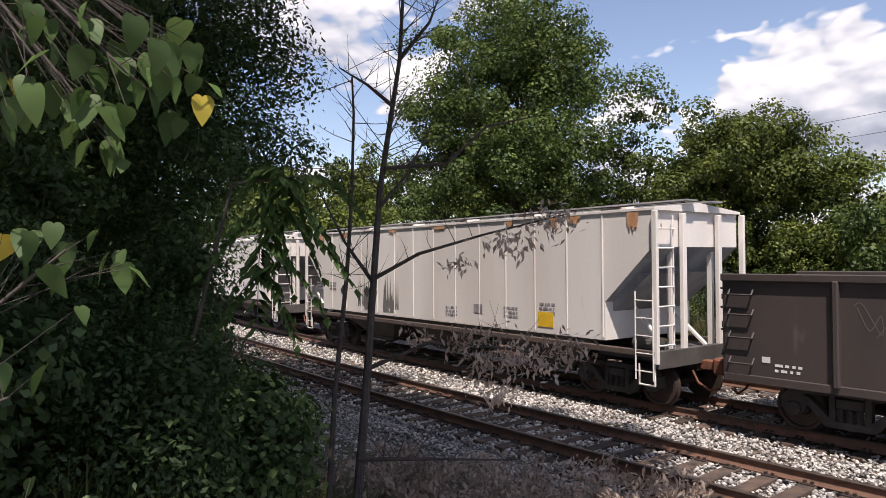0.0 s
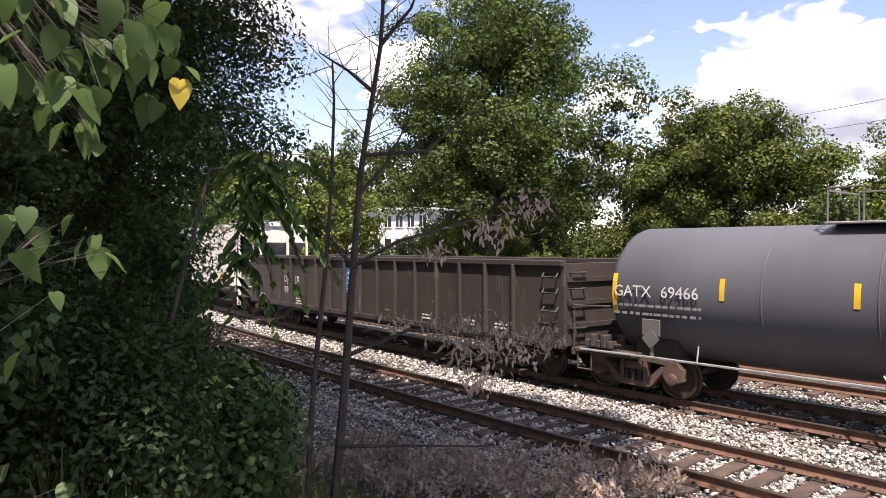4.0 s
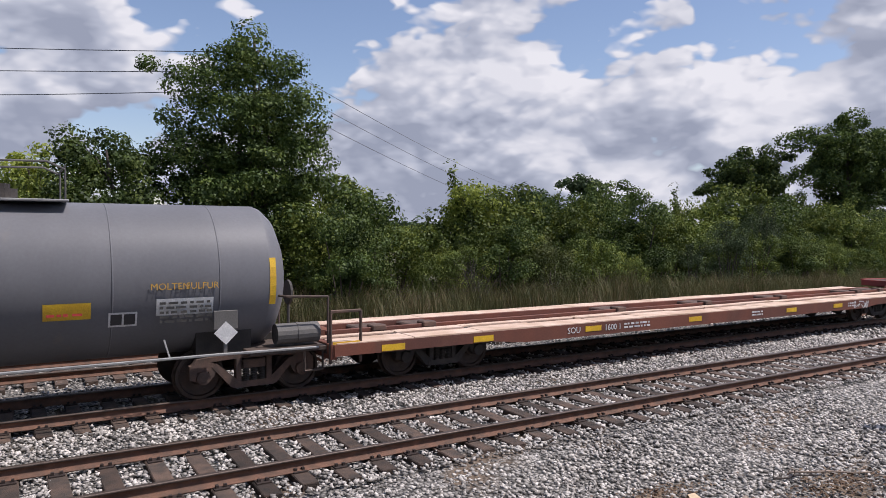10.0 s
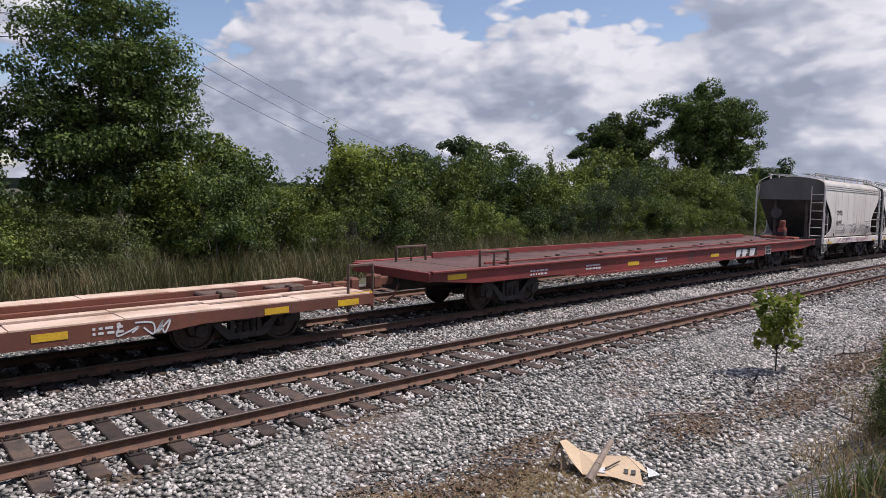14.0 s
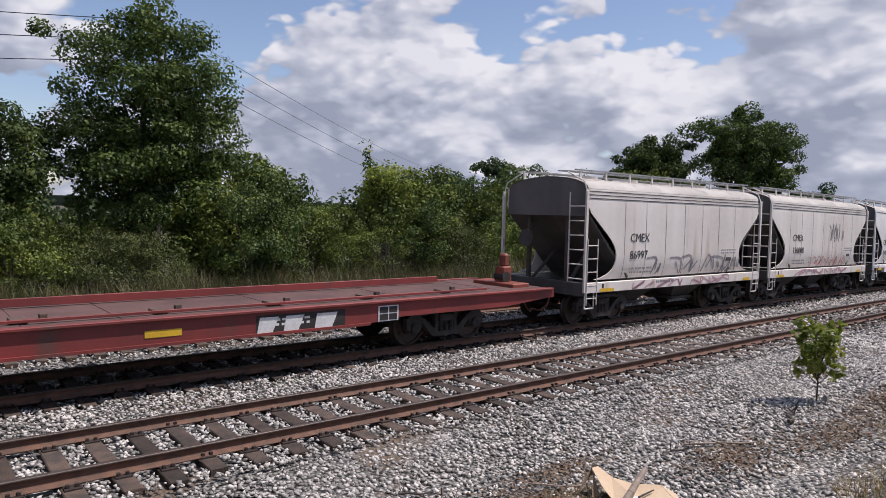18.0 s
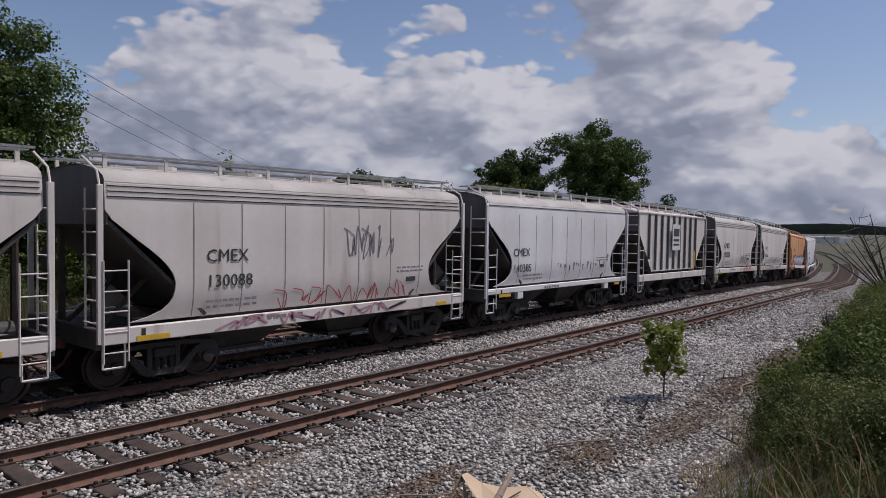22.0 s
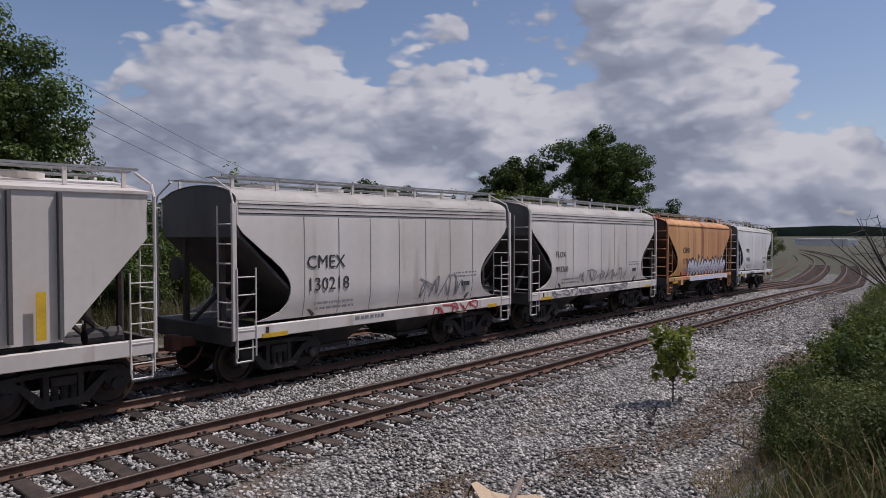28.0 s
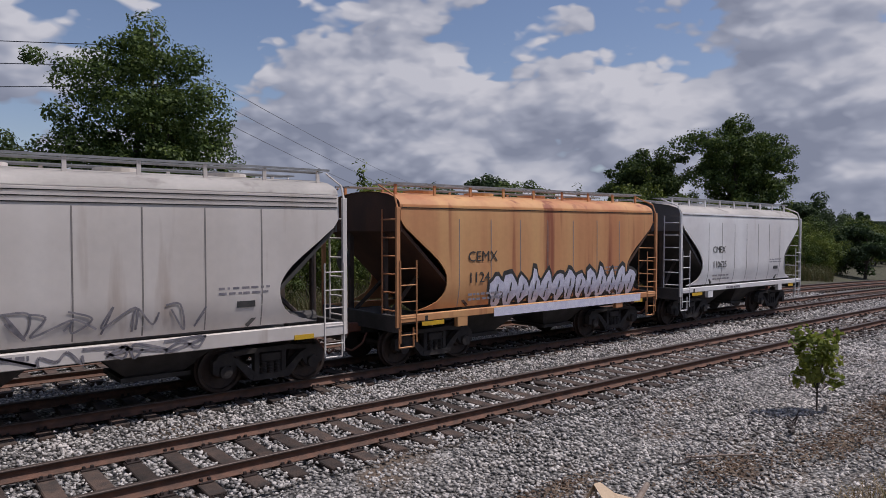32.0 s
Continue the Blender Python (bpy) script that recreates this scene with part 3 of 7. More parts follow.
# ---- tracks ----
RAIL_PROF = [(-0.075, -0.165), (0.075, -0.165), (0.075, -0.15), (0.012, -0.13), (0.012, -0.04), (0.037, -0.03), (0.037, -0.006), (0.028, 0.0), (-0.028, 0.0), (-0.037, -0.006), (-0.037, -0.03), (-0.012, -0.04), (-0.012, -0.13), (-0.075, -0.15)]


def rail_mesh(y0, x0, x1):
    xs = np.arange(x0, x1 + 0.1, 2.0)
    k = len(RAIL_PROF)
    vs = [(x, y0 + curve_y(x) + py, pz + grade_z(x)) for x in xs for py, pz in RAIL_PROF]
    fs = [(i * k + j, (i + 1) * k + j, (i + 1) * k + (j + 1) % k, i * k + (j + 1) % k) for i in range(len(xs) - 1) for j in range(k)]
    me = mesh_np("rail", vs, fs, M_RAIL)
    me.materials.append(M_HEAD)
    for p in me.polygons:
        if p.center.z - grade_z(p.center.x) > -0.02:
            p.material_index = 1
    return me


TIES = {}


def build_track(name, y0, x0, x1, ties_from, ties_to, label):
    tr = tagged(new(name), label, "railway track", kind="structure")
    for off in (0.0, 1.51):
        ob = new("rail", rail_mesh(y0 + off, x0, x1))
        ob.parent = tr
    bm = bmesh.new()
    box(bm, -0.115, 0.115, -0.55, 2.06, -0.36, -0.168, 0.012)
    tie_me = bpy.data.meshes.new("tie")
    bm.to_mesh(tie_me)
    bm.free()
    tie_me.materials.append(M_TIE)
    bm = bmesh.new()
    for off in (0.0, 1.51):
        box(bm, -0.09, 0.09, off - 0.17, off + 0.17, -0.168, -0.150)
        for sx in (-0.05, 0.05):
            for sy in (-0.1, 0.1):
                box(bm, sx - 0.018, sx + 0.018, off + sy - 0.022, off + sy + 0.022, -0.152, -0.115)
    plate_me = bpy.data.meshes.new("tie_plate")
    bm.to_mesh(plate_me)
    bm.free()
    plate_me.materials.append(M_SPIKE)
    rr = random.Random(int(y0 * 10) + 3)
    x, tx = ties_from, []
    while x < ties_to:
        tx.append(x)
        m = pose(x, y0 + curve_y(x) + rr.uniform(-0.06, 0.06), grade_z(x) + rr.uniform(-0.012, 0.004), 0, grade_deg(x), slope_deg(x) + rr.uniform(-1.5, 1.5))
        t = share("tie", tie_me, tr, m)
        share("tie_plate", plate_me, t, Matrix.Identity(4))
        x += 0.535 + rr.uniform(-0.03, 0.03)
    TIES[y0] = np.array(tx)
    return tr


def far_ties(name, parent_name, y0, spans):
    bm = bmesh.new()
    for a, b in spans:
        x = a
        while x < b:
            box(bm, -0.115, 0.115, -0.55, 2.06, -0.36, -0.168, 0, pose(x, y0 + curve_y(x), grade_z(x), 0, grade_deg(x), slope_deg(x)))
            x += 0.54
    ob = part("distant_ties", bm, M_TIE, bpy.data.objects[parent_name])
    tagged(ob, "weathered wooden ties further along the track", kind="stuff")


RAIL2 = 3.9
build_track("track_1", 0.0, -130, 230, -30, 48, "empty rusty steel track on dark wooden ties in grey ballast")
build_track("track_2", RAIL2, -130, 230, -14, 40, "rusty track on wooden ties carrying the freight train")
tr3 = tagged(new("track_3"), "rusty track on wooden ties behind the train", "railway track", kind="structure")
for off in (0.0, 1.51):
    ob = new("rail", rail_mesh(7.7 + off, -130, 230))
    ob.parent = tr3
far_ties("x", "track_1", 0.0, [(-70, -30), (48, 110)])
far_ties("x", "track_2", RAIL2, [(-60, -14), (40, 110)])
far_ties("x", "track_3", 7.7, [(-30, 60)])
build_ballast()


# ---- train parts ----
WR = 0.42


def wheelset_mesh():
    bm = bmesh.new()
    rod(bm, (0, -0.95, 0), (0, 0.95, 0), 0.075, 10)
    for s in (-1, 1):
        prof = [(0.70, 0.07), (0.70, 0.45), (0.725, WR + 0.025), (0.745, WR), (0.83, WR - 0.006), (0.835, WR - 0.06), (0.79, WR - 0.075), (0.775, 0.17), (0.83, 0.14), (0.83, 0.07)]
        lathe(bm, [(s * u, r) for u, r in (prof if s > 0 else prof)], 28, "y")
        for k in range(3):
            a = 2.1 * k
            box(bm, 0.24, 0.30, s * 0.775 - 0.02, s * 0.775 + 0.02, -0.03, 0.03, 0, Matrix.Rotation(a, 4, "Y"))
    bmesh.ops.recalc_face_normals(bm, faces=bm.faces)
    me = bpy.data.meshes.new("wheelset")
    bm.to_mesh(me)
    bm.free()
    me.materials.append(M_WHEEL)
    return me


def side_frame_mesh(material):
    """Cast side frame: arched top chord, sloping struts, windows, bolster opening with its columns, journal ends."""
    bm = bmesh.new()
    y0, y1 = -0.075, 0.075
    top = [(-1.08, 0.62), (-0.98, 0.735), (-0.45, 0.79), (0.45, 0.79), (0.98, 0.735), (1.08, 0.62), (1.02, 0.62), (0.92, 0.665), (0.42, 0.70), (-0.42, 0.70), (-0.92, 0.665), (-1.02, 0.62)]
    prism(bm, top, y0, y1)
    for s in (-1, 1):
        prism(bm, [(s * x, z) for x, z in [(1.10, 0.63), (1.10, 0.40), (0.99, 0.36), (0.97, 0.52), (0.78, 0.52), (0.76, 0.36), (0.70, 0.42), (0.62, 0.62), (0.80, 0.70)]][::s], y0, y1)
        prism(bm, [(s * x, z) for x, z in [(0.74, 0.60), (0.64, 0.64), (0.26, 0.30), (0.33, 0.19), (0.40, 0.21)]][::s], y0 * 1.1, y1 * 1.1)
        box(bm, s * 0.27 - 0.05, s * 0.27 + 0.05, y0, y1, 0.25, 0.72, 0.01)
        lathe(bm, [(-0.14, 0.06), (-0.13, 0.115), (0.06, 0.125)], 14, "y", Matrix.Translation((s * 0.875, 0, WR)))
    prism(bm, [(-0.36, 0.19), (0.36, 0.19), (0.34, 0.30), (-0.34, 0.30)], y0 * 1.2, y1 * 1.2)
    box(bm, -0.2, 0.2, -0.10, 0.1, 0.52, 0.68, 0.015)
    bmesh.ops.recalc_face_normals(bm, faces=bm.faces)
    me = bpy.data.meshes.new("side_frame")
    bm.to_mesh(me)
    bm.free()
    me.materials.append(material)
    return me


def spring_mesh():
    bm = bmesh.new()
    for x in (-0.14, 0.0, 0.14):
        for k in range(7):
            z = 0.31 + 0.03 * k
            rod(bm, (x, -0.02, z), (x, -0.02, z + 0.018), 0.062, 10)
        rod(bm, (x, -0.02, 0.3), (x, -0.02, 0.52), 0.04, 6)
    me = bpy.data.meshes.new("springs")
    bm.to_mesh(me)
    bm.free()
    me.materials.append(M_TRUCKD)
    return me


WHEELSET, SPRINGS = wheelset_mesh(), spring_mesh()
FRAME_R, FRAME_D = side_frame_mesh(M_TRUCK), side_frame_mesh(M_TRUCKD)
wheelsets = []


def truck(car, x, rusty):
    bm = bmesh.new()
    box(bm, -0.18, 0.18, -0.95, 0.95, 0.53, 0.74, 0.02)
    rod(bm, (0, 0, 0.7), (0, 0, 0.85), 0.2, 12)
    box(bm, -1.0, 1.0, -0.05, 0.05, 0.3, 0.36)
    t = part("truck", bm, M_TRUCKD, car, "rusty cast-steel bogie" if rusty else "grimy cast-steel bogie")
    t.location.x = x
    for s in (-1, 1):
        share("side_frame", FRAME_R if rusty else FRAME_D, t, pose(0, s * 1.0, 0, 0, 0, 0 if s < 0 else 180))
        share("spring_nest", SPRINGS, t, pose(0, s * 1.04, 0, 0, 0, 0 if s < 0 else 180))
    for dx in (-0.875, 0.875):
        w = new("wheelset", WHEELSET)
        w.parent = t
        w.matrix_parent_inverse = Matrix.Translation((dx, 0, WR))
        wheelsets.append(w)


def coupler(car, x, s):
    bm = bmesh.new()
    box(bm, min(x, x + s * 0.55), max(x, x + s * 0.55), -0.1, 0.1, 0.72, 0.92, 0.02)
    box(bm, x + s * 0.55 - 0.13, x + s * 0.55 + 0.13, -0.17, 0.15, 0.66, 0.99, 0.04)
    pipe(bm, [(x + s * 0.1, -0.35, 0.72), (x + s * 0.25, -0.38, 0.5), (x + s * 0.45, -0.3, 0.36), (x + s * 0.62, -0.2, 0.42)], 0.025, 6)
    part("coupler", bm, M_COUPLE, car, "rusty knuckle coupler with its air hose")


def ladder(car, x0, x1, y, z0, z1, n, material, r=0.022, name="ladder", label=""):
    bm = bmesh.new()
    for x in (x0, x1):
        rod(bm, (x, y, z0), (x, y, z1), r, 6)
    for k in range(n):
        z = z0 + (z1 - z0) * (k + 0.5) / n
        rod(bm, (x0, y, z), (x1, y, z), r * 0.75, 6)
    return part(name, bm, material, car, label)


def plate(car, name, x, y, z, w, h, material, label=""):
    bm = bmesh.new()
    box(bm, x - w / 2, x + w / 2, y - 0.004, y + 0.004, z - h / 2, z + h / 2)
    return part(name, bm, material, car, label)


def bars(car, x, y, z, w, rows, gap, h, material, seed=0, name="small_lettering"):
    """Unreadable lines of writing as short bars."""
    rr = random.Random(seed)
    bm = bmesh.new()
    for k in range(rows):
        u = x
        while u < x + w - 0.02:
            d = min(rr.uniform(0.04, 0.16), x + w - u)
            box(bm, u, u + d, y - 0.003, y + 0.001, z - k * gap, z - k * gap + h)
            u += d + rr.uniform(0.02, 0.06)
    return part(name, bm, material, car)


def scribble(car, x, y, z, w, h, n, r, material, seed, yfun=None, name="graffiti"):
    """Sprayed loops and strokes, lying on the side."""
    rr = random.Random(seed)
    bm = bmesh.new()
    for k in range(n):
        cx = x + w * (k + 0.5) / n
        rw = w / n * 0.62
        ctrl = [(cx - rw + rr.uniform(-0.1, 0.1) * rw, z + h * rr.choice((0.1, 0.9)))]
        for i in range(rr.randint(3, 5)):
            ctrl.append((cx + rw * rr.uniform(-1, 1), z + h * (rr.uniform(0, 0.35) if i % 2 else rr.uniform(0.6, 1.0))))
        pts = []
        for i in range(len(ctrl) - 1):
            p0, p1, p2, p3 = ctrl[max(i - 1, 0)], ctrl[i], ctrl[i + 1], ctrl[min(i + 2, len(ctrl) - 1)]
            for s in range(5):
                t = s / 5
                q = [0.5 * (2 * p1[e] + (p2[e] - p0[e]) * t + (2 * p0[e] - 5 * p1[e] + 4 * p2[e] - p3[e]) * t * t + (3 * p1[e] - p0[e] - 3 * p2[e] + p3[e]) * t ** 3) for e in (0, 1)]
                pts.append((q[0], (yfun(q[1]) if yfun else y) - 0.004, q[1]))
        for a, b in zip(pts, pts[1:]):
            d = Vector(b) - Vector(a)
            if d.length < 1e-4:
                continue
            nn = Vector((-d.z, 0, d.x)).normalized() * r
            vs = [bm.verts.new(Vector(p) + q) for p, q in ((a, nn), (b, nn), (b, -nn), (a, -nn))]
            bm.faces.new(vs)
    return part(name, bm, material, car, "sprayed graffiti")


def prof_w(z):
    """Half-width of the rounded hopper side at height z."""
    return 1.50 - 0.16 * max(0.0, (1.9 - z) / 0.8) ** 2 - 0.03 * max(0.0, (z - 2.9) / 0.7) ** 2


CUT_Z = (1.25, 1.32, 1.43, 1.54, 1.64, 1.77, 1.9, 2.0, 2.1, 2.22, 2.33, 2.5, 2.65, 2.84, 3.03)
CUT_X = (0.45, 0.75, 1.02, 1.14, 1.20, 1.24, 1.25, 1.235, 1.19, 1.10, 1.0, 0.80, 0.60, 0.36, 0.12)


def hopper_body(car, L, eave, roof, body_mat, end_mat, slope_mat):
    """Rounded covered-hopper shell: bulged side sheets with a D-shaped opening at each end, arched roof, end sheets and slope sheets."""
    e = L / 2
    zs = list(CUT_Z) + [3.2, 3.35, eave]
    for s in (-1, 1):
        bm = bmesh.new()

        def sheet_rows(dy):
            out = []
            for z in zs:
                x = e - 0.10 - float(np.interp(z, CUT_Z, CUT_X, right=0.0))
                out.append([bm.verts.new((-x + 2 * x * k / 24, s * (prof_w(z) - dy), z)) for k in range(25)])
            return out

        for dy in (0.0, 0.03):
            rows = sheet_rows(dy)
            for a, b in zip(rows, rows[1:]):
                for k in range(24):
                    f = (a[k], a[k + 1], b[k + 1], b[k])
                    bm.faces.new(f if (s < 0) == (dy == 0.0) else f[::-1])
        o_, i_ = sheet_rows(0.0), sheet_rows(0.03)
        for k in (0, 24):
            for r in range(len(zs) - 1):
                bm.faces.new((o_[r][k], o_[r + 1][k], i_[r + 1][k], i_[r][k]))
        bmesh.ops.delete(bm, geom=[v for v in bm.verts if not v.link_faces], context="VERTS")
        part("side_sheet", bm, body_mat, car, smooth=True)
    arch = [(1.47 * math.cos(a), eave + (roof - eave) * math.sin(a)) for a in np.linspace(0, math.pi, 13)]
    bm = bmesh.new()
    a = [bm.verts.new((-e + 0.1, y, z)) for y, z in arch]
    b = [bm.verts.new((e - 0.1, y, z)) for y, z in arch]
    for k in range(12):
        bm.faces.new((a[k], b[k], b[k + 1], a[k + 1]))
    bmesh.ops.recalc_face_normals(bm, faces=bm.faces)
    part("roof", bm, M_ROOFD if body_mat is not M_ORANGE else body_mat, car, smooth=True)
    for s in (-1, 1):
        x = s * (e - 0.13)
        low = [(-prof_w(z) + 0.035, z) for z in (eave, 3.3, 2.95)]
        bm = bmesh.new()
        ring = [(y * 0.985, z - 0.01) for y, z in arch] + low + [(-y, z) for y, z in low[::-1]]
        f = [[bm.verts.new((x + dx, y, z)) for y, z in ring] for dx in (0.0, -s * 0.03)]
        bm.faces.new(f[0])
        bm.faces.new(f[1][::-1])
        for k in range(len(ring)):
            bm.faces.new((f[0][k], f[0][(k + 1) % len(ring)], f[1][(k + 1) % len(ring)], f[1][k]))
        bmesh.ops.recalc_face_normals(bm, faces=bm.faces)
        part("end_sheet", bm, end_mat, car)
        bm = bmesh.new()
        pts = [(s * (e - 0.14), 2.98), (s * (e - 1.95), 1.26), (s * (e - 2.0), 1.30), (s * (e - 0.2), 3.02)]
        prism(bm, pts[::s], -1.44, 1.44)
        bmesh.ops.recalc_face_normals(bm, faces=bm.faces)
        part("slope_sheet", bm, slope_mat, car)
    bm = bmesh.new()
    box(bm, -e + 1.9, e - 1.9, -1.36, 1.36, 1.21, 1.25)
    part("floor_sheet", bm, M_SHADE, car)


def covered_hopper(L, eave, roof, paint, sill_paint, label, style="round", bays=2, rusty=False, dark_end=True, post_paint=None, sill_h=0.27, ends=None, grooves=3):
    car = tagged(new("hopper_car"), label, "freight car", group="freight cars of the train")
    post_paint = post_paint or paint
    # Dark default ends: shade on the unlit end sheets is in the paint.
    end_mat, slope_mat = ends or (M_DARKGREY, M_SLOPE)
    if style == "round":
        hopper_body(car, L, eave, roof, paint, end_mat, slope_mat)
        for k, x in enumerate(np.linspace(-L / 2 + 1.7, L / 2 - 1.7, 7)):
            bm = bmesh.new()
            pts = [(x - 0.012, -prof_w(z) - 0.004, z) for z in np.linspace(1.27, eave - 0.3, 9)]
            for a, b in zip(pts, pts[1:]):
                vs = [bm.verts.new(a), bm.verts.new((a[0] + 0.024, a[1], a[2])), bm.verts.new((b[0] + 0.024, b[1], b[2])), bm.verts.new(b)]
                bm.faces.new(vs)
            part("weld_seam", bm, M_SEAM, car)
        for z in (eave - 0.05, eave - 0.14, eave - 0.23)[:grooves]:
            bm = bmesh.new()
            box(bm, -L / 2 + 0.14, L / 2 - 0.14, -prof_w(z) - 0.022, -prof_w(z) + 0.02, z - 0.012, z + 0.022)
            part("eave_moulding", bm, paint, car)
            # Dark strip below each moulding: its shadow drawn as a part.
            bm = bmesh.new()
            box(bm, -L / 2 + 0.14, L / 2 - 0.14, -prof_w(z) - 0.012, -prof_w(z) + 0.02, z - 0.028, z - 0.012)
            part("eave_groove", bm, M_SHADE, car)
    else:
        bm = bmesh.new()
        d = 1.3 if style == "angle" else 1.5
        zv, zt = (2.1, eave - 0.72) if style == "angle" else (1.35, eave - 0.75)
        out = [(-L / 2 + 0.1, eave), (-L / 2 + 0.1, zt), (-L / 2 + d, zv), (-L / 2 + d, 1.3), (L / 2 - d, 1.3), (L / 2 - d, zv), (L / 2 - 0.1, zt), (L / 2 - 0.1, eave)]
        prism(bm, out, -1.47, 1.47)
        bmesh.ops.recalc_face_normals(bm, faces=bm.faces)
        ob = part("body", bm, paint, car)
        # With dark_end the end faces carry their shade in the paint.
        ob.data.materials.append(M_DARKGREY if dark_end else paint)
        ob.data.materials.append(slope_mat)
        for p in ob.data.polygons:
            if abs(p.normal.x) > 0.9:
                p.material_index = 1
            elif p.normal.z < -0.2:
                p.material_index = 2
        bm = bmesh.new()
        prism_pts = [(1.5, eave), (1.5, eave + 0.05), (0, roof), (-1.5, eave + 0.05), (-1.5, eave)]
        a = [bm.verts.new((-L / 2 + 0.02, y, z)) for y, z in prism_pts]
        b = [bm.verts.new((L / 2 - 0.02, y, z)) for y, z in prism_pts]
        bm.faces.new(a)
        bm.faces.new(b[::-1])
        for i in range(5):
            bm.faces.new((a[i], b[i], b[(i + 1) % 5], a[(i + 1) % 5]))
        bmesh.ops.recalc_face_normals(bm, faces=bm.faces)
        part("roof", bm, paint, car)
        for x in np.arange(-L / 2 + (1.1 if style == "rib" else 2.0), L / 2 - 0.9, 0.72 if style == "rib" else 1.02):
            z0 = 1.3 + max(0.0, (abs(x) - (L / 2 - d)) / (d - 0.1)) * (eave - 2.05)
            bm = bmesh.new()
            w = 0.032 if style == "rib" else 0.018
            box(bm, x - w, x + w, -1.47 - (0.09 if style == "rib" else 0.02), -1.47, z0 + 0.05, eave - 0.02, 0.004)
            part("side_post", bm, M_DARKGREY if style == "rib" else paint, car)
    # sill and end platforms
    for s in (-1, 1):
        bm = bmesh.new()
        box(bm, -L / 2, L / 2, s * 1.5 - 0.06, s * 1.5 + 0.06, 1.2 - sill_h, 1.2, 0.012)
        part("side_sill", bm, sill_paint, car)
        for u in (-1, 1) if sill_h < 0.2 and style == "round" else ():
            bm = bmesh.new()
            box(bm, u * (L / 2 - 1.75) - 0.15, u * (L / 2 - 1.75) + 0.15, s * 1.5 - 0.055, s * 1.5 + 0.065, 0.84, 1.1, 0.01)
            part("jacking_pad", bm, sill_paint, car)
    bm = bmesh.new()
    box(bm, -L / 2, L / 2, -0.22, 0.22, 0.7, 1.0, 0.01)
    part("centre_sill", bm, M_BLACK, car)
    for s in (-1, 1):
        bm = bmesh.new()
        box(bm, min(s * L / 2, s * (L / 2 - 1.5)), max(s * L / 2, s * (L / 2 - 1.5)), -1.46, 1.46, 1.0, 1.06, 0)
        box(bm, s * L / 2 - 0.06, s * L / 2 + 0.06, -1.5, 1.5, 0.85, 1.2, 0.01)
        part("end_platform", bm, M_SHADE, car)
        for y in (-0.7, 0.7):
            bm = bmesh.new()
            box(bm, s * (L / 2 - 0.25) - 0.05, s * (L / 2 - 0.25) + 0.05, y - 0.05, y + 0.05, 1.05, eave - 0.6, 0)
            pipe(bm, [(s * (L / 2 - 0.3), y, 1.06), (s * (L / 2 - 1.3), y * 0.8, 2.0)], 0.05, 6)
            part("end_post", bm, M_GEAR if style != "angle" else paint, car)
        ex = s * L / 2
        for y in (-1.52, 1.52):
            bm = bmesh.new()
            if style == "angle":
                box(bm, ex - 0.06, ex + 0.06, y - 0.04, y + 0.04, 0.95, eave - 0.02, 0.01)
            elif style == "round":
                box(bm, ex - 0.05, ex + 0.05, y - 0.03, y + 0.03, 0.95, eave - 0.06, 0.008)
                pipe(bm, [(ex, y, eave - 0.1), (ex, y * 0.93, eave + 0.18), (ex, y * 0.55, roof + 0.1)], 0.02, 6)
            else:
                pipe(bm, [(ex, y, 0.95), (ex, y, eave - 0.05), (ex, y * 0.93, eave + 0.18), (ex, y * 0.55, roof + 0.1)], 0.03, 7)
            part("corner_post", bm, post_paint, car)
        if style == "angle":
            for y in (-0.62, 0.62):
                bm = bmesh.new()
                box(bm, ex - 0.05, ex + 0.05, y - 0.06, y + 0.06, 0.95, eave - 0.05, 0.01)
                part("end_channel", bm, paint, car)
        ladder(car, ex - s * 0.04, ex - s * 0.46, -1.56, 0.62, 2.35, 5, post_paint, 0.016, "side_ladder")
        bm = bmesh.new()
        for z in np.arange(1.3, eave - 0.1, 0.38):
            pipe(bm, [(ex, -1.45, z), (ex + s * 0.05, -1.4, z), (ex + s * 0.05, -1.0, z), (ex, -0.95, z)], 0.018, 5)
        rod(bm, (ex, -0.95, 1.0), (ex, -0.95, eave - 0.1), 0.02, 5)
        part("end_ladder", bm, post_paint, car)
        bm = bmesh.new()
        pipe(bm, [(ex - s * 0.05, -1.5, 0.93), (ex - s * 0.05, -1.5, 0.52), (ex - s * 0.42, -1.5, 0.52), (ex - s * 0.42, -1.5, 0.93)], 0.02, 5)
        part("step", bm, post_paint, car)
        if style == "round":
            coupler(car, s * (L / 2 - 0.1), s)
            truck(car, s * (L / 2 - 1.35), rusty)
            continue
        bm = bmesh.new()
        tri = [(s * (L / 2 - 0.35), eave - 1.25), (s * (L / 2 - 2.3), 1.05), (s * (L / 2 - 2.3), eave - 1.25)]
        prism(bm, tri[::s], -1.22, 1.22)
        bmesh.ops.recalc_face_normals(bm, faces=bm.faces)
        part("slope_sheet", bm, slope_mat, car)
        coupler(car, s * (L / 2 - 0.1), s)
        truck(car, s * (L / 2 - 1.35), rusty)
    # hoppers underneath
    span = (L - 3.6) / bays
    for k in range(bays):
        cx = -(L - 3.6) / 2 + span * (k + 0.5)
        bm = bmesh.new()
        a = [bm.verts.new((cx + sx * span * 0.48, sy * 1.25, 1.25)) for sx, sy in ((-1, -1), (1, -1), (1, 1), (-1, 1))]
        b = [bm.verts.new((cx + sx * span * 0.16, sy * 0.5, 0.42)) for sx, sy in ((-1, -1), (1, -1), (1, 1), (-1, 1))]
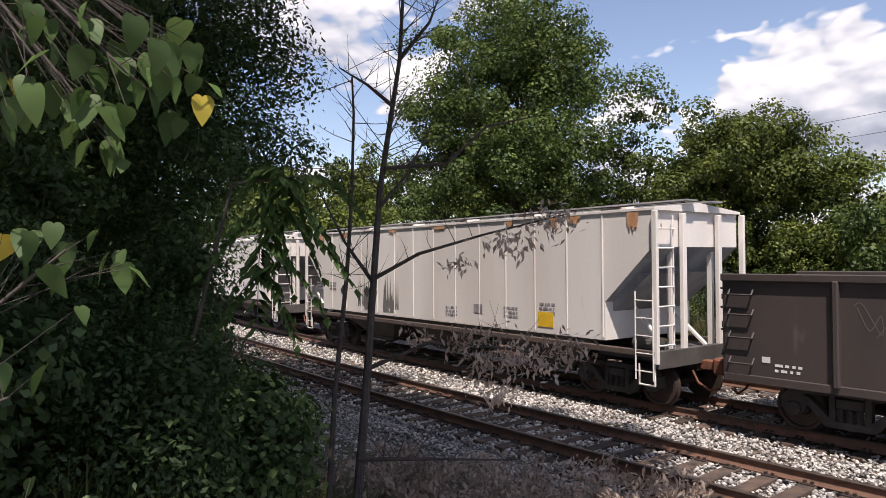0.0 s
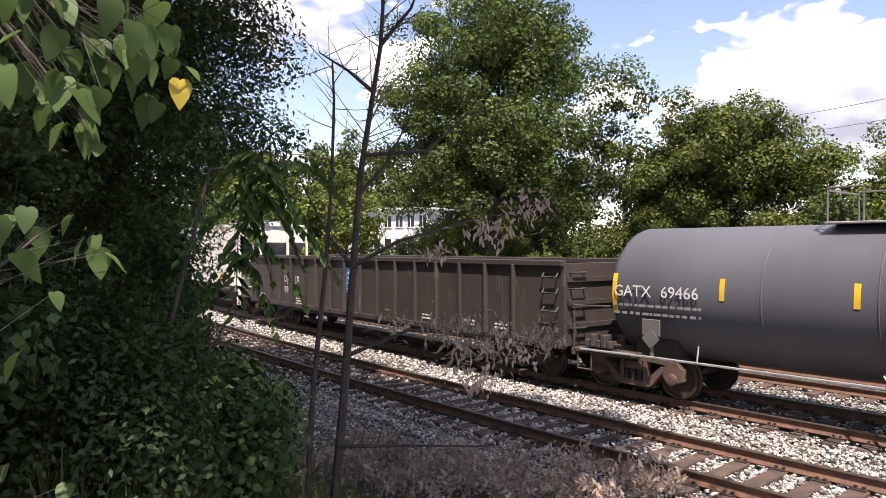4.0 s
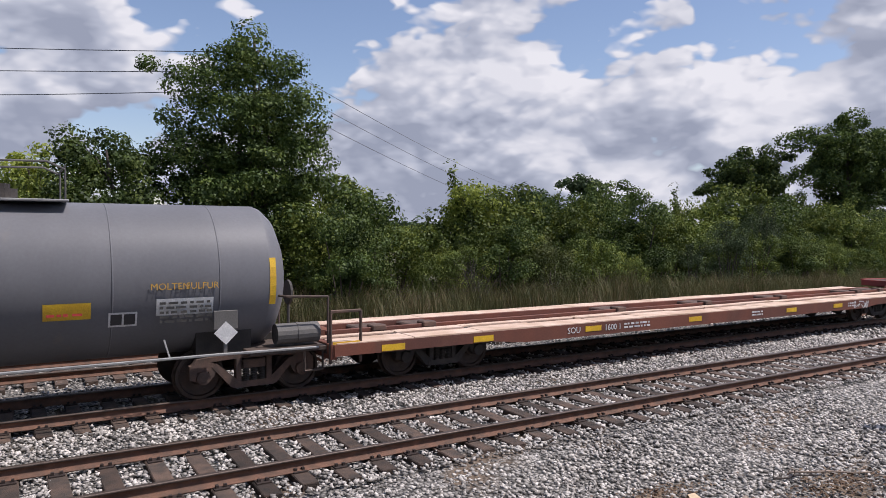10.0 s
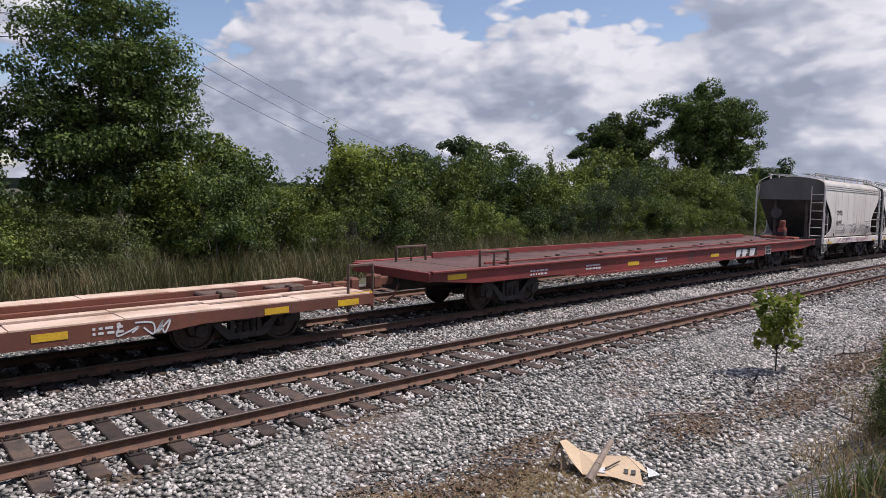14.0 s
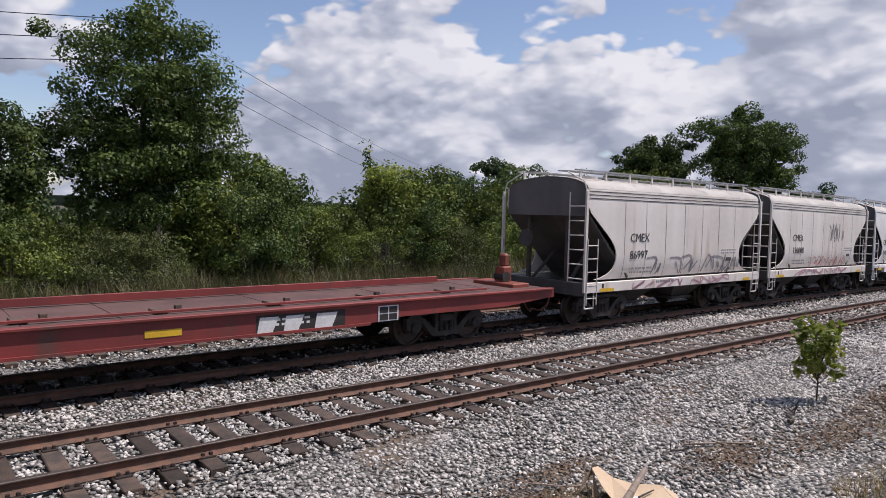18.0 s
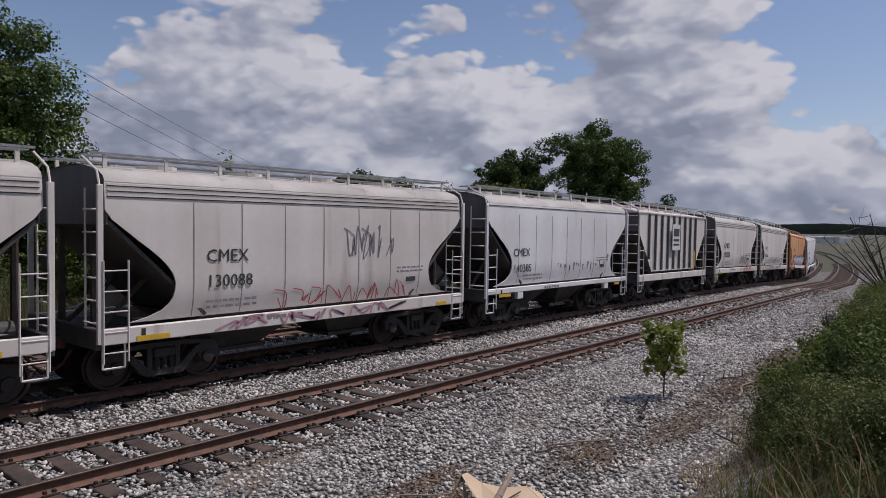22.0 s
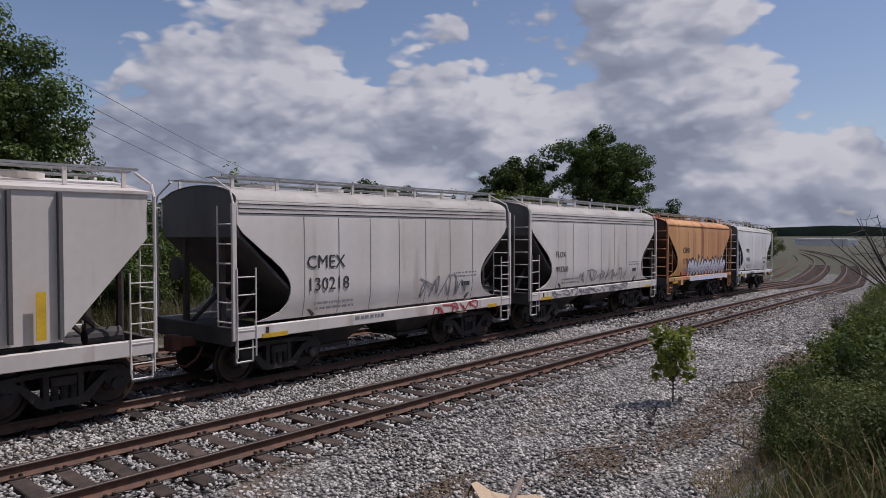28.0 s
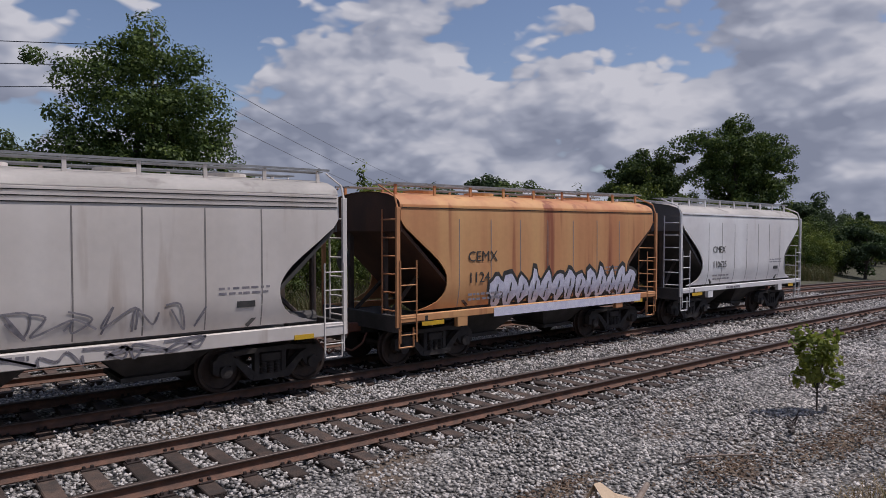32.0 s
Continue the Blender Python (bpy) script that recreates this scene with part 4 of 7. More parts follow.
        for i in range(4):
            bm.faces.new((a[i], a[(i + 1) % 4], b[(i + 1) % 4], b[i]))
        bm.faces.new(b)
        bm.faces.new(a[::-1])
        box(bm, cx - span * 0.2, cx + span * 0.2, -0.6, 0.6, 0.36, 0.44)
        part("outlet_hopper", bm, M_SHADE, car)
    # roof walk
    for s in (-1, 1) if style != "angle" else ():
        bm = bmesh.new()
        for k in range(4):
            box(bm, -L / 2 + 0.05, L / 2 - 0.05, s * 0.62 + (k - 1.5) * 0.09 - 0.03, s * 0.62 + (k - 1.5) * 0.09 + 0.03, roof + 0.12, roof + 0.145)
        part("running_board", bm, M_GRATE, car)
        for x in np.linspace(-L / 2 + 0.3, L / 2 - 0.3, 9):
            bm = bmesh.new()
            prism(bm, [(x - 0.035, eave + 0.14), (x + 0.035, eave + 0.14), (x + 0.03, roof + 0.16), (x - 0.03, roof + 0.16)], s * 1.02 - 0.02, s * 1.02 + 0.02)
            part("roof_bracket", bm, paint, car)
        bm = bmesh.new()
        box(bm, -L / 2 + 0.05, L / 2 - 0.05, s * 1.04 - 0.02, s * 1.04 + 0.02, roof + 0.13, roof + 0.17)
        part("roof_rail", bm, M_GRATE, car)
    if style == "angle":
        for y in (-0.45, 0.45):
            bm = bmesh.new()
            box(bm, -L / 2 - 0.1, L / 2 + 0.1, y - 0.2, y + 0.2, roof + 0.02, roof + 0.05)
            part("running_board", bm, M_GRATE, car)
    for k in range(bays + 2):
        bm = bmesh.new()
        cx = (k - (bays + 1) / 2) * (L - 1.5) / (bays + 2)
        rod(bm, (cx, 0, roof - 0.05), (cx, 0, roof + 0.06), 0.38, 16)
        part("roof_hatch", bm, paint, car)
    # brake gear at one end
    bm = bmesh.new()
    rod(bm, (-L / 2 - 0.08, 0.55, 2.3), (-L / 2 - 0.02, 0.55, 2.3), 0.25, 16)
    part("brake_wheel", bm, M_SHADE, car)
    bm = bmesh.new()
    rod(bm, (L / 2 - 0.95, -0.9, 1.25), (L / 2 - 0.35, -0.9, 1.25), 0.15, 12)
    part("air_reservoir", bm, M_SHADE, car)
    return car


TANK_MARKS = {
    "slate": {"strips": (-2.4, -0.19, 1.2, 2.77), "text": (-4.7, -3.63, 2.08), "panel": (3.72, 4.72, 2.04, 2.42), "words": ((2.94, 2.15), (2.94, 2.0)), "sticker": (1.87, 2.58, 1.74, 1.99), "stencil": (3.38, 1.7), "ladder": 0.64},
    "black": {"strips": (-2.41, -0.09, 2.39), "text": (-3.48, -2.34, 1.94), "panel": (2.5, 3.54, 1.6, 1.95), "words": ((1.48, 1.9), (2.11, 1.9)), "sticker": (-0.68, 0.07, 1.67, 1.9), "stencil": (1.98, 1.54), "ladder": 0.72},
    "grey": {"strips": (-2.48, -0.1), "text": (-3.5, -2.45, 1.92), "panel": (2.5, 3.4, 1.55, 1.83), "words": ((2.4, 1.95), (2.95, 1.95)), "sticker": (0.9, 1.55, 1.56, 1.82), "stencil": (1.8, 1.4), "ladder": -0.53},
}


def tank_car(length, paint, label, marks, number, letter_mat, style="slate", patch=None, rusty=True):
    R, zc = 1.33, 2.07
    car = tagged(new("tank_car"), label, "freight car", group="freight cars of the train")
    h = length / 2
    prof = [(-h, 0.02), (-h + 0.02, 0.45), (-h + 0.10, 0.85), (-h + 0.24, 1.14), (-h + 0.40, 1.29), (-h + 0.5, R)]
    prof += [(x, R) for x in np.linspace(-h + 0.52, h - 0.52, 12)] + [(-u, r) for u, r in prof[::-1]]
    bm = bmesh.new()
    lathe(bm, prof, 56, "x", Matrix.Translation((0, 0, zc)))
    bmesh.ops.recalc_face_normals(bm, faces=bm.faces)
    part("tank", bm, paint, car, smooth=True)
    if patch:
        a, b = patch
        bm = bmesh.new()
        rr = random.Random(5)
        seg = 150
        wob = [0.0, 0.0]
        for i in range(seg):
            t0, t1 = 2 * math.pi * i / seg, 2 * math.pi * (i + 1) / seg
            wob = [0.75 * w_ + rr.uniform(-0.07, 0.07) for w_ in wob]
            ja, jb = wob[0] * (0.25 if math.sin(t0) < 0.3 else 1.0), wob[1]
            up = math.sin((t0 + t1) / 2) > -0.55
            x0, x1 = (a + ja, b + jb) if up else (a, a + (b - a) * 0.42)
            vs = [bm.verts.new((x, (R + 0.006) * math.cos(t), zc + (R + 0.006) * math.sin(t))) for x, t in ((x0, t0), (x1, t0), (x1, t1), (x0, t1))]
            bm.faces.new(vs)
        part("bare_jacket_section", bm, M_TANKP, car, "pale weathered jacket section with a ragged painted edge", smooth=True)

    def skin(name, x0, x1, z0, z1, material, lift=0.008, lbl=""):
        bm = bmesh.new()
        zs = np.linspace(z0, z1, 6)
        vs = [[bm.verts.new((x, -math.sqrt(max((R + lift) ** 2 - (z - zc) ** 2, 0)), z)) for x in (x0, x1)] for z in zs]
        for a, b in zip(vs, vs[1:]):
            bm.faces.new((a[0], a[1], b[1], b[0]))
        return part(name, bm, material, car, lbl)

    for x in (-h * 0.33, h * 0.02, h * 0.38, h * 0.72):
        bm = bmesh.new()
        lathe(bm, [(x - 0.012, R + 0.001), (x - 0.01, R + 0.006), (x + 0.01, R + 0.006), (x + 0.012, R + 0.001)], 56, "x", Matrix.Translation((0, 0, zc)))
        part("jacket_band", bm, paint, car, smooth=True)
    skin("reflector_strip", -h + 0.40, -h + 0.51, zc - 0.42, zc + 0.40, M_YELLOW)
    skin("reflector_strip", h - 0.51, h - 0.40, zc - 0.42, zc + 0.40, M_YELLOW)
    at = TANK_MARKS[style]
    for x in at["strips"]:
        skin("reflector_strip", x - 0.05, x + 0.05, zc - 0.04, zc + 0.36, M_YELLOW)
    yl = lambda z: -math.sqrt((R + 0.012) ** 2 - (z - zc) ** 2)
    x0, x1, z0 = at["text"]
    lettering(marks, 0.32, letter_mat, car, pose(x0, yl(z0) - 0.02, z0 - 0.12, 90, 0, 0))
    lettering(number, 0.32, letter_mat, car, pose(x1, yl(z0) - 0.02, z0 - 0.12, 90, 0, 0))
    bars(car, x0, yl(z0 - 0.3) - 0.02, z0 - 0.26, 1.9, 2, 0.16, 0.05, M_GRATE if style == "slate" else M_DARKGREY, 3)
    # data panel, placards, warning sticker
    x0, x1, z0, z1 = at["panel"]
    skin("data_panel", x0, x1, z0, z1, M_LETW if style == "grey" else M_DARKGREY)
    bars(car, x0 + 0.04, yl(z1) - 0.03, z1 - 0.09, x1 - x0 - 0.08, 5, 0.075, 0.04, M_LETK if style == "grey" else M_LETW, 11)
    (x0, z0), (x1, z1) = at["words"]
    lettering("MOLTEN", 0.155, M_LETW if style != "grey" else M_LETO, car, pose(x0, yl(z0) - 0.02, z0, 90, 0, 0))
    lettering("SULFUR", 0.155, M_LETW if style == "slate" else M_LETO, car, pose(x1, yl(z1) - 0.02, z1, 90, 0, 0))
    x0, x1, z0, z1 = at["sticker"]
    skin("warning_sticker", x0, x1, z0, z1, M_YELLOW, lbl="yellow warning sticker")
    bars(car, x0 + 0.05, yl(z0) - 0.03, z1 - 0.1, x1 - x0 - 0.1, 2, 0.1, 0.04, M_RED, 4)
    x0, z0 = at["stencil"]
    skin("test_stencil", x0, x0 + 0.42, z0, z0 + 0.24, M_LETW)
    skin("test_stencil_inset", x0 + 0.03, x0 + 0.195, z0 + 0.03, z0 + 0.21, M_TANKB, 0.012)
    skin("test_stencil_inset", x0 + 0.225, x0 + 0.39, z0 + 0.03, z0 + 0.21, M_TANKB, 0.012)
    if style == "slate":
        skin("tag", 4.06, 4.45, 2.55, 2.69, M_RED, lbl="orange number tag")
        bars(car, 4.1, yl(2.62) - 0.03, 2.59, 0.3, 1, 0.1, 0.07, M_LETW, 8)
    # ladder over the curve
    bm = bmesh.new()
    for x in (-0.2, 0.2):
        pts = [(x, -1.58, 0.55), (x, -1.52, 1.7), (x, -1.46, 2.3), (x, -1.2, 2.95), (x, -0.75, 3.40)]
        pipe(bm, pts, 0.028, 6)
        pipe(bm, [(x, -1.55, 0.75), (x * 2.2, -1.4, 1.05)], 0.02, 5)
    for z, y in ((0.68, -1.57), (0.98, -1.56), (1.28, -1.55), (1.58, -1.53), (1.88, -1.5), (2.18, -1.47), (2.48, -1.39), (2.78, -1.27), (3.05, -1.1), (3.28, -0.87)):
        rod(bm, (-0.2, y, z), (0.2, y, z), 0.02, 6)
    lad = part("ladder", bm, M_GRATE, car, "steel ladder up the side of the tank")
    lad.location.x = at["ladder"]
    # top platform with rails
    bm = bmesh.new()
    box(bm, -0.9, 1.3, -0.75, 0.75, 3.39, 3.43, 0.01)
    part("top_platform", bm, M_GRATE, car)
    for y in (-0.72, 0.72):
        for pts in ([(-0.85, y, 3.43), (-0.85, y, 4.0), (-0.3, y, 4.0), (-0.3, y, 3.43)], [(0.25, y, 3.43), (0.25, y, 4.0), (1.0, y, 4.02), (1.25, y, 3.9), (1.25, y, 3.43)]):
            bm = bmesh.new()
            pipe(bm, pts, 0.017, 6)
            part("handrail", bm, M_DARKGREY, car)
    for x in (-0.85, 1.25):
        bm = bmesh.new()
        rod(bm, (x, -0.72, 3.95), (x, 0.72, 3.95), 0.017, 6)
        part("handrail", bm, M_DARKGREY, car)
    bm = bmesh.new()
    rod(bm, (0.35, 0, 3.35), (0.35, 0, 3.6), 0.26, 18)
    rod(bm, (0.35, 0, 3.6), (0.35, 0, 3.68), 0.16, 14)
    rod(bm, (0.0, 0.1, 3.35), (0.0, 0.1, 3.8), 0.045, 10)
    part("dome_fitting", bm, M_TRUCKD, car)
    # underframe
    e = h + 0.55
    for x0, x1 in ((-e, -h + 2.0), (h - 2.0, e)):
        bm = bmesh.new()
        box(bm, x0, x1, -0.25, 0.25, 0.72, 1.0, 0.01)
        part("stub_sill", bm, M_BLACK, car)
    bm = bmesh.new()
    pipe(bm, [(-e + 0.2, -1.42, 0.84), (-h + 1.5, -1.42, 0.86), (h - 1.5, -1.42, 0.86), (e - 0.2, -1.42, 0.84)], 0.025, 6)
    for x in (-h * 0.55, h * 0.55):
        pipe(bm, [(x, -1.42, 0.86), (x - 0.06, -1.25, 1.15)], 0.015, 5)
    part("side_handrail", bm, M_GRATE, car)
    for s in (-1, 1):
        bm = bmesh.new()
        x0, x1 = sorted((s * (h - 1.7), s * (h - 0.75)))
        prism(bm, [(x0, 0.8), (x1, 0.8), (x1, 1.25), (x0, 1.25)], -1.0, 1.0)
        part("saddle", bm, M_BLACK, car)
        bm = bmesh.new()
        x0, x1 = sorted((s * (h - 0.9), s * e))
        box(bm, x0, x1, -1.42, 1.42, 0.78, 0.86, 0.01)
        box(bm, s * e - 0.05, s * e + 0.05, -1.42, 1.42, 0.70, 0.86, 0.01)
        part("end_platform", bm, M_GEAR, car)
        bm = bmesh.new()
        pipe(bm, [(s * e, -1.38, 0.86), (s * e, -1.38, 1.75), (s * (h - 0.25), -1.38, 1.78), (s * (h - 0.3), -1.15, 1.78)], 0.022, 6)
        part("grab_rail", bm, M_GEAR, car)
        bm = bmesh.new()
        pipe(bm, [(s * e, 1.38, 0.86), (s * e, 1.38, 1.75)], 0.022, 6)
        part("grab_rail", bm, M_GEAR, car)
        bm = bmesh.new()
        pipe(bm, [(s * (e - 0.1), -1.38, 0.8), (s * (e - 0.1), -1.38, 0.42), (s * (e - 0.45), -1.38, 0.42), (s * (e - 0.45), -1.38, 0.8)], 0.02, 5)
        part("step", bm, M_GEAR, car)
        # placard holder on a bracket
        x = s * (h - (1.3 if s > 0 and style == "grey" else 0.95 if s > 0 else 1.35))
        bm = bmesh.new()
        box(bm, x - 0.03, x + 0.03, -1.40, -1.36, 0.85, 1.3)
        box(bm, x - 0.2, x + 0.2, -1.42, -1.39, 1.28, 1.6, 0.01)
        part("placard_bracket", bm, M_DARKGREY, car)
        bm = bmesh.new()
        box(bm, x - 0.14, x + 0.14, -1.435, -1.425, -0.14, 0.14)
        d = part("placard", bm, M_LETW if style == "grey" else M_DARKGREY, car, "diamond hazard placard")
        bmx = Matrix.Translation((x, 0, 1.22)) @ Matrix.Rotation(radians(45), 4, "Y") @ Matrix.Translation((-x, 0, 0))
        d.matrix_basis = bmx
        coupler(car, s * (e - 0.15), s)
        truck(car, s * (h - 0.72), rusty)
    bm = bmesh.new()
    rod(bm, (h - 0.35, -1.1, 1.08), (h + 0.45, -1.1, 1.08), 0.19, 16)
    rod(bm, (h + 0.03, -1.1, 1.08), (h + 0.07, -1.1, 1.08), 0.2, 16)
    part("air_reservoir", bm, M_DARKGREY, car)
    bm = bmesh.new()
    for k in range(5):
        box(bm, -h - 0.3 + 0.14 * k, -h - 0.2 + 0.14 * k, -1.35, -1.1, 0.9, 1.05 + 0.12 * (k % 2), 0.015)
    pipe(bm, [(-h - 0.3, -1.2, 0.98), (-h + 0.5, -1.2, 0.98)], 0.03, 6)
    part("brake_valve", bm, M_TRUCKD, car)
    bm = bmesh.new()
    rod(bm, (h + 0.35, 0.3, 1.7), (h + 0.4, 0.3, 1.7), 0.25, 14)
    rod(bm, (h + 0.38, 0.3, 0.9), (h + 0.38, 0.3, 1.7), 0.03, 6)
    part("brake_wheel", bm, M_SHADE, car)
    return car


def gondola(L):
    car = tagged(new("gondola_car"), "dark brown open gondola car with ribbed sides", "freight car", group="freight cars of the train")
    top, bot = 2.72, 0.86
    for s in (-1, 1):
        bm = bmesh.new()
        box(bm, -L / 2, L / 2, s * 1.46 - 0.03, s * 1.46 + 0.03, bot, top - 0.1)
        part("side_wall", bm, M_GON, car)
        bm = bmesh.new()
        box(bm, -L / 2 - 0.03, L / 2 + 0.03, s * 1.49 - 0.08, s * 1.49 + 0.08, top - 0.13, top, 0.015)
        part("top_chord", bm, M_GON, car)
        bm = bmesh.new()
        box(bm, -L / 2, L / 2, s * 1.49 - 0.05, s * 1.49 + 0.05, bot - 0.04, bot + 0.1, 0.01)
        part("bottom_chord", bm, M_GON, car)
        for x in np.linspace(-L / 2 + 1.9, L / 2 - 1.5, 15):
            bm = bmesh.new()
            box(bm, x - 0.05, x + 0.05, s * 1.53 - 0.06, s * 1.53 + 0.05, bot + 0.06, top - 0.1, 0.02)
            part("side_post", bm, M_GON, car)
    bm = bmesh.new()
    box(bm, -L / 2, L / 2, -1.45, 1.45, bot + 0.02, bot + 0.1)
    part("floor_plate", bm, M_GON, car)
    bm = bmesh.new()
    box(bm, -L / 2, L / 2, -0.25, 0.25, 0.62, bot, 0.01)
    box(bm, -L / 2 + 2.6, L / 2 - 2.6, -1.45, -1.38, bot - 0.16, bot - 0.02)
    part("centre_sill", bm, M_BLACK, car)
    for s in (-1, 1):
        bm = bmesh.new()
        box(bm, s * L / 2 - 0.04, s * L / 2 + 0.04, -1.48, 1.48, bot, top - 0.06, 0.01)
        part("end_wall", bm, M_GON, car)
        for z in (1.3, 1.8, 2.3):
            bm = bmesh.new()
            box(bm, s * L / 2 - 0.1, s * L / 2 + 0.1, -1.4, 1.4, z - 0.05, z + 0.05)
            part("end_rib", bm, M_GON, car)
        for z in (1.25, 1.7, 2.1, 2.45):
            bm = bmesh.new()
            x0 = s * (L / 2 - 0.12)
            pipe(bm, [(x0, -1.5, z), (x0, -1.58, z - 0.1), (x0 - s * 0.42, -1.58, z - 0.1), (x0 - s * 0.42, -1.5, z)], 0.018, 5)
            part("grab_iron", bm, M_GON, car)
            bm = bmesh.new()
            pipe(bm, [(s * L / 2, -1.3, z), (s * (L / 2 + 0.16), -1.3, z), (s * (L / 2 + 0.16), -0.9, z), (s * L / 2, -0.9, z)], 0.022, 5)
            part("grab_iron", bm, M_GON, car)
        coupler(car, s * (L / 2 - 0.05), s)
        truck(car, s * (L / 2 - 1.9), False)
    y = -1.495
    lettering("DJ", 0.36, M_LETW, car, pose(-L / 2 + 3.2, y, 1.65, 90, 0, 0))
    lettering("JX", 0.36, M_LETW, car, pose(-L / 2 + 4.15, y, 1.65, 90, 0, 0))
    lettering("99", 0.36, M_LETW, car, pose(-L / 2 + 3.2, y, 1.24, 90, 0, 0))
    lettering("09", 0.36, M_LETW, car, pose(-L / 2 + 4.25, y, 1.24, 90, 0, 0))
    bars(car, -L / 2 + 4.2, y, 1.13, 0.5, 3, 0.09, 0.045, M_LETW, 5)
    plate(car, "logo_panel", -0.48, y, 1.95, 0.62, 0.8, M_BLUE, "blue company panel with white shapes")
    for k in range(4):
        bm = bmesh.new()
        prism(bm, [(-0.73 + 0.02 * k, 1.66 + 0.17 * k), (-0.25, 1.70 + 0.15 * k), (-0.3 + 0.03 * k, 1.76 + 0.15 * k), (-0.6, 1.72 + 0.17 * k)], y - 0.012, y - 0.004)
        part("logo_shape", bm, M_LETW, car)
    for x in (-L / 2 + 0.9, L / 2 - 3.4, L / 2 - 2.2, L / 2 - 5.2):
        bars(car, x, y, 1.15, 0.45, 2, 0.09, 0.045, M_LETW, int(x * 10))
    plate(car, "tag", -L / 2 + 0.75, y, 1.25, 0.14, 0.1, M_LETW)
    scribble(car, -L / 2 + 2.2, y, 1.7, 0.9, 0.6, 3, 0.005, M_DARKGREY, 21)
    scribble(car, L / 2 - 1.9, y, 1.1, 0.7, 1.2, 4, 0.006, M_DARKGREY, 22)
    return car


def flat_orange(L):
    car = tagged(new("flat_car"), "low orange-brown flat car with sun-bleached deck boards", "freight car", group="freight cars of the train")
    for s in (-1, 1):
        bm = bmesh.new()
        pts = [(-L / 2, 0.64), (-L / 2 + 3.6, 0.64), (-L / 2 + 4.4, 0.56), (L / 2 - 4.4, 0.56), (L / 2 - 3.6, 0.64), (L / 2, 0.64), (L / 2, 0.85), (-L / 2, 0.85)]
        prism(bm, pts, s * 1.48 - 0.05, s * 1.48 + 0.05)
        bmesh.ops.recalc_face_normals(bm, faces=bm.faces)
        part("side_sill", bm, M_FLATO, car)
        n = 14
        for k in range(n):
            a, b = -L / 2 + 0.05 + (L - 0.1) * k / n, -L / 2 + 0.05 + (L - 0.1) * (k + 1) / n - 0.012
            wob = 0.05 * math.sin(2.3 * k + s)
            for u, v, z in ((0.97 + wob, 1.52, 0.875), (0.52, 0.74 + wob, 0.88)):
                bm = bmesh.new()
                y0, y1 = sorted((s * u, s * v))
                box(bm, a, b, y0, y1, 0.84, z + 0.006 * (k % 3), 0.006)
                part("deck_board", bm, M_DECK, car)
    bm = bmesh.new()
    box(bm, -L / 2, L / 2, -0.42, 0.42, 0.5, 0.78)
    part("centre_sill", bm, M_FLATO, car)
    for s in (-1, 1):
        bm = bmesh.new()
        y0, y1 = sorted((s * 0.43, s * 1.42))
        box(bm, -L / 2 + 0.1, L / 2 - 0.1, y0, y1, 0.78, 0.82)
        part("deck_plate", bm, M_FLATO, car)
    for s in (-1, 1):
        bm = bmesh.new()
        box(bm, -L / 2 + 0.3, L / 2 - 0.3, s * 0.4 - 0.04, s * 0.4 + 0.04, 0.84, 0.955, 0.008)
        part("deck_rail", bm, M_FLATO, car)
    for x in (-L / 2 + 1.4, -L / 2 + 2.6, -3.0, 0.5, 4.2, L / 2 - 2.7, L / 2 - 1.2):
        bm = bmesh.new()
        box(bm, x - 0.35, x + 0.35, -0.34, 0.34, 0.78, 0.94, 0.03)
        box(bm, x - 0.12, x + 0.2, -0.5, -0.2, 0.88, 1.0, 0.02)
        part("tie_down_winch", bm, M_TRUCK, car)
    for s in (-1, 1):
        bm = bmesh.new()
        box(bm, s * L / 2 - 0.06, s * L / 2 + 0.06, -1.5, 1.5, 0.58, 0.86, 0.01)
        part("end_sill", bm, M_FLATO, car)
        bm = bmesh.new()
        x = s * (L / 2 + 0.05)
        pipe(bm, [(x, -1.45, 0.5), (x, -1.45, 1.45), (x - s * 0.6, -1.45, 1.45), (x - s * 0.6, -1.45, 0.5)], 0.03, 6)
        part("grab_rail", bm, M_TRUCK, car)
        plate(car, "yellow_sign", x - s * 0.3, -1.49, 0.78, 0.54, 0.24, M_YELLOW, "yellow sign plate in the end rail")
        coupler(car, s * (L / 2 - 0.05), s)
        truck(car, s * (L / 2 - 2.6), False)
    for x in (-L / 2 + 1.2, -L / 2 + 3.3, -L / 2 + 6.4, -1.4, 2.9, L / 2 - 6, L / 2 - 2.2, L / 2 - 0.6):
        plate(car, "reflector", x, -1.535, 0.72, 0.5, 0.12, M_YELLOW)
    lettering("SOU", 0.2, M_LETW, car, pose(-L / 2 + 5.6, -1.54, 0.61, 90, 0, 0))
    lettering("1600 1", 0.2, M_LETW, car, pose(-L / 2 + 6.75, -1.54, 0.61, 90, 0, 0))
    for k, x in enumerate((-L / 2 + 7.8, -4.0, 1.0, 6.0)):
        bars(car, x, -1.535, 0.74, 0.5, 2, 0.08, 0.04, M_LETW, 40 + k)
    scribble(car, L / 2 - 5.0, -1.535, 0.56, 0.9, 0.26, 3, 0.014, M_LETW, 9)
    return car


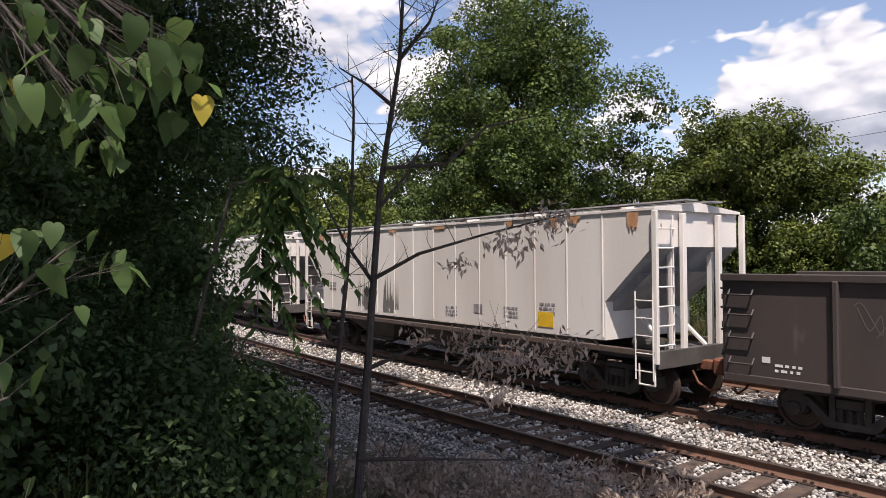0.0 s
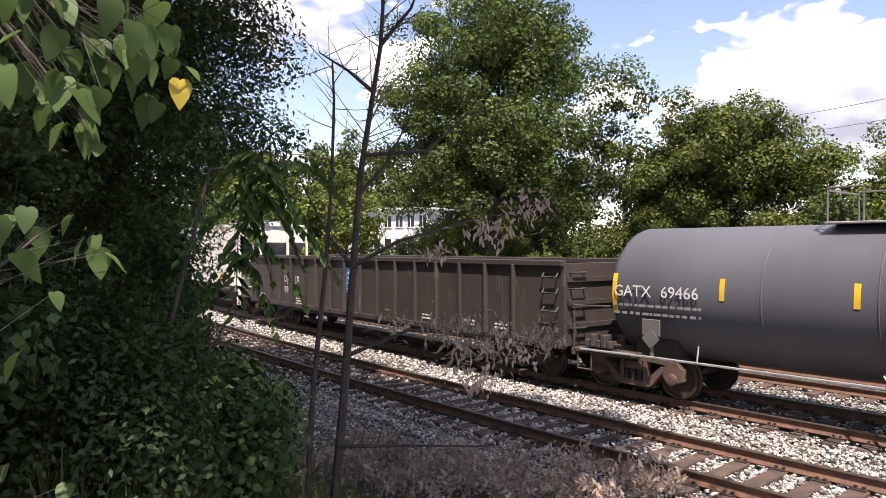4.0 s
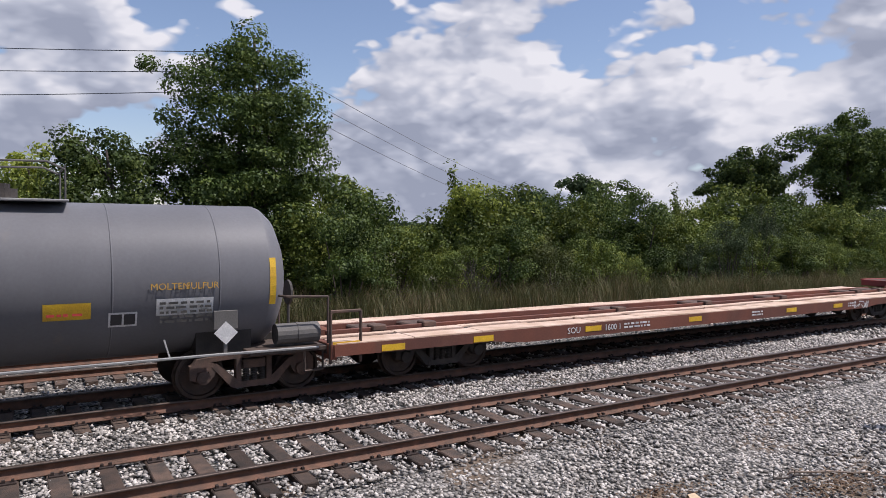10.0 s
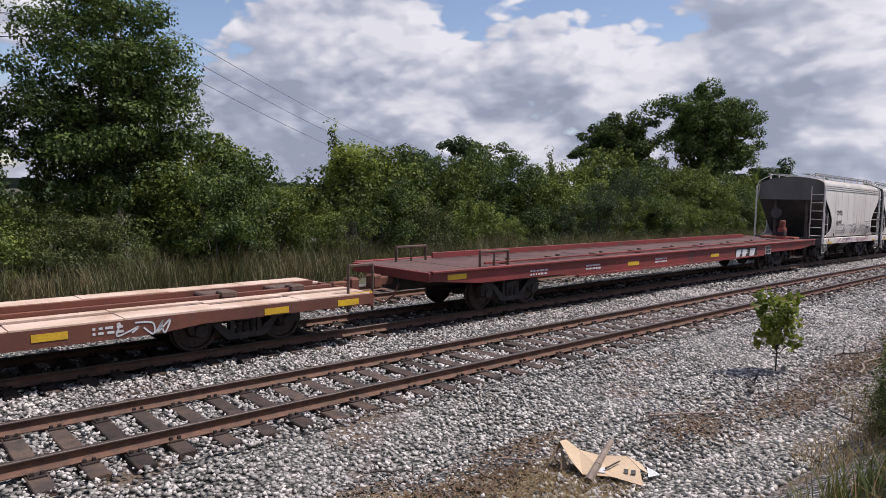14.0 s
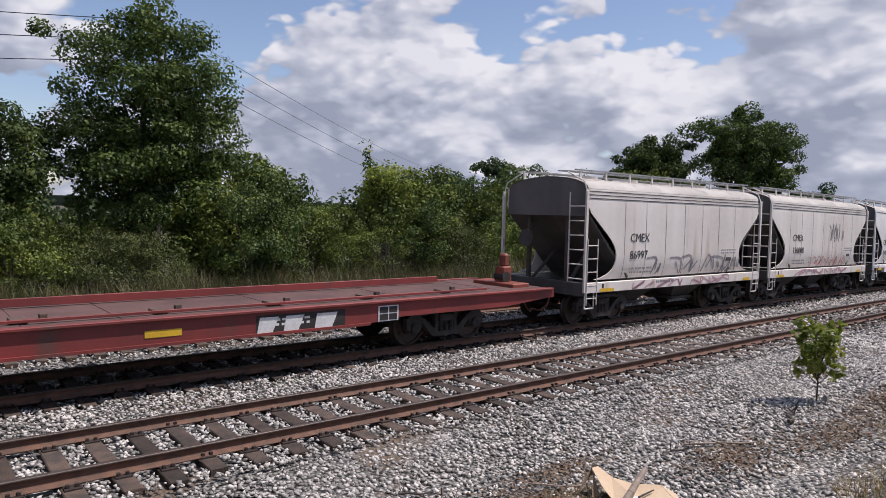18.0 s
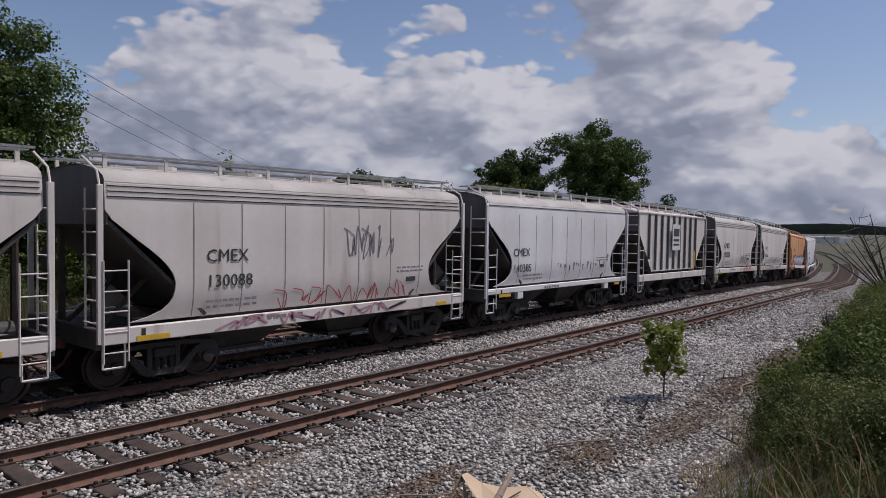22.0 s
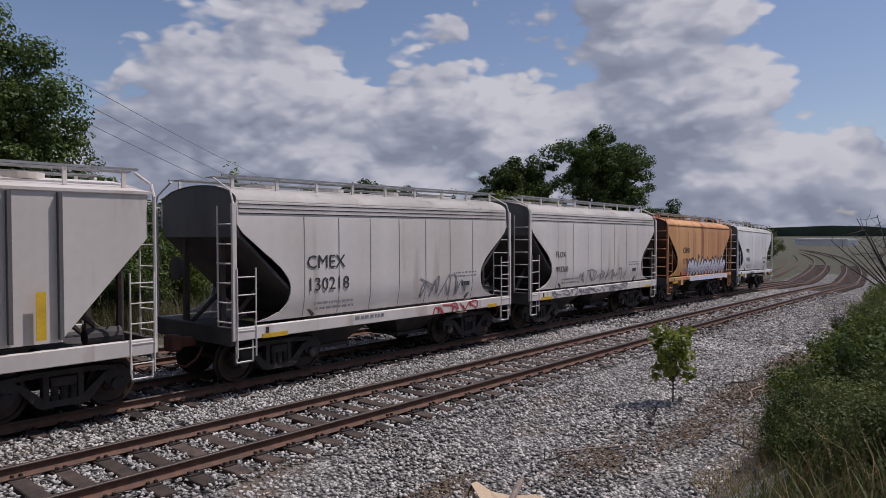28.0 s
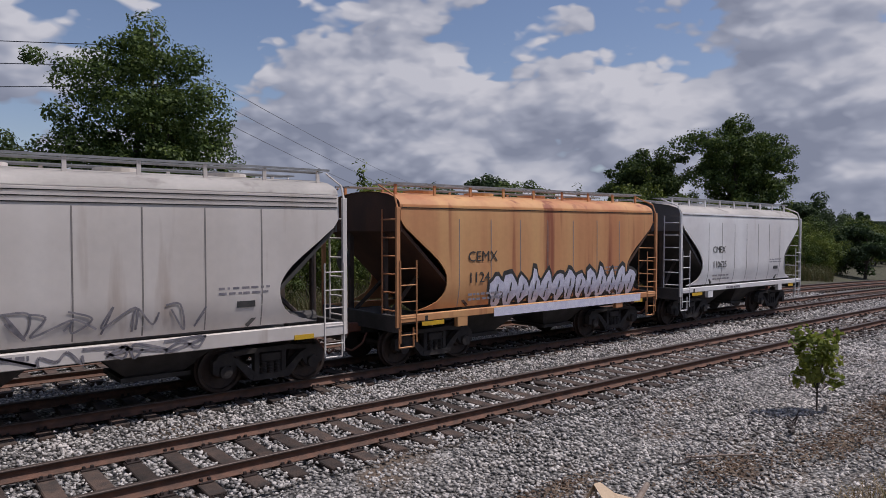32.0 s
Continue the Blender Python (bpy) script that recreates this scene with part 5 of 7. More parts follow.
def flat_red(L):
    car = tagged(new("flat_car"), "long faded red flat car with a trailer hitch", "freight car", group="freight cars of the train")
    for s in (-1, 1):
        bm = bmesh.new()
        pts = [(-L / 2, 0.92), (-L / 2 + 1.6, 0.78), (-L / 2 + 4.6, 0.78), (-L / 2 + 5.4, 0.70), (L / 2 - 5.4, 0.70), (L / 2 - 4.6, 0.78), (L / 2 - 1.6, 0.78), (L / 2, 0.92), (L / 2, 1.12), (-L / 2, 1.12)]
        prism(bm, pts, s * 1.42 - 0.03, s * 1.42 + 0.03)
        bmesh.ops.recalc_face_normals(bm, faces=bm.faces)
        part("side_sill", bm, M_FLATR, car)
        bm = bmesh.new()
        box(bm, -L / 2, L / 2, s * 1.45 - 0.07, s * 1.45 + 0.07, 1.1, 1.15, 0.008)
        box(bm, -L / 2 + 5.4, L / 2 - 5.4, s * 1.45 - 0.05, s * 1.45 + 0.05, 0.67, 0.72)
        part("sill_flange", bm, M_FLATR, car)
        bm = bmesh.new()
        box(bm, -L / 2 + 2.2, L / 2 - 1.8, s * 0.98 - 0.03, s * 0.98 + 0.03, 1.15, 1.30 if s > 0 else 1.2, 0.006)
        part("guide_rail", bm, M_FLATR, car)
    n = 16
    for k in range(n):
        a = -L / 2 + L * k / n
        bm = bmesh.new()
        box(bm, a, a + L / n - 0.012, -1.38, 1.38, 1.08, 1.12 + 0.004 * (k % 2))
        part("deck_panel", bm, M_DECKR, car)
    bm = bmesh.new()
    box(bm, -L / 2, L / 2, -0.3, 0.3, 0.6, 1.05)
    part("centre_sill", bm, M_BLACK, car)
    for x in np.linspace(-L / 2 + 3, L / 2 - 3, 9):
        bm = bmesh.new()
        box(bm, x - 0.12, x + 0.12, -0.95, -0.6, 1.12, 1.2, 0.01)
        box(bm, x + 0.3, x + 0.42, -0.75, -0.66, 1.12, 1.24, 0.01)
        part("deck_fitting", bm, M_TRUCK, car)
    for x, y in ((-L / 2 + 1.7, -1.3), (-L / 2 + 0.9, 0.9)):
        bm = bmesh.new()
        pipe(bm, [(x, y, 1.1), (x, y, 1.5), (x + 1.0, y, 1.5), (x + 1.0, y, 1.1)], 0.035, 6)
        rod(bm, (x + 0.5, y, 1.1), (x + 0.5, y, 1.5), 0.025, 6)
        part("stanchion", bm, M_TRUCK, car)
    bm = bmesh.new()
    x = L / 2 - 0.55
    box(bm, x - 0.16, x + 0.16, -0.4, -0.1, 1.1, 1.62, 0.03)
    box(bm, x - 0.1, x + 0.12, -0.36, -0.14, 1.6, 1.95, 0.05)
    box(bm, x - 0.3, x + 0.3, -0.9, 0.6, 1.1, 1.22, 0.02)
    hitch = part("trailer_hitch", bm, M_HITCH, car, "orange-red trailer hitch")
    bm = bmesh.new()
    rod(bm, (x - 0.05, -0.42, 1.35), (x - 0.05, -0.08, 1.35), 0.14, 12)
    part("hitch_lock", bm, M_BLACK, hitch)
    for s in (-1, 1):
        coupler(car, s * (L / 2 - 0.05), s)
        truck(car, s * (L / 2 - 3.1), False)
        bm = bmesh.new()
        x = s * (L / 2 + 0.02)
        box(bm, x - 0.05, x + 0.05, -1.45, 1.45, 0.9, 1.12, 0.01)
        part("end_sill", bm, M_FLATR, car)
    y = -1.455
    for x in (-L / 2 + 0.8, -L / 2 + 8.2, 2.0):
        plate(car, "reflector", x, y, 0.98 if x < -L / 2 + 2 else 0.88, 0.6, 0.12, M_YELLOW)
    x = L / 2 - 6.9
    plate(car, "logo_backing", x, y + 0.002, 0.86, 1.85, 0.36, M_BLACK, "black panel with white block shapes")
    for dx, w in ((-0.7, 0.42), (-0.18, 0.42), (0.5, 0.5)):
        bm = bmesh.new()
        prism(bm, [(x + dx - w / 2, 0.72), (x + dx + w / 2 - 0.12, 0.72), (x + dx + w / 2, 1.0), (x + dx - w / 2 + 0.05, 1.0)], y - 0.012, y - 0.004)
        part("logo_shape", bm, M_LETW, car)
    x = L / 2 - 4.95
    plate(car, "test_stencil", x, y - 0.004, 0.88, 0.5, 0.32, M_LETW)
    for dx in (-0.115, 0.115):
        for dz in (-0.075, 0.075):
            plate(car, "test_stencil_inset", x + dx, y - 0.01, 0.88 + dz, 0.2, 0.125, M_BLACK)
    for k, x in enumerate((-L / 2 + 3.4, -L / 2 + 5.8, -2.0, 4.0)):
        bars(car, x, y, 0.92, 0.7, 2, 0.09, 0.045, M_LETW, 60 + k)
    return car


# ---- the train, front to rear: (left end, right end) along the line at the start ----
train = []


def enter(car, a, b):
    train.append((car, (a + b) / 2))


hop0 = covered_hopper(13.5, 3.93, 4.25, M_BRIGHT, M_GEAR, "white covered hopper car half hidden by leaves", "angle", 3, dark_end=False, sill_h=0.12, ends=(M_ENDS, M_SLOPEG))
enter(hop0, -39.9, -26.4)
hopA = covered_hopper(15.6, 3.95, 4.14, M_BRIGHT, M_GEAR, "white covered hopper car with rust streaks and sloped ends", "angle", 3, dark_end=False, sill_h=0.12, ends=(M_ENDS, M_SLOPEG))
enter(hopA, -23.4, -7.8)
for k, (x, w) in enumerate(((-4.0, 0.5), (-2.4, 0.5), (-1.8, 0.3))):
    bm = bmesh.new()
    for i in range(5):
        a = bm.verts.new((x + w * i / 5, -1.475, 1.5 + 0.1 * (i % 2)))
        b = bm.verts.new((x + w * (i + 1) / 5, -1.475, 1.5))
        c = bm.verts.new((x + w * (i + 0.6) / 5, -1.475, 2.3 + 0.25 * ((i * 7) % 3)))
        bm.faces.new((a, b, c))
    part("soot_stain", bm, M_DARKGREY, hopA, "grey soot stain")
for x in (-5.0, -3.4, -2.9):
    bm = bmesh.new()
    box(bm, x - 0.14, x + 0.14, -1.485, -1.478, -0.14, 0.14)
    d = part("placard", bm, M_BLACK, hopA, "dark diamond placard")
    d.matrix_basis = Matrix.Translation((x, 0, 2.0)) @ Matrix.Rotation(radians(45), 4, "Y") @ Matrix.Translation((-x, 0, 0))
plate(hopA, "yellow_tag", 4.75, -1.48, 1.62, 0.5, 0.34, M_YELLOW)
plate(hopA, "data_panel", 2.3, -1.48, 1.75, 0.35, 0.22, M_GRAF)
for k, (x, z) in enumerate(((-7.0, 2.2), (0.9, 1.7), (3.3, 1.8), (-6.0, 2.2), (4.55, 1.95))):
    bars(hopA, x, -1.478, z, 0.5, 3, 0.1, 0.05, M_GRAF, 70 + k)
bars(hopA, 7.42, -1.2, 3.75, 0.3, 2, 0.16, 0.1, M_BLACK, 77)
M_RUST = mat("rust_streak", (0.40, 0.17, 0.07), (0.52, 0.33, 0.20), rough=0.85, scale=6, fine=40)
rr = random.Random(66)


def run_mark(car, x, z, w, h, material, name, yfun):
    """A ragged mark that runs down the side from z."""
    bm = bmesh.new()
    n = 7
    top = [bm.verts.new((x + w * i / n, yfun(z), z + rr.uniform(-0.01, 0.01))) for i in range(n + 1)]
    m = []
    for i in range(n + 1):
        zz = z - h * rr.uniform(0.25, 1.0) * (0.4 + 0.6 * math.sin(math.pi * (i + 0.5) / (n + 1)))
        m.append(bm.verts.new((x + w * i / n + rr.uniform(-0.01, 0.01), yfun(zz), zz)))
    for i in range(n):
        bm.faces.new((top[i], m[i], m[i + 1], top[i + 1]))
    part(name, bm, material, car, "rust run down the side" if "rust" in name else "dark flaked paint spot")


for x, w, h in ((7.1, 0.28, 0.5), (5.0, 0.16, 0.55), (4.9, 0.1, 0.35), (5.45, 0.4, 0.2), (3.4, 0.3, 0.16), (-5.2, 0.5, 0.3), (-6.8, 0.4, 0.45), (0.4, 0.5, 0.13), (-2.0, 0.4, 0.15)):
    run_mark(hopA, x, 3.93, w, h, M_RUST, "rust_streak", lambda z: -1.494)
for x, w in ((-3.55, 0.5), (-3.2, 0.25), (-2.4, 0.35), (-2.0, 0.22)):
    run_mark(hopA, x, 1.42, w, -1.05, M_DARKGREY, "soot_smear", lambda z: -1.482)
gon = gondola(17.35)
enter(gon, -6.55, 10.8)
SLATE = "slate-grey sulfur tank car with yellow reflector strips"
t1 = tank_car(10.3, M_TANKS, SLATE, "GATX", "69466", M_LETW)
enter(t1, 11.4, 21.7)
t2 = tank_car(10.5, M_TANKS, SLATE, "GATX", "69408", M_LETW)
enter(t2, 23.4, 33.9)
t3 = tank_car(10.05, M_TANKB, "black tank car with a pale unpainted middle section", "UTLX", "60853", M_LETO, "black", (-1.3, 2.0))
enter(t3, 35.6, 45.7)
t4 = tank_car(9.75, M_TANKG, "weathered grey sulfur tank car with ochre lettering", "UTLX", "61070", M_LETO, "grey")
enter(t4, 47.7, 57.45)
fo = flat_orange(22.8)
enter(fo, 58.0, 80.8)
fr = flat_red(22.9)
enter(fr, 82.3, 105.2)


def mark(car, L, word, num, z=2.2, x=None, size=0.34, mat_=None):
    x = -L / 2 + 1.95 if x is None else x
    for text, zz in ((word, z), (num, z - 0.48)):
        if text:
            lettering(text, size, mat_ or M_LETK, car, pose(x, -1.512, zz, 90, 0, 0))


def dress(car, L, seed, graf=None, sill=None):
    bars(car, -L / 2 + 1.95, -1.5, 1.5, 1.1, 2, 0.11, 0.05, M_GRAF, seed)
    plate(car, "reflector", -L / 2 + 0.9, -1.566, 0.99, 0.6, 0.09, M_YELLOW)
    plate(car, "reflector", L / 2 - 0.9, -1.566, 0.99, 0.4, 0.09, M_YELLOW)
    plate(car, "sill_hole", -L / 2 + 0.72, -1.566, 1.1, 0.07, 0.12, M_BLACK)
    plate(car, "test_stencil", L / 2 - 2.0, -1.488, 1.72, 0.34, 0.2, M_LETK)
    bars(car, L / 2 - 2.5, -1.5, 1.95, 0.95, 2, 0.09, 0.04, M_GRAF, seed + 1)
    bars(car, -1.5, -1.565, 1.08, 0.9, 1, 0.09, 0.07, M_GRAF, seed + 2)
    if graf:
        a, b, z, h, n, r, m = graf
        scribble(car, a, -1.5, z, b - a, h, n, r, m, seed + 3, lambda q: -prof_w(q) - 0.006)
    if sill:
        a, b, n, m = sill
        scribble(car, a, -1.566, 0.94, b - a, 0.25, n, 0.02, m, seed + 4)


WARM = "dusty off-white rounded covered hopper car with graffiti"
cars = [
    (106.3, 115.7, M_WHITE, M_WHITE, WARM, "CMEX", "86997", (-1.9, 3.6, 1.25, 0.6, 9, 0.022, M_GRAF), (-2.6, 2.8, 9, M_GRAFP)),
    (116.45, 126.0, M_WHITE, M_WHITE, WARM, "CMEX", "130088", (-1.2, 2.9, 1.2, 0.5, 9, 0.011, M_GRAFR), (-2.6, 2.5, 9, M_GRAFP)),
    (127.05, 136.3, M_COOL, M_COOL, "pale grey rounded covered hopper car", "CMEX", "140385", None, None),
]
for k, (a, b, p1, p2, lab, w, num, g, sl) in enumerate(cars):
    L = b - a
    c = covered_hopper(L, 3.67, 4.02, p1, p2, lab, sill_h=0.27 if k < 2 else 0.15, grooves=3 if k < 2 else 1)
    mark(c, L, w, num, *((2.05, -L / 2 + 1.4) if k == 2 else ()))
    dress(c, L, 100 + 10 * k, g, sl)
    enter(c, a, b)
    if k == 2:
        for i in range(16):
            x = -0.6 + 0.25 * i + 0.08 * math.sin(5 * i)
            run_mark(c, x, 1.86 - 0.03 * (i % 4) + 0.3 * (i > 13), 0.05 + 0.03 * (i % 3), 0.12 + 0.07 * (i % 5), M_GRAF if i % 3 else M_BLACK, "paint_spot", lambda z: -prof_w(z) - 0.006)
    if k == 1:
        scribble(c, 0.6, -1.5, 2.2, 1.6, 0.8, 6, 0.014, M_GRAF, 333, lambda q: -prof_w(q) - 0.006)
rib = covered_hopper(8.4, 3.70, 4.01, M_WHITE, M_WHITE, "grey covered hopper car with dark ribs and a sign panel", "rib", 2)
plate(rib, "sign_panel", -0.1, -1.575, 2.75, 0.95, 1.15, M_LETW, "white sign panel with plain dark shapes")
for dz, h, m in ((0.22, 0.34, M_LETK), (-0.12, 0.1, M_LETK), (-0.32, 0.08, M_LETK)):
    plate(rib, "sign_shape", -0.1, -1.582, 2.75 + dz, 0.7, h, m)
plate(rib, "reflector", 2.35, -1.58, 1.75, 0.14, 0.75, M_YELLOW)
plate(rib, "tag", 1.55, -1.478, 1.6, 0.3, 0.1, M_LETW)
enter(rib, 137.4, 145.8)
rest = [
    (147.35, 156.46, M_WHITE, M_WHITE, "dusty white rounded covered hopper car with scrawled tags", "CMEX", "130218", (0.8, 2.6, 1.35, 0.6, 5, 0.018, M_GRAF), (1.2, 3.0, 5, M_GRAFR)),
    (157.5, 167.05, M_WHITE, M_WHITE, "grimy off-white rounded covered hopper car", "FLOX", "993260", (-1.5, 2.4, 1.3, 0.5, 8, 0.016, M_GRAF), (-3.5, 2.0, 9, M_GRAF)),
    (168.3, 177.5, M_ORANGE, M_ORANGE, "rust-streaked orange covered hopper car with bubble graffiti", "CEMX", "1124", None, None),
    (178.8, 187.3, M_COOL, M_COOL, "white rounded covered hopper car at the rear", "CMEX", "110625", None, None),
]
for k, (a, b, p1, p2, lab, w, num, g, sl) in enumerate(rest):
    L = b - a
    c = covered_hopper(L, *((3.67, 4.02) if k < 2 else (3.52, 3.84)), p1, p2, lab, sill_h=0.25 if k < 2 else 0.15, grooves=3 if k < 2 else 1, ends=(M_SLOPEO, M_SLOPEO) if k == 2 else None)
    mark(c, L, w, num, x=-L / 2 + (1.75, 1.55, 1.95, 1.95)[k], size=(0.40, 0.27, 0.34, 0.3)[k])
    dress(c, L, 200 + 10 * k, g, sl)
    enter(c, a, b)
    if k == 2:
        side = lambda q, lift: -prof_w(q) - lift
        for q in range(13):
            cx, hh = -1.75 + 0.43 * q, 0.62 + 0.10 * math.sin(q * 2.4)
            ww = 0.26 + 0.03 * math.sin(q * 1.7)
            outline = []
            for i in range(14):
                an = 2 * math.pi * i / 14
                k2 = 1 + 0.22 * abs(math.cos(2 * an)) ** 2 * 0.6 + 0.13 * math.sin(3 * an + q) + 0.1 * math.sin(5 * an + 2 * q)
                outline.append((ww * k2 * math.cos(an), hh * 0.72 * k2 * math.sin(an)))
            for f, lift, m_, nm in ((1.0, 0.010, M_LETK, "letter_outline"), (0.78, 0.018, M_GRAFW, "bubble_letter")):
                bm = bmesh.new()
                hub = bm.verts.new((cx, side(1.55, lift), 1.55))
                ring = [bm.verts.new((cx + u * f, side(1.55 + v * f, lift), 1.55 + v * f)) for u, v in outline]
                for i in range(14):
                    bm.faces.new((hub, ring[i], ring[(i + 1) % 14]))
                part(nm, bm, m_, c)
            bm = bmesh.new()
            for dx, z0, z1 in ((0.02, 1.53, 1.53 + hh * 0.3), (-0.05, 1.55 - hh * 0.4, 1.48)):
                vs = [(cx + dx - 0.02, side(z0, 0.025), z0), (cx + dx + 0.025, side(z0, 0.025), z0), (cx + dx + 0.03, side(z1, 0.025), z1), (cx + dx, side(z1, 0.025), z1)]
                bm.faces.new([bm.verts.new(p_) for p_ in vs])
            part("letter_gap", bm, M_LETK, c)
        plate(c, "painted_sill", 0.95, -1.567, 1.08, 5.7, 0.2, M_GRAFW, "white sprayed stretch of the sill")


# metres travelled, every half second
RUN = [0.00, 2.52, 5.01, 7.51, 10.03, 12.58, 15.15, 17.75, 20.38, 23.04, 25.72, 28.42, 31.16, 33.95, 36.80, 39.68, 42.51, 45.29, 48.01, 50.62, 53.13, 55.51, 57.84, 60.19, 62.59, 65.04, 67.51, 69.95, 72.39, 74.85, 77.36, 79.88, 82.38, 84.87, 87.33, 89.77, 92.19, 94.62, 97.07, 99.51, 101.94, 104.34, 106.69, 109.05, 111.39, 113.77, 116.17, 118.62, 121.07, 123.47, 125.79, 128.08, 130.37, 132.68, 135.02, 137.43, 139.92, 142.44, 144.94, 147.37, 149.81, 152.29, 154.82, 157.39, 160.00]


def travelled(t):
    return float(np.interp(t, [k * 0.5 for k in range(65)], RUN))


# ---- vegetation ----
def leaf_quads(p, size, out, droop=0.0, spread=0.8, rs=None, narrow=0.45):
    """Diamond leaves at points p, facing roughly along out."""
    rs = rs or rng
    n = len(p)
    nrm = out + rs.normal(0, spread, (n, 3))
    nrm /= np.linalg.norm(nrm, axis=1, keepdims=True) + 1e-9
    t = rs.normal(0, 1, (n, 3))
    t[:, 2] -= droop
    t -= nrm * (t * nrm).sum(1, keepdims=True)
    t /= np.linalg.norm(t, axis=1, keepdims=True) + 1e-9
    b = np.cross(nrm, t)
    s = (size * rs.uniform(0.6, 1.3, n))[:, None]
    v = np.stack([p - t * s * 0.5, p + b * s * narrow - t * s * 0.05 + nrm * s * 0.08, p + t * s * 0.6, p - b * s * narrow - t * s * 0.05 + nrm * s * 0.08], 1)
    return v.reshape(-1, 3), np.arange(4 * n).reshape(n, 4)


def clumps(center, radii, k, rmin, rmax, seed, shell=0.55, lobes=0):
    """Middles and sizes of leaf clumps, spread in an ellipsoid or gathered on a few uneven lobes of it."""
    rs = np.random.default_rng(seed)
    m = lobes or k
    d = rs.normal(0, 1, (m, 3))
    d /= np.linalg.norm(d, axis=1, keepdims=True)
    d *= (shell + (1 - shell) * rs.uniform(0, 1, (m, 1)) ** 0.5) * rs.uniform(0.75, 1.08, (m, 1))
    if lobes:
        q = rs.normal(0, 1, (k, 3)) * np.array([0.21, 0.21, 0.13])
        d = d[rs.integers(0, m, k)] * 0.86 + q
    return np.array(center) + d * np.array(radii), rs.uniform(rmin, rmax, k) * (0.85 if lobes else 1.0)


def crown_mesh(name, cen, rad, per, size, material, seed, squash=0.7, narrow=0.45, droop=0.4):
    rs = np.random.default_rng(seed)
    k = len(cen)
    d = rs.normal(0, 1, (k, per, 3))
    d /= np.linalg.norm(d, axis=2, keepdims=True)
    rr = rs.uniform(0.35, 1.0, (k, per, 1)) ** 0.5 * rs.uniform(0.8, 1.15, (k, per, 1))
    p = cen[:, None] + d * rr * rad[:, None, None] * np.array([1, 1, squash])
    out = d + np.array([0, 0, 0.5])
    v, f = leaf_quads(p.reshape(-1, 3), size, out.reshape(-1, 3), droop, 0.6, rs, narrow)
    return mesh_np(name, v, f, material)


def trunk_mesh(base, top, r0, cen, seed, limbs=14, crook=0.3):
    rr = random.Random(seed)
    bm = bmesh.new()
    base, top = Vector(base), Vector(top)
    pts = [base.lerp(top, k / 5) + Vector((rr.uniform(-crook, crook), rr.uniform(-crook, crook), 0)) * (k > 0) for k in range(6)]
    for k in range(5):
        rod(bm, pts[k], pts[k + 1] + (pts[k + 1] - pts[k]) * 0.03, r0 * (1 - k / 6.5), 9, r0 * (1 - (k + 1) / 6.5))
    for c in rr.sample(list(range(len(cen))), min(limbs, len(cen))):
        c = Vector(cen[c])
        a = pts[rr.randint(2, 5)]
        if a.z > c.z:
            a = pts[2]
        m = a.lerp(c, 0.55) + Vector((0, 0, 0.1 * (c - a).length))
        rod(bm, a, m, r0 * 0.35, 6, r0 * 0.2)
        rod(bm, m, c, r0 * 0.2, 5, r0 * 0.05)
    return bm


def tree(name, base, height, crown_c, radii, label, leafmat, k=70, per=170, size=0.16, rmin=0.6, rmax=1.3, r0=0.22, seed=1, category="tree", shell=0.5, narrow=0.4, lobes=None):
    """A tapered trunk with limbs that carry clumps of single leaves."""
    t = tagged(new(name), label, category)
    t.location = (base[0], base[1], base[2] + ground_drop(base[0], base[1]))
    cen, rad = clumps(crown_c, radii, k, rmin, rmax, seed, shell, lobes or (9 + k // 7 if shell > 0.2 else 0))
    part("trunk", trunk_mesh((0, 0, -0.1), (crown_c[0] * 0.6, crown_c[1] * 0.6, height * 0.8), r0, cen, seed), M_BARK, t)
    ob = new("crown", crown_mesh("crown", cen, rad, per, size, leafmat, seed + 50, 0.7, narrow))
    ob.parent = t
    return t


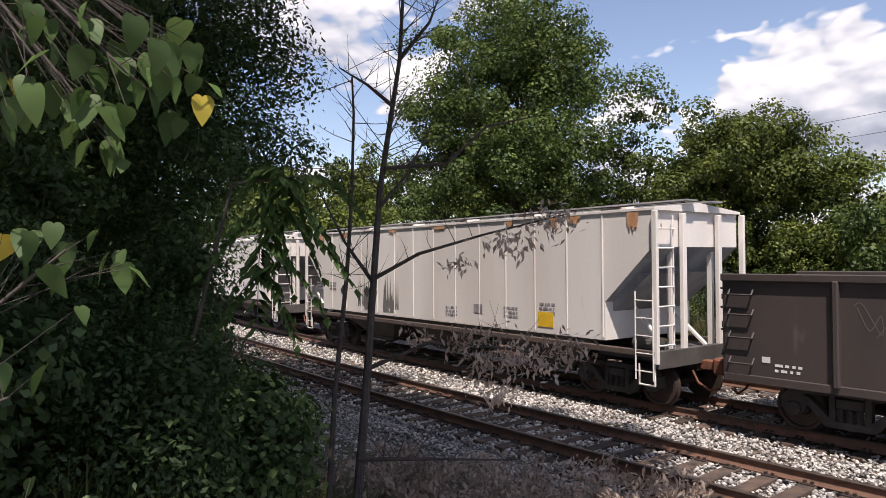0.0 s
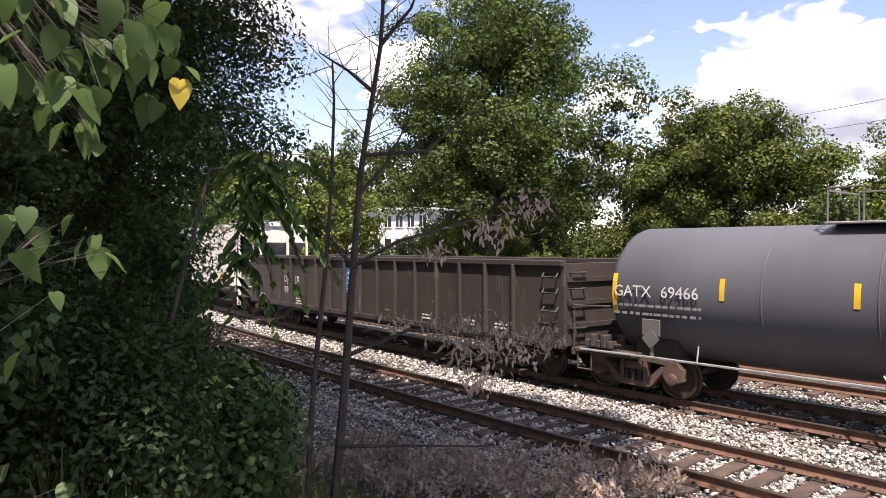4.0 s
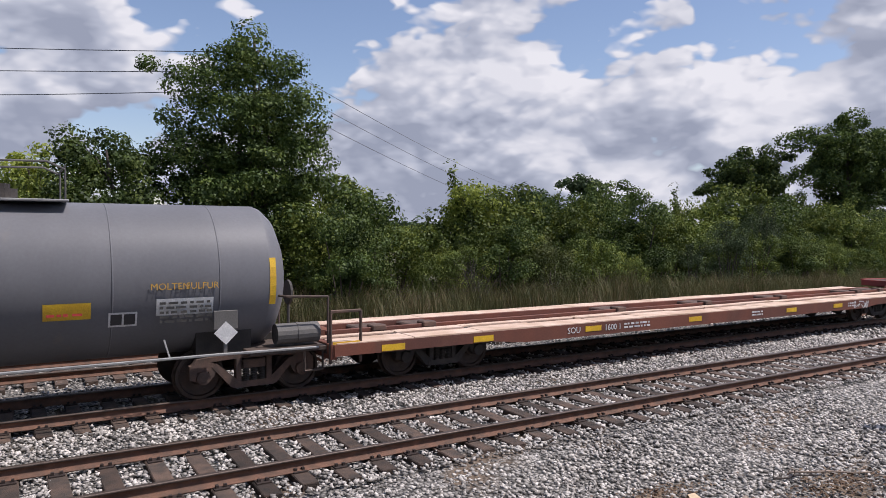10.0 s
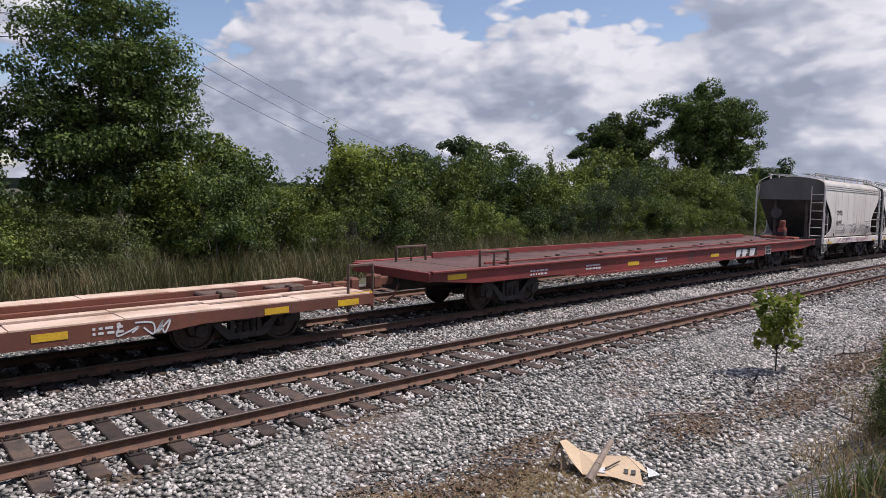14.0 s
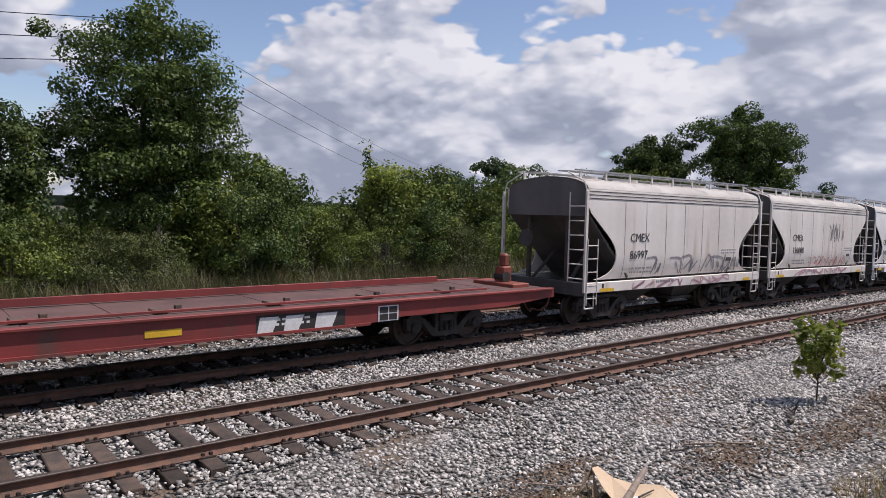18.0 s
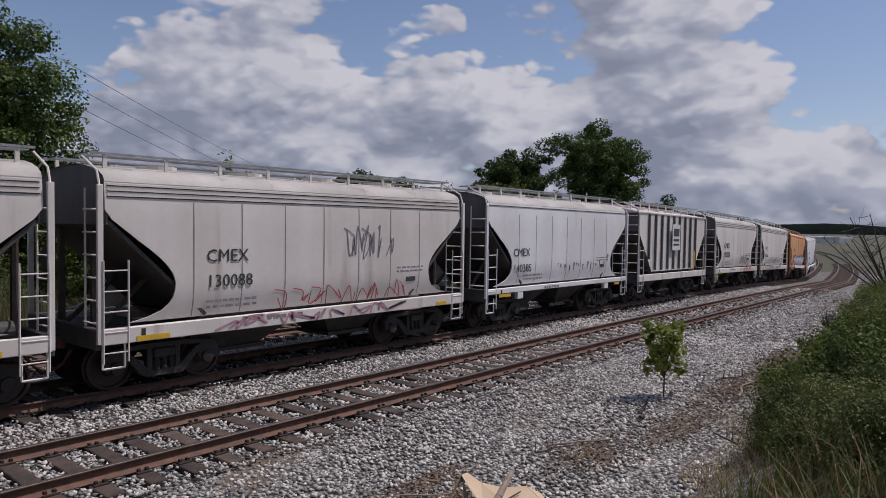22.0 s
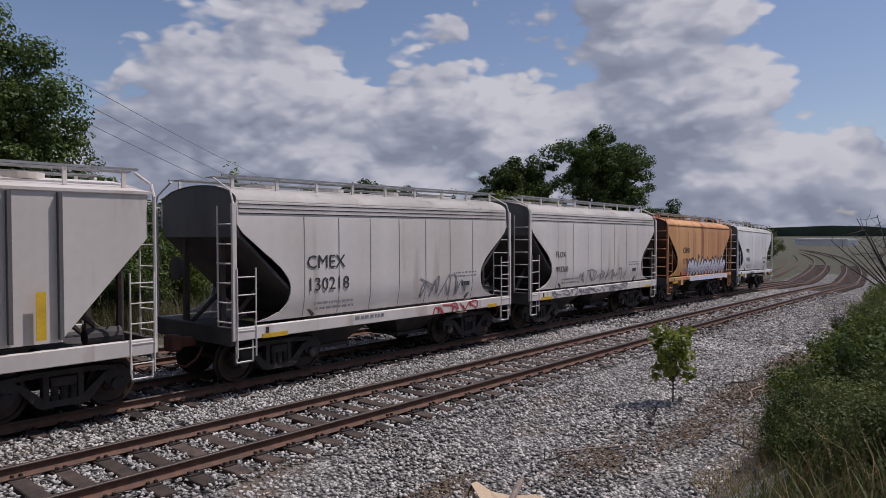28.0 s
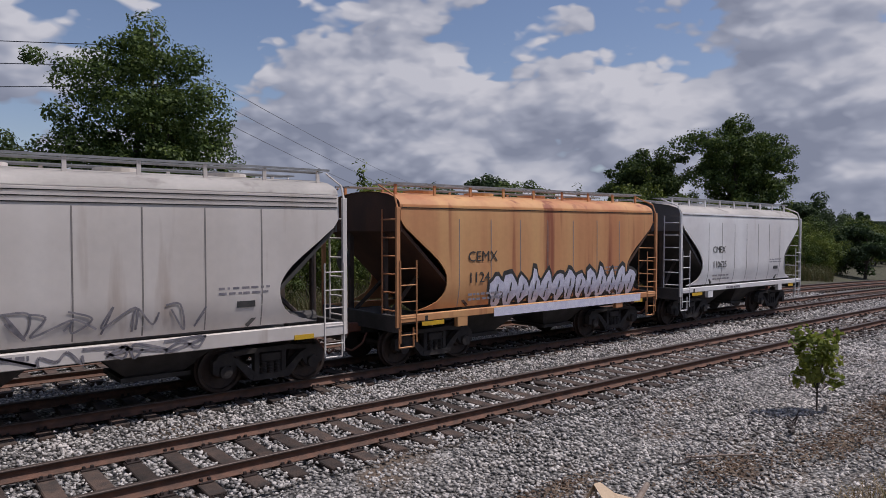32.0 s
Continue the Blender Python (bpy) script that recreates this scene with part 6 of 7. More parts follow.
# shrubs: a few kinds, repeated along the far side
def shrub(radii, label, leafmat, seed, k=34, per=230, size=0.10, narrow=0.4, shoots=0, name="shrub"):
    t = tagged(new(name), label, "shrub", group="shrubs behind the tracks")
    cen, rad = clumps((0, 0, radii[2] * 0.95), radii, k, 0.35, 0.75, seed, 0.45)
    cen[:, 2] = np.maximum(cen[:, 2], 0.3)
    bm = bmesh.new()
    rr = random.Random(seed)
    tips = []
    for _ in range(shoots):
        a = rr.uniform(0, 6.28)
        u = rr.uniform(0.1, 0.85)
        x, y, top = radii[0] * u * math.cos(a), radii[1] * u * math.sin(a), radii[2] * rr.uniform(1.6, 2.0)
        lean = rr.uniform(-0.3, 0.3)
        rod(bm, (x * 0.5, y * 0.5, radii[2] * 0.6), (x + lean, y, top), 0.016, 5, 0.004)
        for q in range(9):
            f = q / 8
            tips.append((x * (0.7 + 0.3 * f) + lean * f, y * (0.7 + 0.3 * f), radii[2] * 1.1 + (top - radii[2] * 1.1) * f))
    for c in rr.sample(list(range(k)), 9):
        c = Vector(cen[c])
        a = Vector((c.x * 0.2, c.y * 0.2, -0.15))
        rod(bm, a, a.lerp(c, 0.6) + Vector((0, 0, 0.2)), 0.045, 5, 0.025)
        rod(bm, a.lerp(c, 0.6) + Vector((0, 0, 0.2)), c, 0.025, 5, 0.008)
    part("stem", bm, M_BARK, t)
    if tips:
        n = len(tips)
        ob = new("shoot_leaves", crown_mesh("shoot_leaves", np.array(tips), np.random.default_rng(seed).uniform(0.10, 0.26, n), 26, size * 1.05, leafmat, seed + 19, 1.2, min(narrow, 0.3)))
        ob.parent = t
    ob = new("foliage", crown_mesh("foliage", cen, rad, per, size, leafmat, seed + 9, 0.7, narrow))
    ob.parent = t
    return t


kinds = [
    shrub((1.9, 1.5, 1.9), "dense green shrub on the bank behind the tracks", L_BUSH, 11, shoots=3),
    shrub((1.6, 1.4, 2.1), "dense dark green shrub on the bank behind the tracks", L_TREE, 12, per=260, size=0.09),
    shrub((2.1, 1.6, 1.7), "leafy light green shrub on the bank behind the tracks", L_BUSH, 13, per=260, size=0.085, shoots=5),
    shrub((1.5, 1.3, 1.6), "low dark green shrub on the bank behind the tracks", L_TREE, 14, per=220, size=0.11, shoots=2),
    shrub((1.2, 1.1, 2.0), "upright grey-green shrub with narrow leaves on the bank", L_GREY, 15, 30, 250, 0.10, 0.2, 9),
    shrub((1.8, 1.5, 1.4), "olive green thicket on the bank behind the tracks", L_OLIVE, 16, 34, 250, 0.08, 0.3, 7),
]
rr = random.Random(4)
spots = []
for x in np.arange(-34, 66, 2.15):
    for row in range(3):
        spots.append((x + rr.uniform(-0.9, 0.9), 14.0 + row * 1.9 + curve_y(x) + rr.uniform(-0.6, 0.6), rr.uniform(0.55, 1.12) * (0.86 + 0.24 * row)))
for x in np.arange(68, 130, 4.5):
    spots.append((x, 16.5 + curve_y(x) * 0.8 + rr.uniform(-1, 1), rr.uniform(1.0, 1.5)))
for i, (x, y, s) in enumerate(spots):
    src = kinds[rr.choice((0, 0, 1, 1, 2, 2, 3, 4, 5))]
    if i < 6:
        src = kinds[i]
        src.matrix_basis = pose(x, y, ground_drop(x, y), 0, 0, rr.uniform(0, 360))
        o = src
    else:
        o = copy_thing(src, pose(x, y, ground_drop(x, y), 0, 0, rr.uniform(0, 360)))
    s *= 1.04
    o.scale = (s, s, s * rr.uniform(0.92, 1.2))

tree("tree", (-25.6, 16.6, 0), 17, (0, 0, 9.8), (6.5, 5.2, 8.8), "tall leafy tree with dense mid-green crown behind the train", L_TREE, 360, 330, 0.15, 0.8, 1.6, 0.4, 21, shell=0.25, lobes=130)
tree("tree", (-14.2, 17.5, 0), 8.8, (0, 0, 5.2), (3.3, 3.0, 4.6), "vine-covered tree with lumpy bright green crown", L_BUSH, 260, 330, 0.125, 0.6, 1.1, 0.3, 22, shell=0.4, lobes=42)
tree("tree", (-10.2, 18.5, 0), 7.0, (0, 0, 3.8), (2.7, 2.4, 3.6), "rounded green tree beside the vine-covered one", L_BUSH, 150, 300, 0.115, 0.5, 1.0, 0.22, 23, shell=0.4, lobes=30)
tree("tree", (-19.0, 19.0, 0), 10, (0, 0, 6.2), (3.4, 3.0, 5.2), "slender grey-green tree with thin crown", L_TREE, 70, 130, 0.16, 0.5, 1.0, 0.22, 24)
for k, (x, y, h) in enumerate(((-5.8, 20.5, 7.1), (-4.0, 20.3, 7.2), (-7.6, 20.8, 6.4), (-2.6, 20.0, 6.3), (-9.4, 22.0, 6.2), (-1.2, 20.6, 6.0), (-6.8, 21.6, 6.0), (-3.2, 21.3, 6.4))):
    tree("tree", (x, y, 0), h, (0, 0, h * 0.55), (1.0, 1.0, h * 0.45), "slim young tree with feathery top", L_TREE, 34, 120, 0.13, 0.3, 0.6, 0.1, 30 + k)
tree("tree", (0.6, 19.5, 0), 6.6, (0, 0, 4.0), (1.1, 1.1, 2.8), "slim light green tree between darker ones", L_YOUNG, 34, 110, 0.13, 0.3, 0.6, 0.1, 39)
tree("tree", (7.4, 18.5, 0), 10, (0.1, 0, 6.1), (3.3, 3.0, 4.6), "broad elm-like tree with layered green crown behind the hedge", L_TREE, 250, 280, 0.115, 0.5, 1.05, 0.26, 141, shell=0.3, lobes=70)
tree("tree", (2.9, 18.0, 0), 7, (0, 0, 4.2), (2.1, 1.9, 3.2), "smaller upright green tree beside the broad one", L_TREE, 70, 240, 0.115, 0.4, 0.85, 0.16, 42)
tree("tree", (12.6, 21, 0), 5.6, (0, 0, 3.8), (2.3, 2.0, 2.2), "rounded light green tree above the hedge", L_BUSH, 50, 150, 0.14, 0.4, 0.8, 0.14, 43)
tree("tree", (17.2, 16.8, 0), 5.2, (0, 0, 3.7), (1.2, 1.1, 1.7), "small yellow-green sapling in the hedge", L_YOUNG, 44, 130, 0.11, 0.35, 0.6, 0.08, 44, shell=0.15)
tree("tree", (30.6, 22.5, 0), 6.4, (0, 0, 4.0), (3.0, 2.4, 2.5), "dark rounded tree behind the hedge", L_TREE, 60, 150, 0.16, 0.4, 0.9, 0.16, 45)
tree("tree", (22.5, 19.5, 0), 5.0, (0, 0, 3.2), (2.4, 2.0, 2.0), "leafy tree standing behind the hedge", L_TREE, 45, 150, 0.15, 0.4, 0.8, 0.14, 54)
tree("tree", (38.5, 38.0, 0), 6.3, (0, 0, 4.2), (3.8, 3.2, 2.4), "distant rounded tree of dark green", L_DARK, 45, 140, 0.25, 0.5, 1.1, 0.16, 46)
tree("tree", (56.0, 50.0, 0), 9.5, (0, 0, 6.8), (3.2, 3.0, 3.0), "distant broad tree top above the cars", L_DARK, 36, 140, 0.3, 0.6, 1.2, 0.2, 47)
tree("tree", (104.5, 47.7, 0), 22, (0, 0, 11.2), (8.8, 8.4, 10.3), "big dark green poplar-like tree in the distance", L_TREE, 210, 260, 0.34, 1.2, 2.4, 0.5, 48, shell=0.35, lobes=75)
tree("tree", (98.3, 58.6, 0), 15.5, (0, 0, 8.8), (7.9, 7.4, 7.0), "dark green tree beside the big distant one", L_TREE, 130, 190, 0.42, 1.0, 2.2, 0.4, 49)
tree("tree", (110.5, 40.0, 0), 7.5, (0, 0, 4.8), (6.0, 4.0, 3.8), "low dark trees at the foot of the big one", L_DARK, 55, 160, 0.4, 0.8, 1.8, 0.3, 50)
tree("tree", (85.0, 22.5, 0), 4.9, (0, 0, 3.1), (2.6, 2.2, 1.9), "small round tree beside the track in the distance", L_TREE, 36, 130, 0.25, 0.5, 0.9, 0.15, 51)
tree("tree", (66.0, 15.0, 0), 4.3, (0, 0, 2.4), (3.0, 2.6, 2.1), "dark bushy tree beside the far track", L_DARK, 55, 160, 0.22, 0.5, 1.0, 0.15, 52)
tree("tree", (141.0, 44.0, 0), 6.0, (0, 0, 3.8), (3.4, 3.0, 2.4), "distant small tree of dark green", L_DARK, 28, 110, 0.35, 0.6, 1.2, 0.2, 53)
# wooded slope round the distant building
for k, (x, y, h, r) in enumerate(((-84, 31, 9, 5), (-112, 58, 15, 7), (-100, 40, 9, 6), (-78, 70, 14, 7), (-60, 60, 13, 6), (-125, 44, 14, 7), (-88, 84, 19, 9), (-108, 86, 20, 9), (-56, 26, 9, 4.5), (-70, 22, 8, 5), (-48, 40, 10, 5), (-90, 28, 9, 6))):
    tree("tree", (x, y, 0), h, (0, 0, h * 0.55), (r, r, h * 0.45), "leafy green tree on the slope in the distance", L_BUSH if k % 3 else L_TREE, 60, 130, 0.34, 0.9, 2.0, 0.3, 120 + k)

for k, (x, y, h, r) in enumerate(((-122, 68, 26, 11), (-128, 48, 25, 12), (-106, 40, 20, 10), (-136, 86, 28, 12), (-118, 100, 24, 12), (-100, 104, 21, 11))):
    tree("tree", (x, y, 0), h, (0, 0, h * 0.5), (r, r * 0.8, h * 0.5), "tall leafy tree on the wooded hill in the distance", L_TREE if k % 2 else L_BUSH, 130, 150, 0.62, 2.0, 3.6, 0.4, 160 + k, shell=0.4, lobes=60)

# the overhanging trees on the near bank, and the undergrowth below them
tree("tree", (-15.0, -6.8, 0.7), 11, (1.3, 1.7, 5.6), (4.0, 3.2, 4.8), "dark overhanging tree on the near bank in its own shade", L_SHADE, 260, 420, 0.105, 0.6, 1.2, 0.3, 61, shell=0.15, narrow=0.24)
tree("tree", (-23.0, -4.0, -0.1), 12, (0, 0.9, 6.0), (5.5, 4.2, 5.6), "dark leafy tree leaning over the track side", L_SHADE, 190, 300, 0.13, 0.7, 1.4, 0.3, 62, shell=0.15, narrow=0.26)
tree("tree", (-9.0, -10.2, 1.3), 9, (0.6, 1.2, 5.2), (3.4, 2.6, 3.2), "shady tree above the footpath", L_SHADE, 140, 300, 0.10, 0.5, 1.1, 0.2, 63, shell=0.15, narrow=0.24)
# Five unseen trees, added to keep sun and sky light off the ground here.
tree("tree", (-4.0, -13.0, 1.3), 9.5, (-0.9, 2.6, 7.3), (3.9, 2.8, 1.8), "added tree out of view that shades the undergrowth", L_SHADE, 230, 190, 0.13, 0.6, 1.1, 0.22, 64, shell=0.1)
tree("tree", (-10.8, -10.6, 1.3), 10.5, (5.2, 5.9, 8.3), (5.4, 3.8, 2.0), "added tree with its crown out of view, shading the gravel", L_SHADE, 380, 200, 0.17, 0.6, 1.1, 0.25, 65, shell=0.1)
tree("tree", (-17.5, -8.0, 0.6), 12, (5.2, 3.6, 9.9), (5.0, 3.6, 2.0), "added tree with its crown out of view, shading the track side", L_SHADE, 230, 190, 0.15, 0.7, 1.2, 0.28, 66, shell=0.1)
tree("tree", (-11.5, -14.5, 1.3), 10, (0, 0, 5.0), (4.6, 3.4, 4.6), "added unseen tree that blocks sky light behind the near bank", L_SHADE, 150, 150, 0.18, 0.8, 1.4, 0.26, 67, shell=0.15)
tree("tree", (-19.5, -12.5, 1.3), 11, (0, 0, 5.4), (5.0, 3.8, 5.0), "added unseen tree that blocks sky light further along the bank", L_SHADE, 150, 150, 0.18, 0.8, 1.4, 0.26, 68, shell=0.15)
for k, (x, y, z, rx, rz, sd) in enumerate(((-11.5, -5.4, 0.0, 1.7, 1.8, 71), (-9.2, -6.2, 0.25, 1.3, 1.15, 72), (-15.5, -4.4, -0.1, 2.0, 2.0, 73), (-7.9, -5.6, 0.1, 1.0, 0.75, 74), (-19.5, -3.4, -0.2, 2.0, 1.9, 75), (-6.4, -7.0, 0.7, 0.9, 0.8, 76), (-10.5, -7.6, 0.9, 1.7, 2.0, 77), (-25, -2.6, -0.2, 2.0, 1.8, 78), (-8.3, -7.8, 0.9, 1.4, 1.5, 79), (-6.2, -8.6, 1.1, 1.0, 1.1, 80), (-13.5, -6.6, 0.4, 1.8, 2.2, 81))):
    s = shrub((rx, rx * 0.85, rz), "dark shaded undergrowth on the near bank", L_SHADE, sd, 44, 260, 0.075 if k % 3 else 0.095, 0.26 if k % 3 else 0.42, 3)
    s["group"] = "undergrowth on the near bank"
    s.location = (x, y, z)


def branch_pts(bm, pts, r0, r1):
    n = len(pts) - 1
    for k in range(n):
        rod(bm, pts[k], pts[k + 1], r0 + (r1 - r0) * k / n, 7, r0 + (r1 - r0) * (k + 1) / n)


def twigs(bm, pts, n, length, r, seed, up=0.5):
    rr = random.Random(seed)
    for _ in range(n):
        k = rr.randint(0, len(pts) - 2)
        a = Vector(pts[k]).lerp(Vector(pts[k + 1]), rr.random())
        d = Vector((rr.uniform(-1, 1), rr.uniform(-1, 1), rr.uniform(-0.3, 1) * up * 2)).normalized() * length * rr.uniform(0.4, 1)
        m = a + d * 0.5 + Vector((0, 0, rr.uniform(0, 0.1)))
        rod(bm, a, m, r, 5, r * 0.7)
        rod(bm, m, a + d + Vector((0, 0, 0.1)), r * 0.7, 4, r * 0.25)
        if rr.random() < 0.6:
            rod(bm, m, m + Vector((rr.uniform(-1, 1), rr.uniform(-1, 1), rr.uniform(0, 1))) * length * 0.35, r * 0.5, 4, r * 0.2)


def dead_sapling():
    t = tagged(new("dead_sapling"), "leafless dark sapling with withered brown leaves on its branches", "sapling")
    bm = bmesh.new()
    main = [(-7.42, -4.05, -0.25), (-7.61, -3.76, 1.27), (-7.69, -3.59, 2.64), (-7.61, -3.53, 3.9), (-7.42, -3.49, 4.77), (-7.2, -3.49, 5.53), (-6.98, -3.59, 6.24), (-6.8, -3.65, 6.9)]
    branch_pts(bm, main, 0.062, 0.014)
    twigs(bm, main[3:], 44, 0.95, 0.008, 3)
    part("stem", bm, M_TWIG, t)
    bm = bmesh.new()
    second = [(-7.76, -4.24, -0.25), (-7.99, -4.0, 1.24), (-8.05, -3.78, 2.71), (-7.98, -3.73, 3.85), (-7.82, -3.79, 4.95), (-7.76, -3.85, 5.4)]
    branch_pts(bm, second, 0.042, 0.012)
    twigs(bm, second[2:], 28, 0.8, 0.007, 4)
    part("stem", bm, M_TWIG, t)
    limbs = [
        [(-7.66, -3.62, 2.75), (-7.19, -3.22, 3.08), (-6.63, -2.55, 3.33), (-5.89, -1.85, 3.57)],
        [(-7.5, -3.5, 4.2), (-6.89, -2.98, 4.24), (-6.5, -2.64, 4.69), (-6.04, -2.2, 4.81)],
        [(-7.7, -3.58, 2.71), (-7.97, -3.84, 3.24), (-8.11, -4.18, 3.98)],
        [(-7.48, -3.95, 0.51), (-6.84, -3.33, 0.54), (-6.2, -2.59, 0.53)],
        [(-7.34, -3.48, 4.98), (-7.49, -3.79, 5.25), (-7.64, -4.12, 5.45)],
        [(-7.2, -3.5, 5.55), (-6.85, -3.27, 5.99), (-6.72, -3.24, 6.24)],
        [(-7.6, -3.54, 3.7), (-7.3, -3.31, 4.11), (-7.05, -3.13, 4.68)],
        [(-7.65, -3.7, 1.6), (-7.0, -3.2, 1.95), (-6.3, -2.6, 1.9), (-5.7, -2.1, 1.8)],
    ]
    for k, pts in enumerate(limbs):
        bm = bmesh.new()
        branch_pts(bm, pts, 0.03, 0.008)
        twigs(bm, pts, 14, 0.6, 0.0055, 20 + k)
        part("limb", bm, M_TWIG, t)
    rs = np.random.default_rng(8)
    spots = [((-6.26, -2.45, 3.18), 0.22, 60), ((-6.7, -2.92, 2.93), 0.13, 26), ((-5.9, -2.11, 3.5), 0.26, 60), ((-6.08, -2.4, 1.78), 0.34, 130), ((-6.59, -2.88, 2.01), 0.26, 60), ((-6.28, -2.7, 1.36), 0.24, 60), ((-5.74, -2.05, 1.88), 0.26, 70), ((-6.43, -2.74, 1.75), 0.3, 80), ((-6.99, -3.38, 2.02), 0.2, 26)]
    for c, r, n in spots:
        n = int(n * 1.7)
        p = np.array(c) + rs.normal(0, 1, (n, 3)) * np.array([r, r, r * 0.6]) * 0.72
        v, f = leaf_quads(p, 0.105, rs.normal(0, 1, (n, 3)), 2.2, 0.8, rs, 0.19)
        ob = new("withered_leaves", mesh_np("withered_leaves", v, f, L_DRY))
        ob.parent = t


dead_sapling()


def heart_leaf(material):
    """A broad heart-shaped leaf with a folded midrib, tip along +y."""
    half = [(0.0, 0.0), (0.10, -0.07), (0.27, -0.06), (0.40, 0.10), (0.42, 0.32), (0.33, 0.60), (0.18, 0.86), (0.0, 1.12)]
    bm = bmesh.new()
    mid_ = [bm.verts.new((0, max(y, 0) if i else 0, 0)) for i, (x, y) in enumerate(half)]
    for s in (-1, 1):
        side = [mid_[0]] + [bm.verts.new((s * x, y, 0.10 * x + 0.12 * math.sin(5 * y) * x - 0.10 * y * y)) for x, y in half[1:-1]] + [mid_[-1]]
        for i in range(len(half) - 1):
            q = [mid_[i], side[i], side[i + 1], mid_[i + 1]]
            q = list(dict.fromkeys(q))
            if len(q) > 2:
                bm.faces.new(q if s > 0 else q[::-1])
    for m_ in mid_[1:]:
        m_.co.z = -0.10 * m_.co.y ** 2
    me = bpy.data.meshes.new("leaf")
    bm.to_mesh(me)
    bm.free()
    me.materials.append(material)
    me.shade_smooth()
    return me


LEAF, LEAF_Y = heart_leaf(L_NEAR), heart_leaf(leaf_mat("yellowing_leaf", (0.45, 0.36, 0.05), (0.5, 0.4, 0.06), (0.55, 0.44, 0.08)))


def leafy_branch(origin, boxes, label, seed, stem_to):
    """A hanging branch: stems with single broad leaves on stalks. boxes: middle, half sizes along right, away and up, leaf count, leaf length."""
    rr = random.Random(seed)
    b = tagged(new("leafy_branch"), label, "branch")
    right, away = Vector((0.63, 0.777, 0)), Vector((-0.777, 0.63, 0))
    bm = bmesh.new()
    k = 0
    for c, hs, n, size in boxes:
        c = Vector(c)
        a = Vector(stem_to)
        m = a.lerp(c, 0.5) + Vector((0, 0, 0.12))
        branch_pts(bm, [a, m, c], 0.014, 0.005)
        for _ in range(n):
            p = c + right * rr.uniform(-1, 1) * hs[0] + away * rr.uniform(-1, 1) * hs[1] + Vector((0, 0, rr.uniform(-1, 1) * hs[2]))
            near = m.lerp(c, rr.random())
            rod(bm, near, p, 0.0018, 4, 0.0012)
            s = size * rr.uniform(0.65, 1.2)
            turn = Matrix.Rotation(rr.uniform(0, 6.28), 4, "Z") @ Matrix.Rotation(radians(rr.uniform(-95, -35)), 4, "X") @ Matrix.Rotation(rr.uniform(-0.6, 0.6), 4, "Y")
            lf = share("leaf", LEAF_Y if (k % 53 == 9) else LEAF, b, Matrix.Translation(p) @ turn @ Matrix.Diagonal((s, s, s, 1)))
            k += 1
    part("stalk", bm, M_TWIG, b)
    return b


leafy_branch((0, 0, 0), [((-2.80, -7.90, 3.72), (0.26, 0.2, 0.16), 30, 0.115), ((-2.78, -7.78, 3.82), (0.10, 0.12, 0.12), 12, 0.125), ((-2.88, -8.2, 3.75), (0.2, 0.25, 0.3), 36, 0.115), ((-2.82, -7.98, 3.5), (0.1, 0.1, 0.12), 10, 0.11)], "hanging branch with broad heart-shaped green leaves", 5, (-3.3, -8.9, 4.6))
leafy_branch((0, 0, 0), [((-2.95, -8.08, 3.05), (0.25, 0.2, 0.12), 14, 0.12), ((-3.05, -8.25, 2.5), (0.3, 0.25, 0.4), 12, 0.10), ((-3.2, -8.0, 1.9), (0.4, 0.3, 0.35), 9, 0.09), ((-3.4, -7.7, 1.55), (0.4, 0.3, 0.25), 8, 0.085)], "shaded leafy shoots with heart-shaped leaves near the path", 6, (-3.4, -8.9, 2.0))


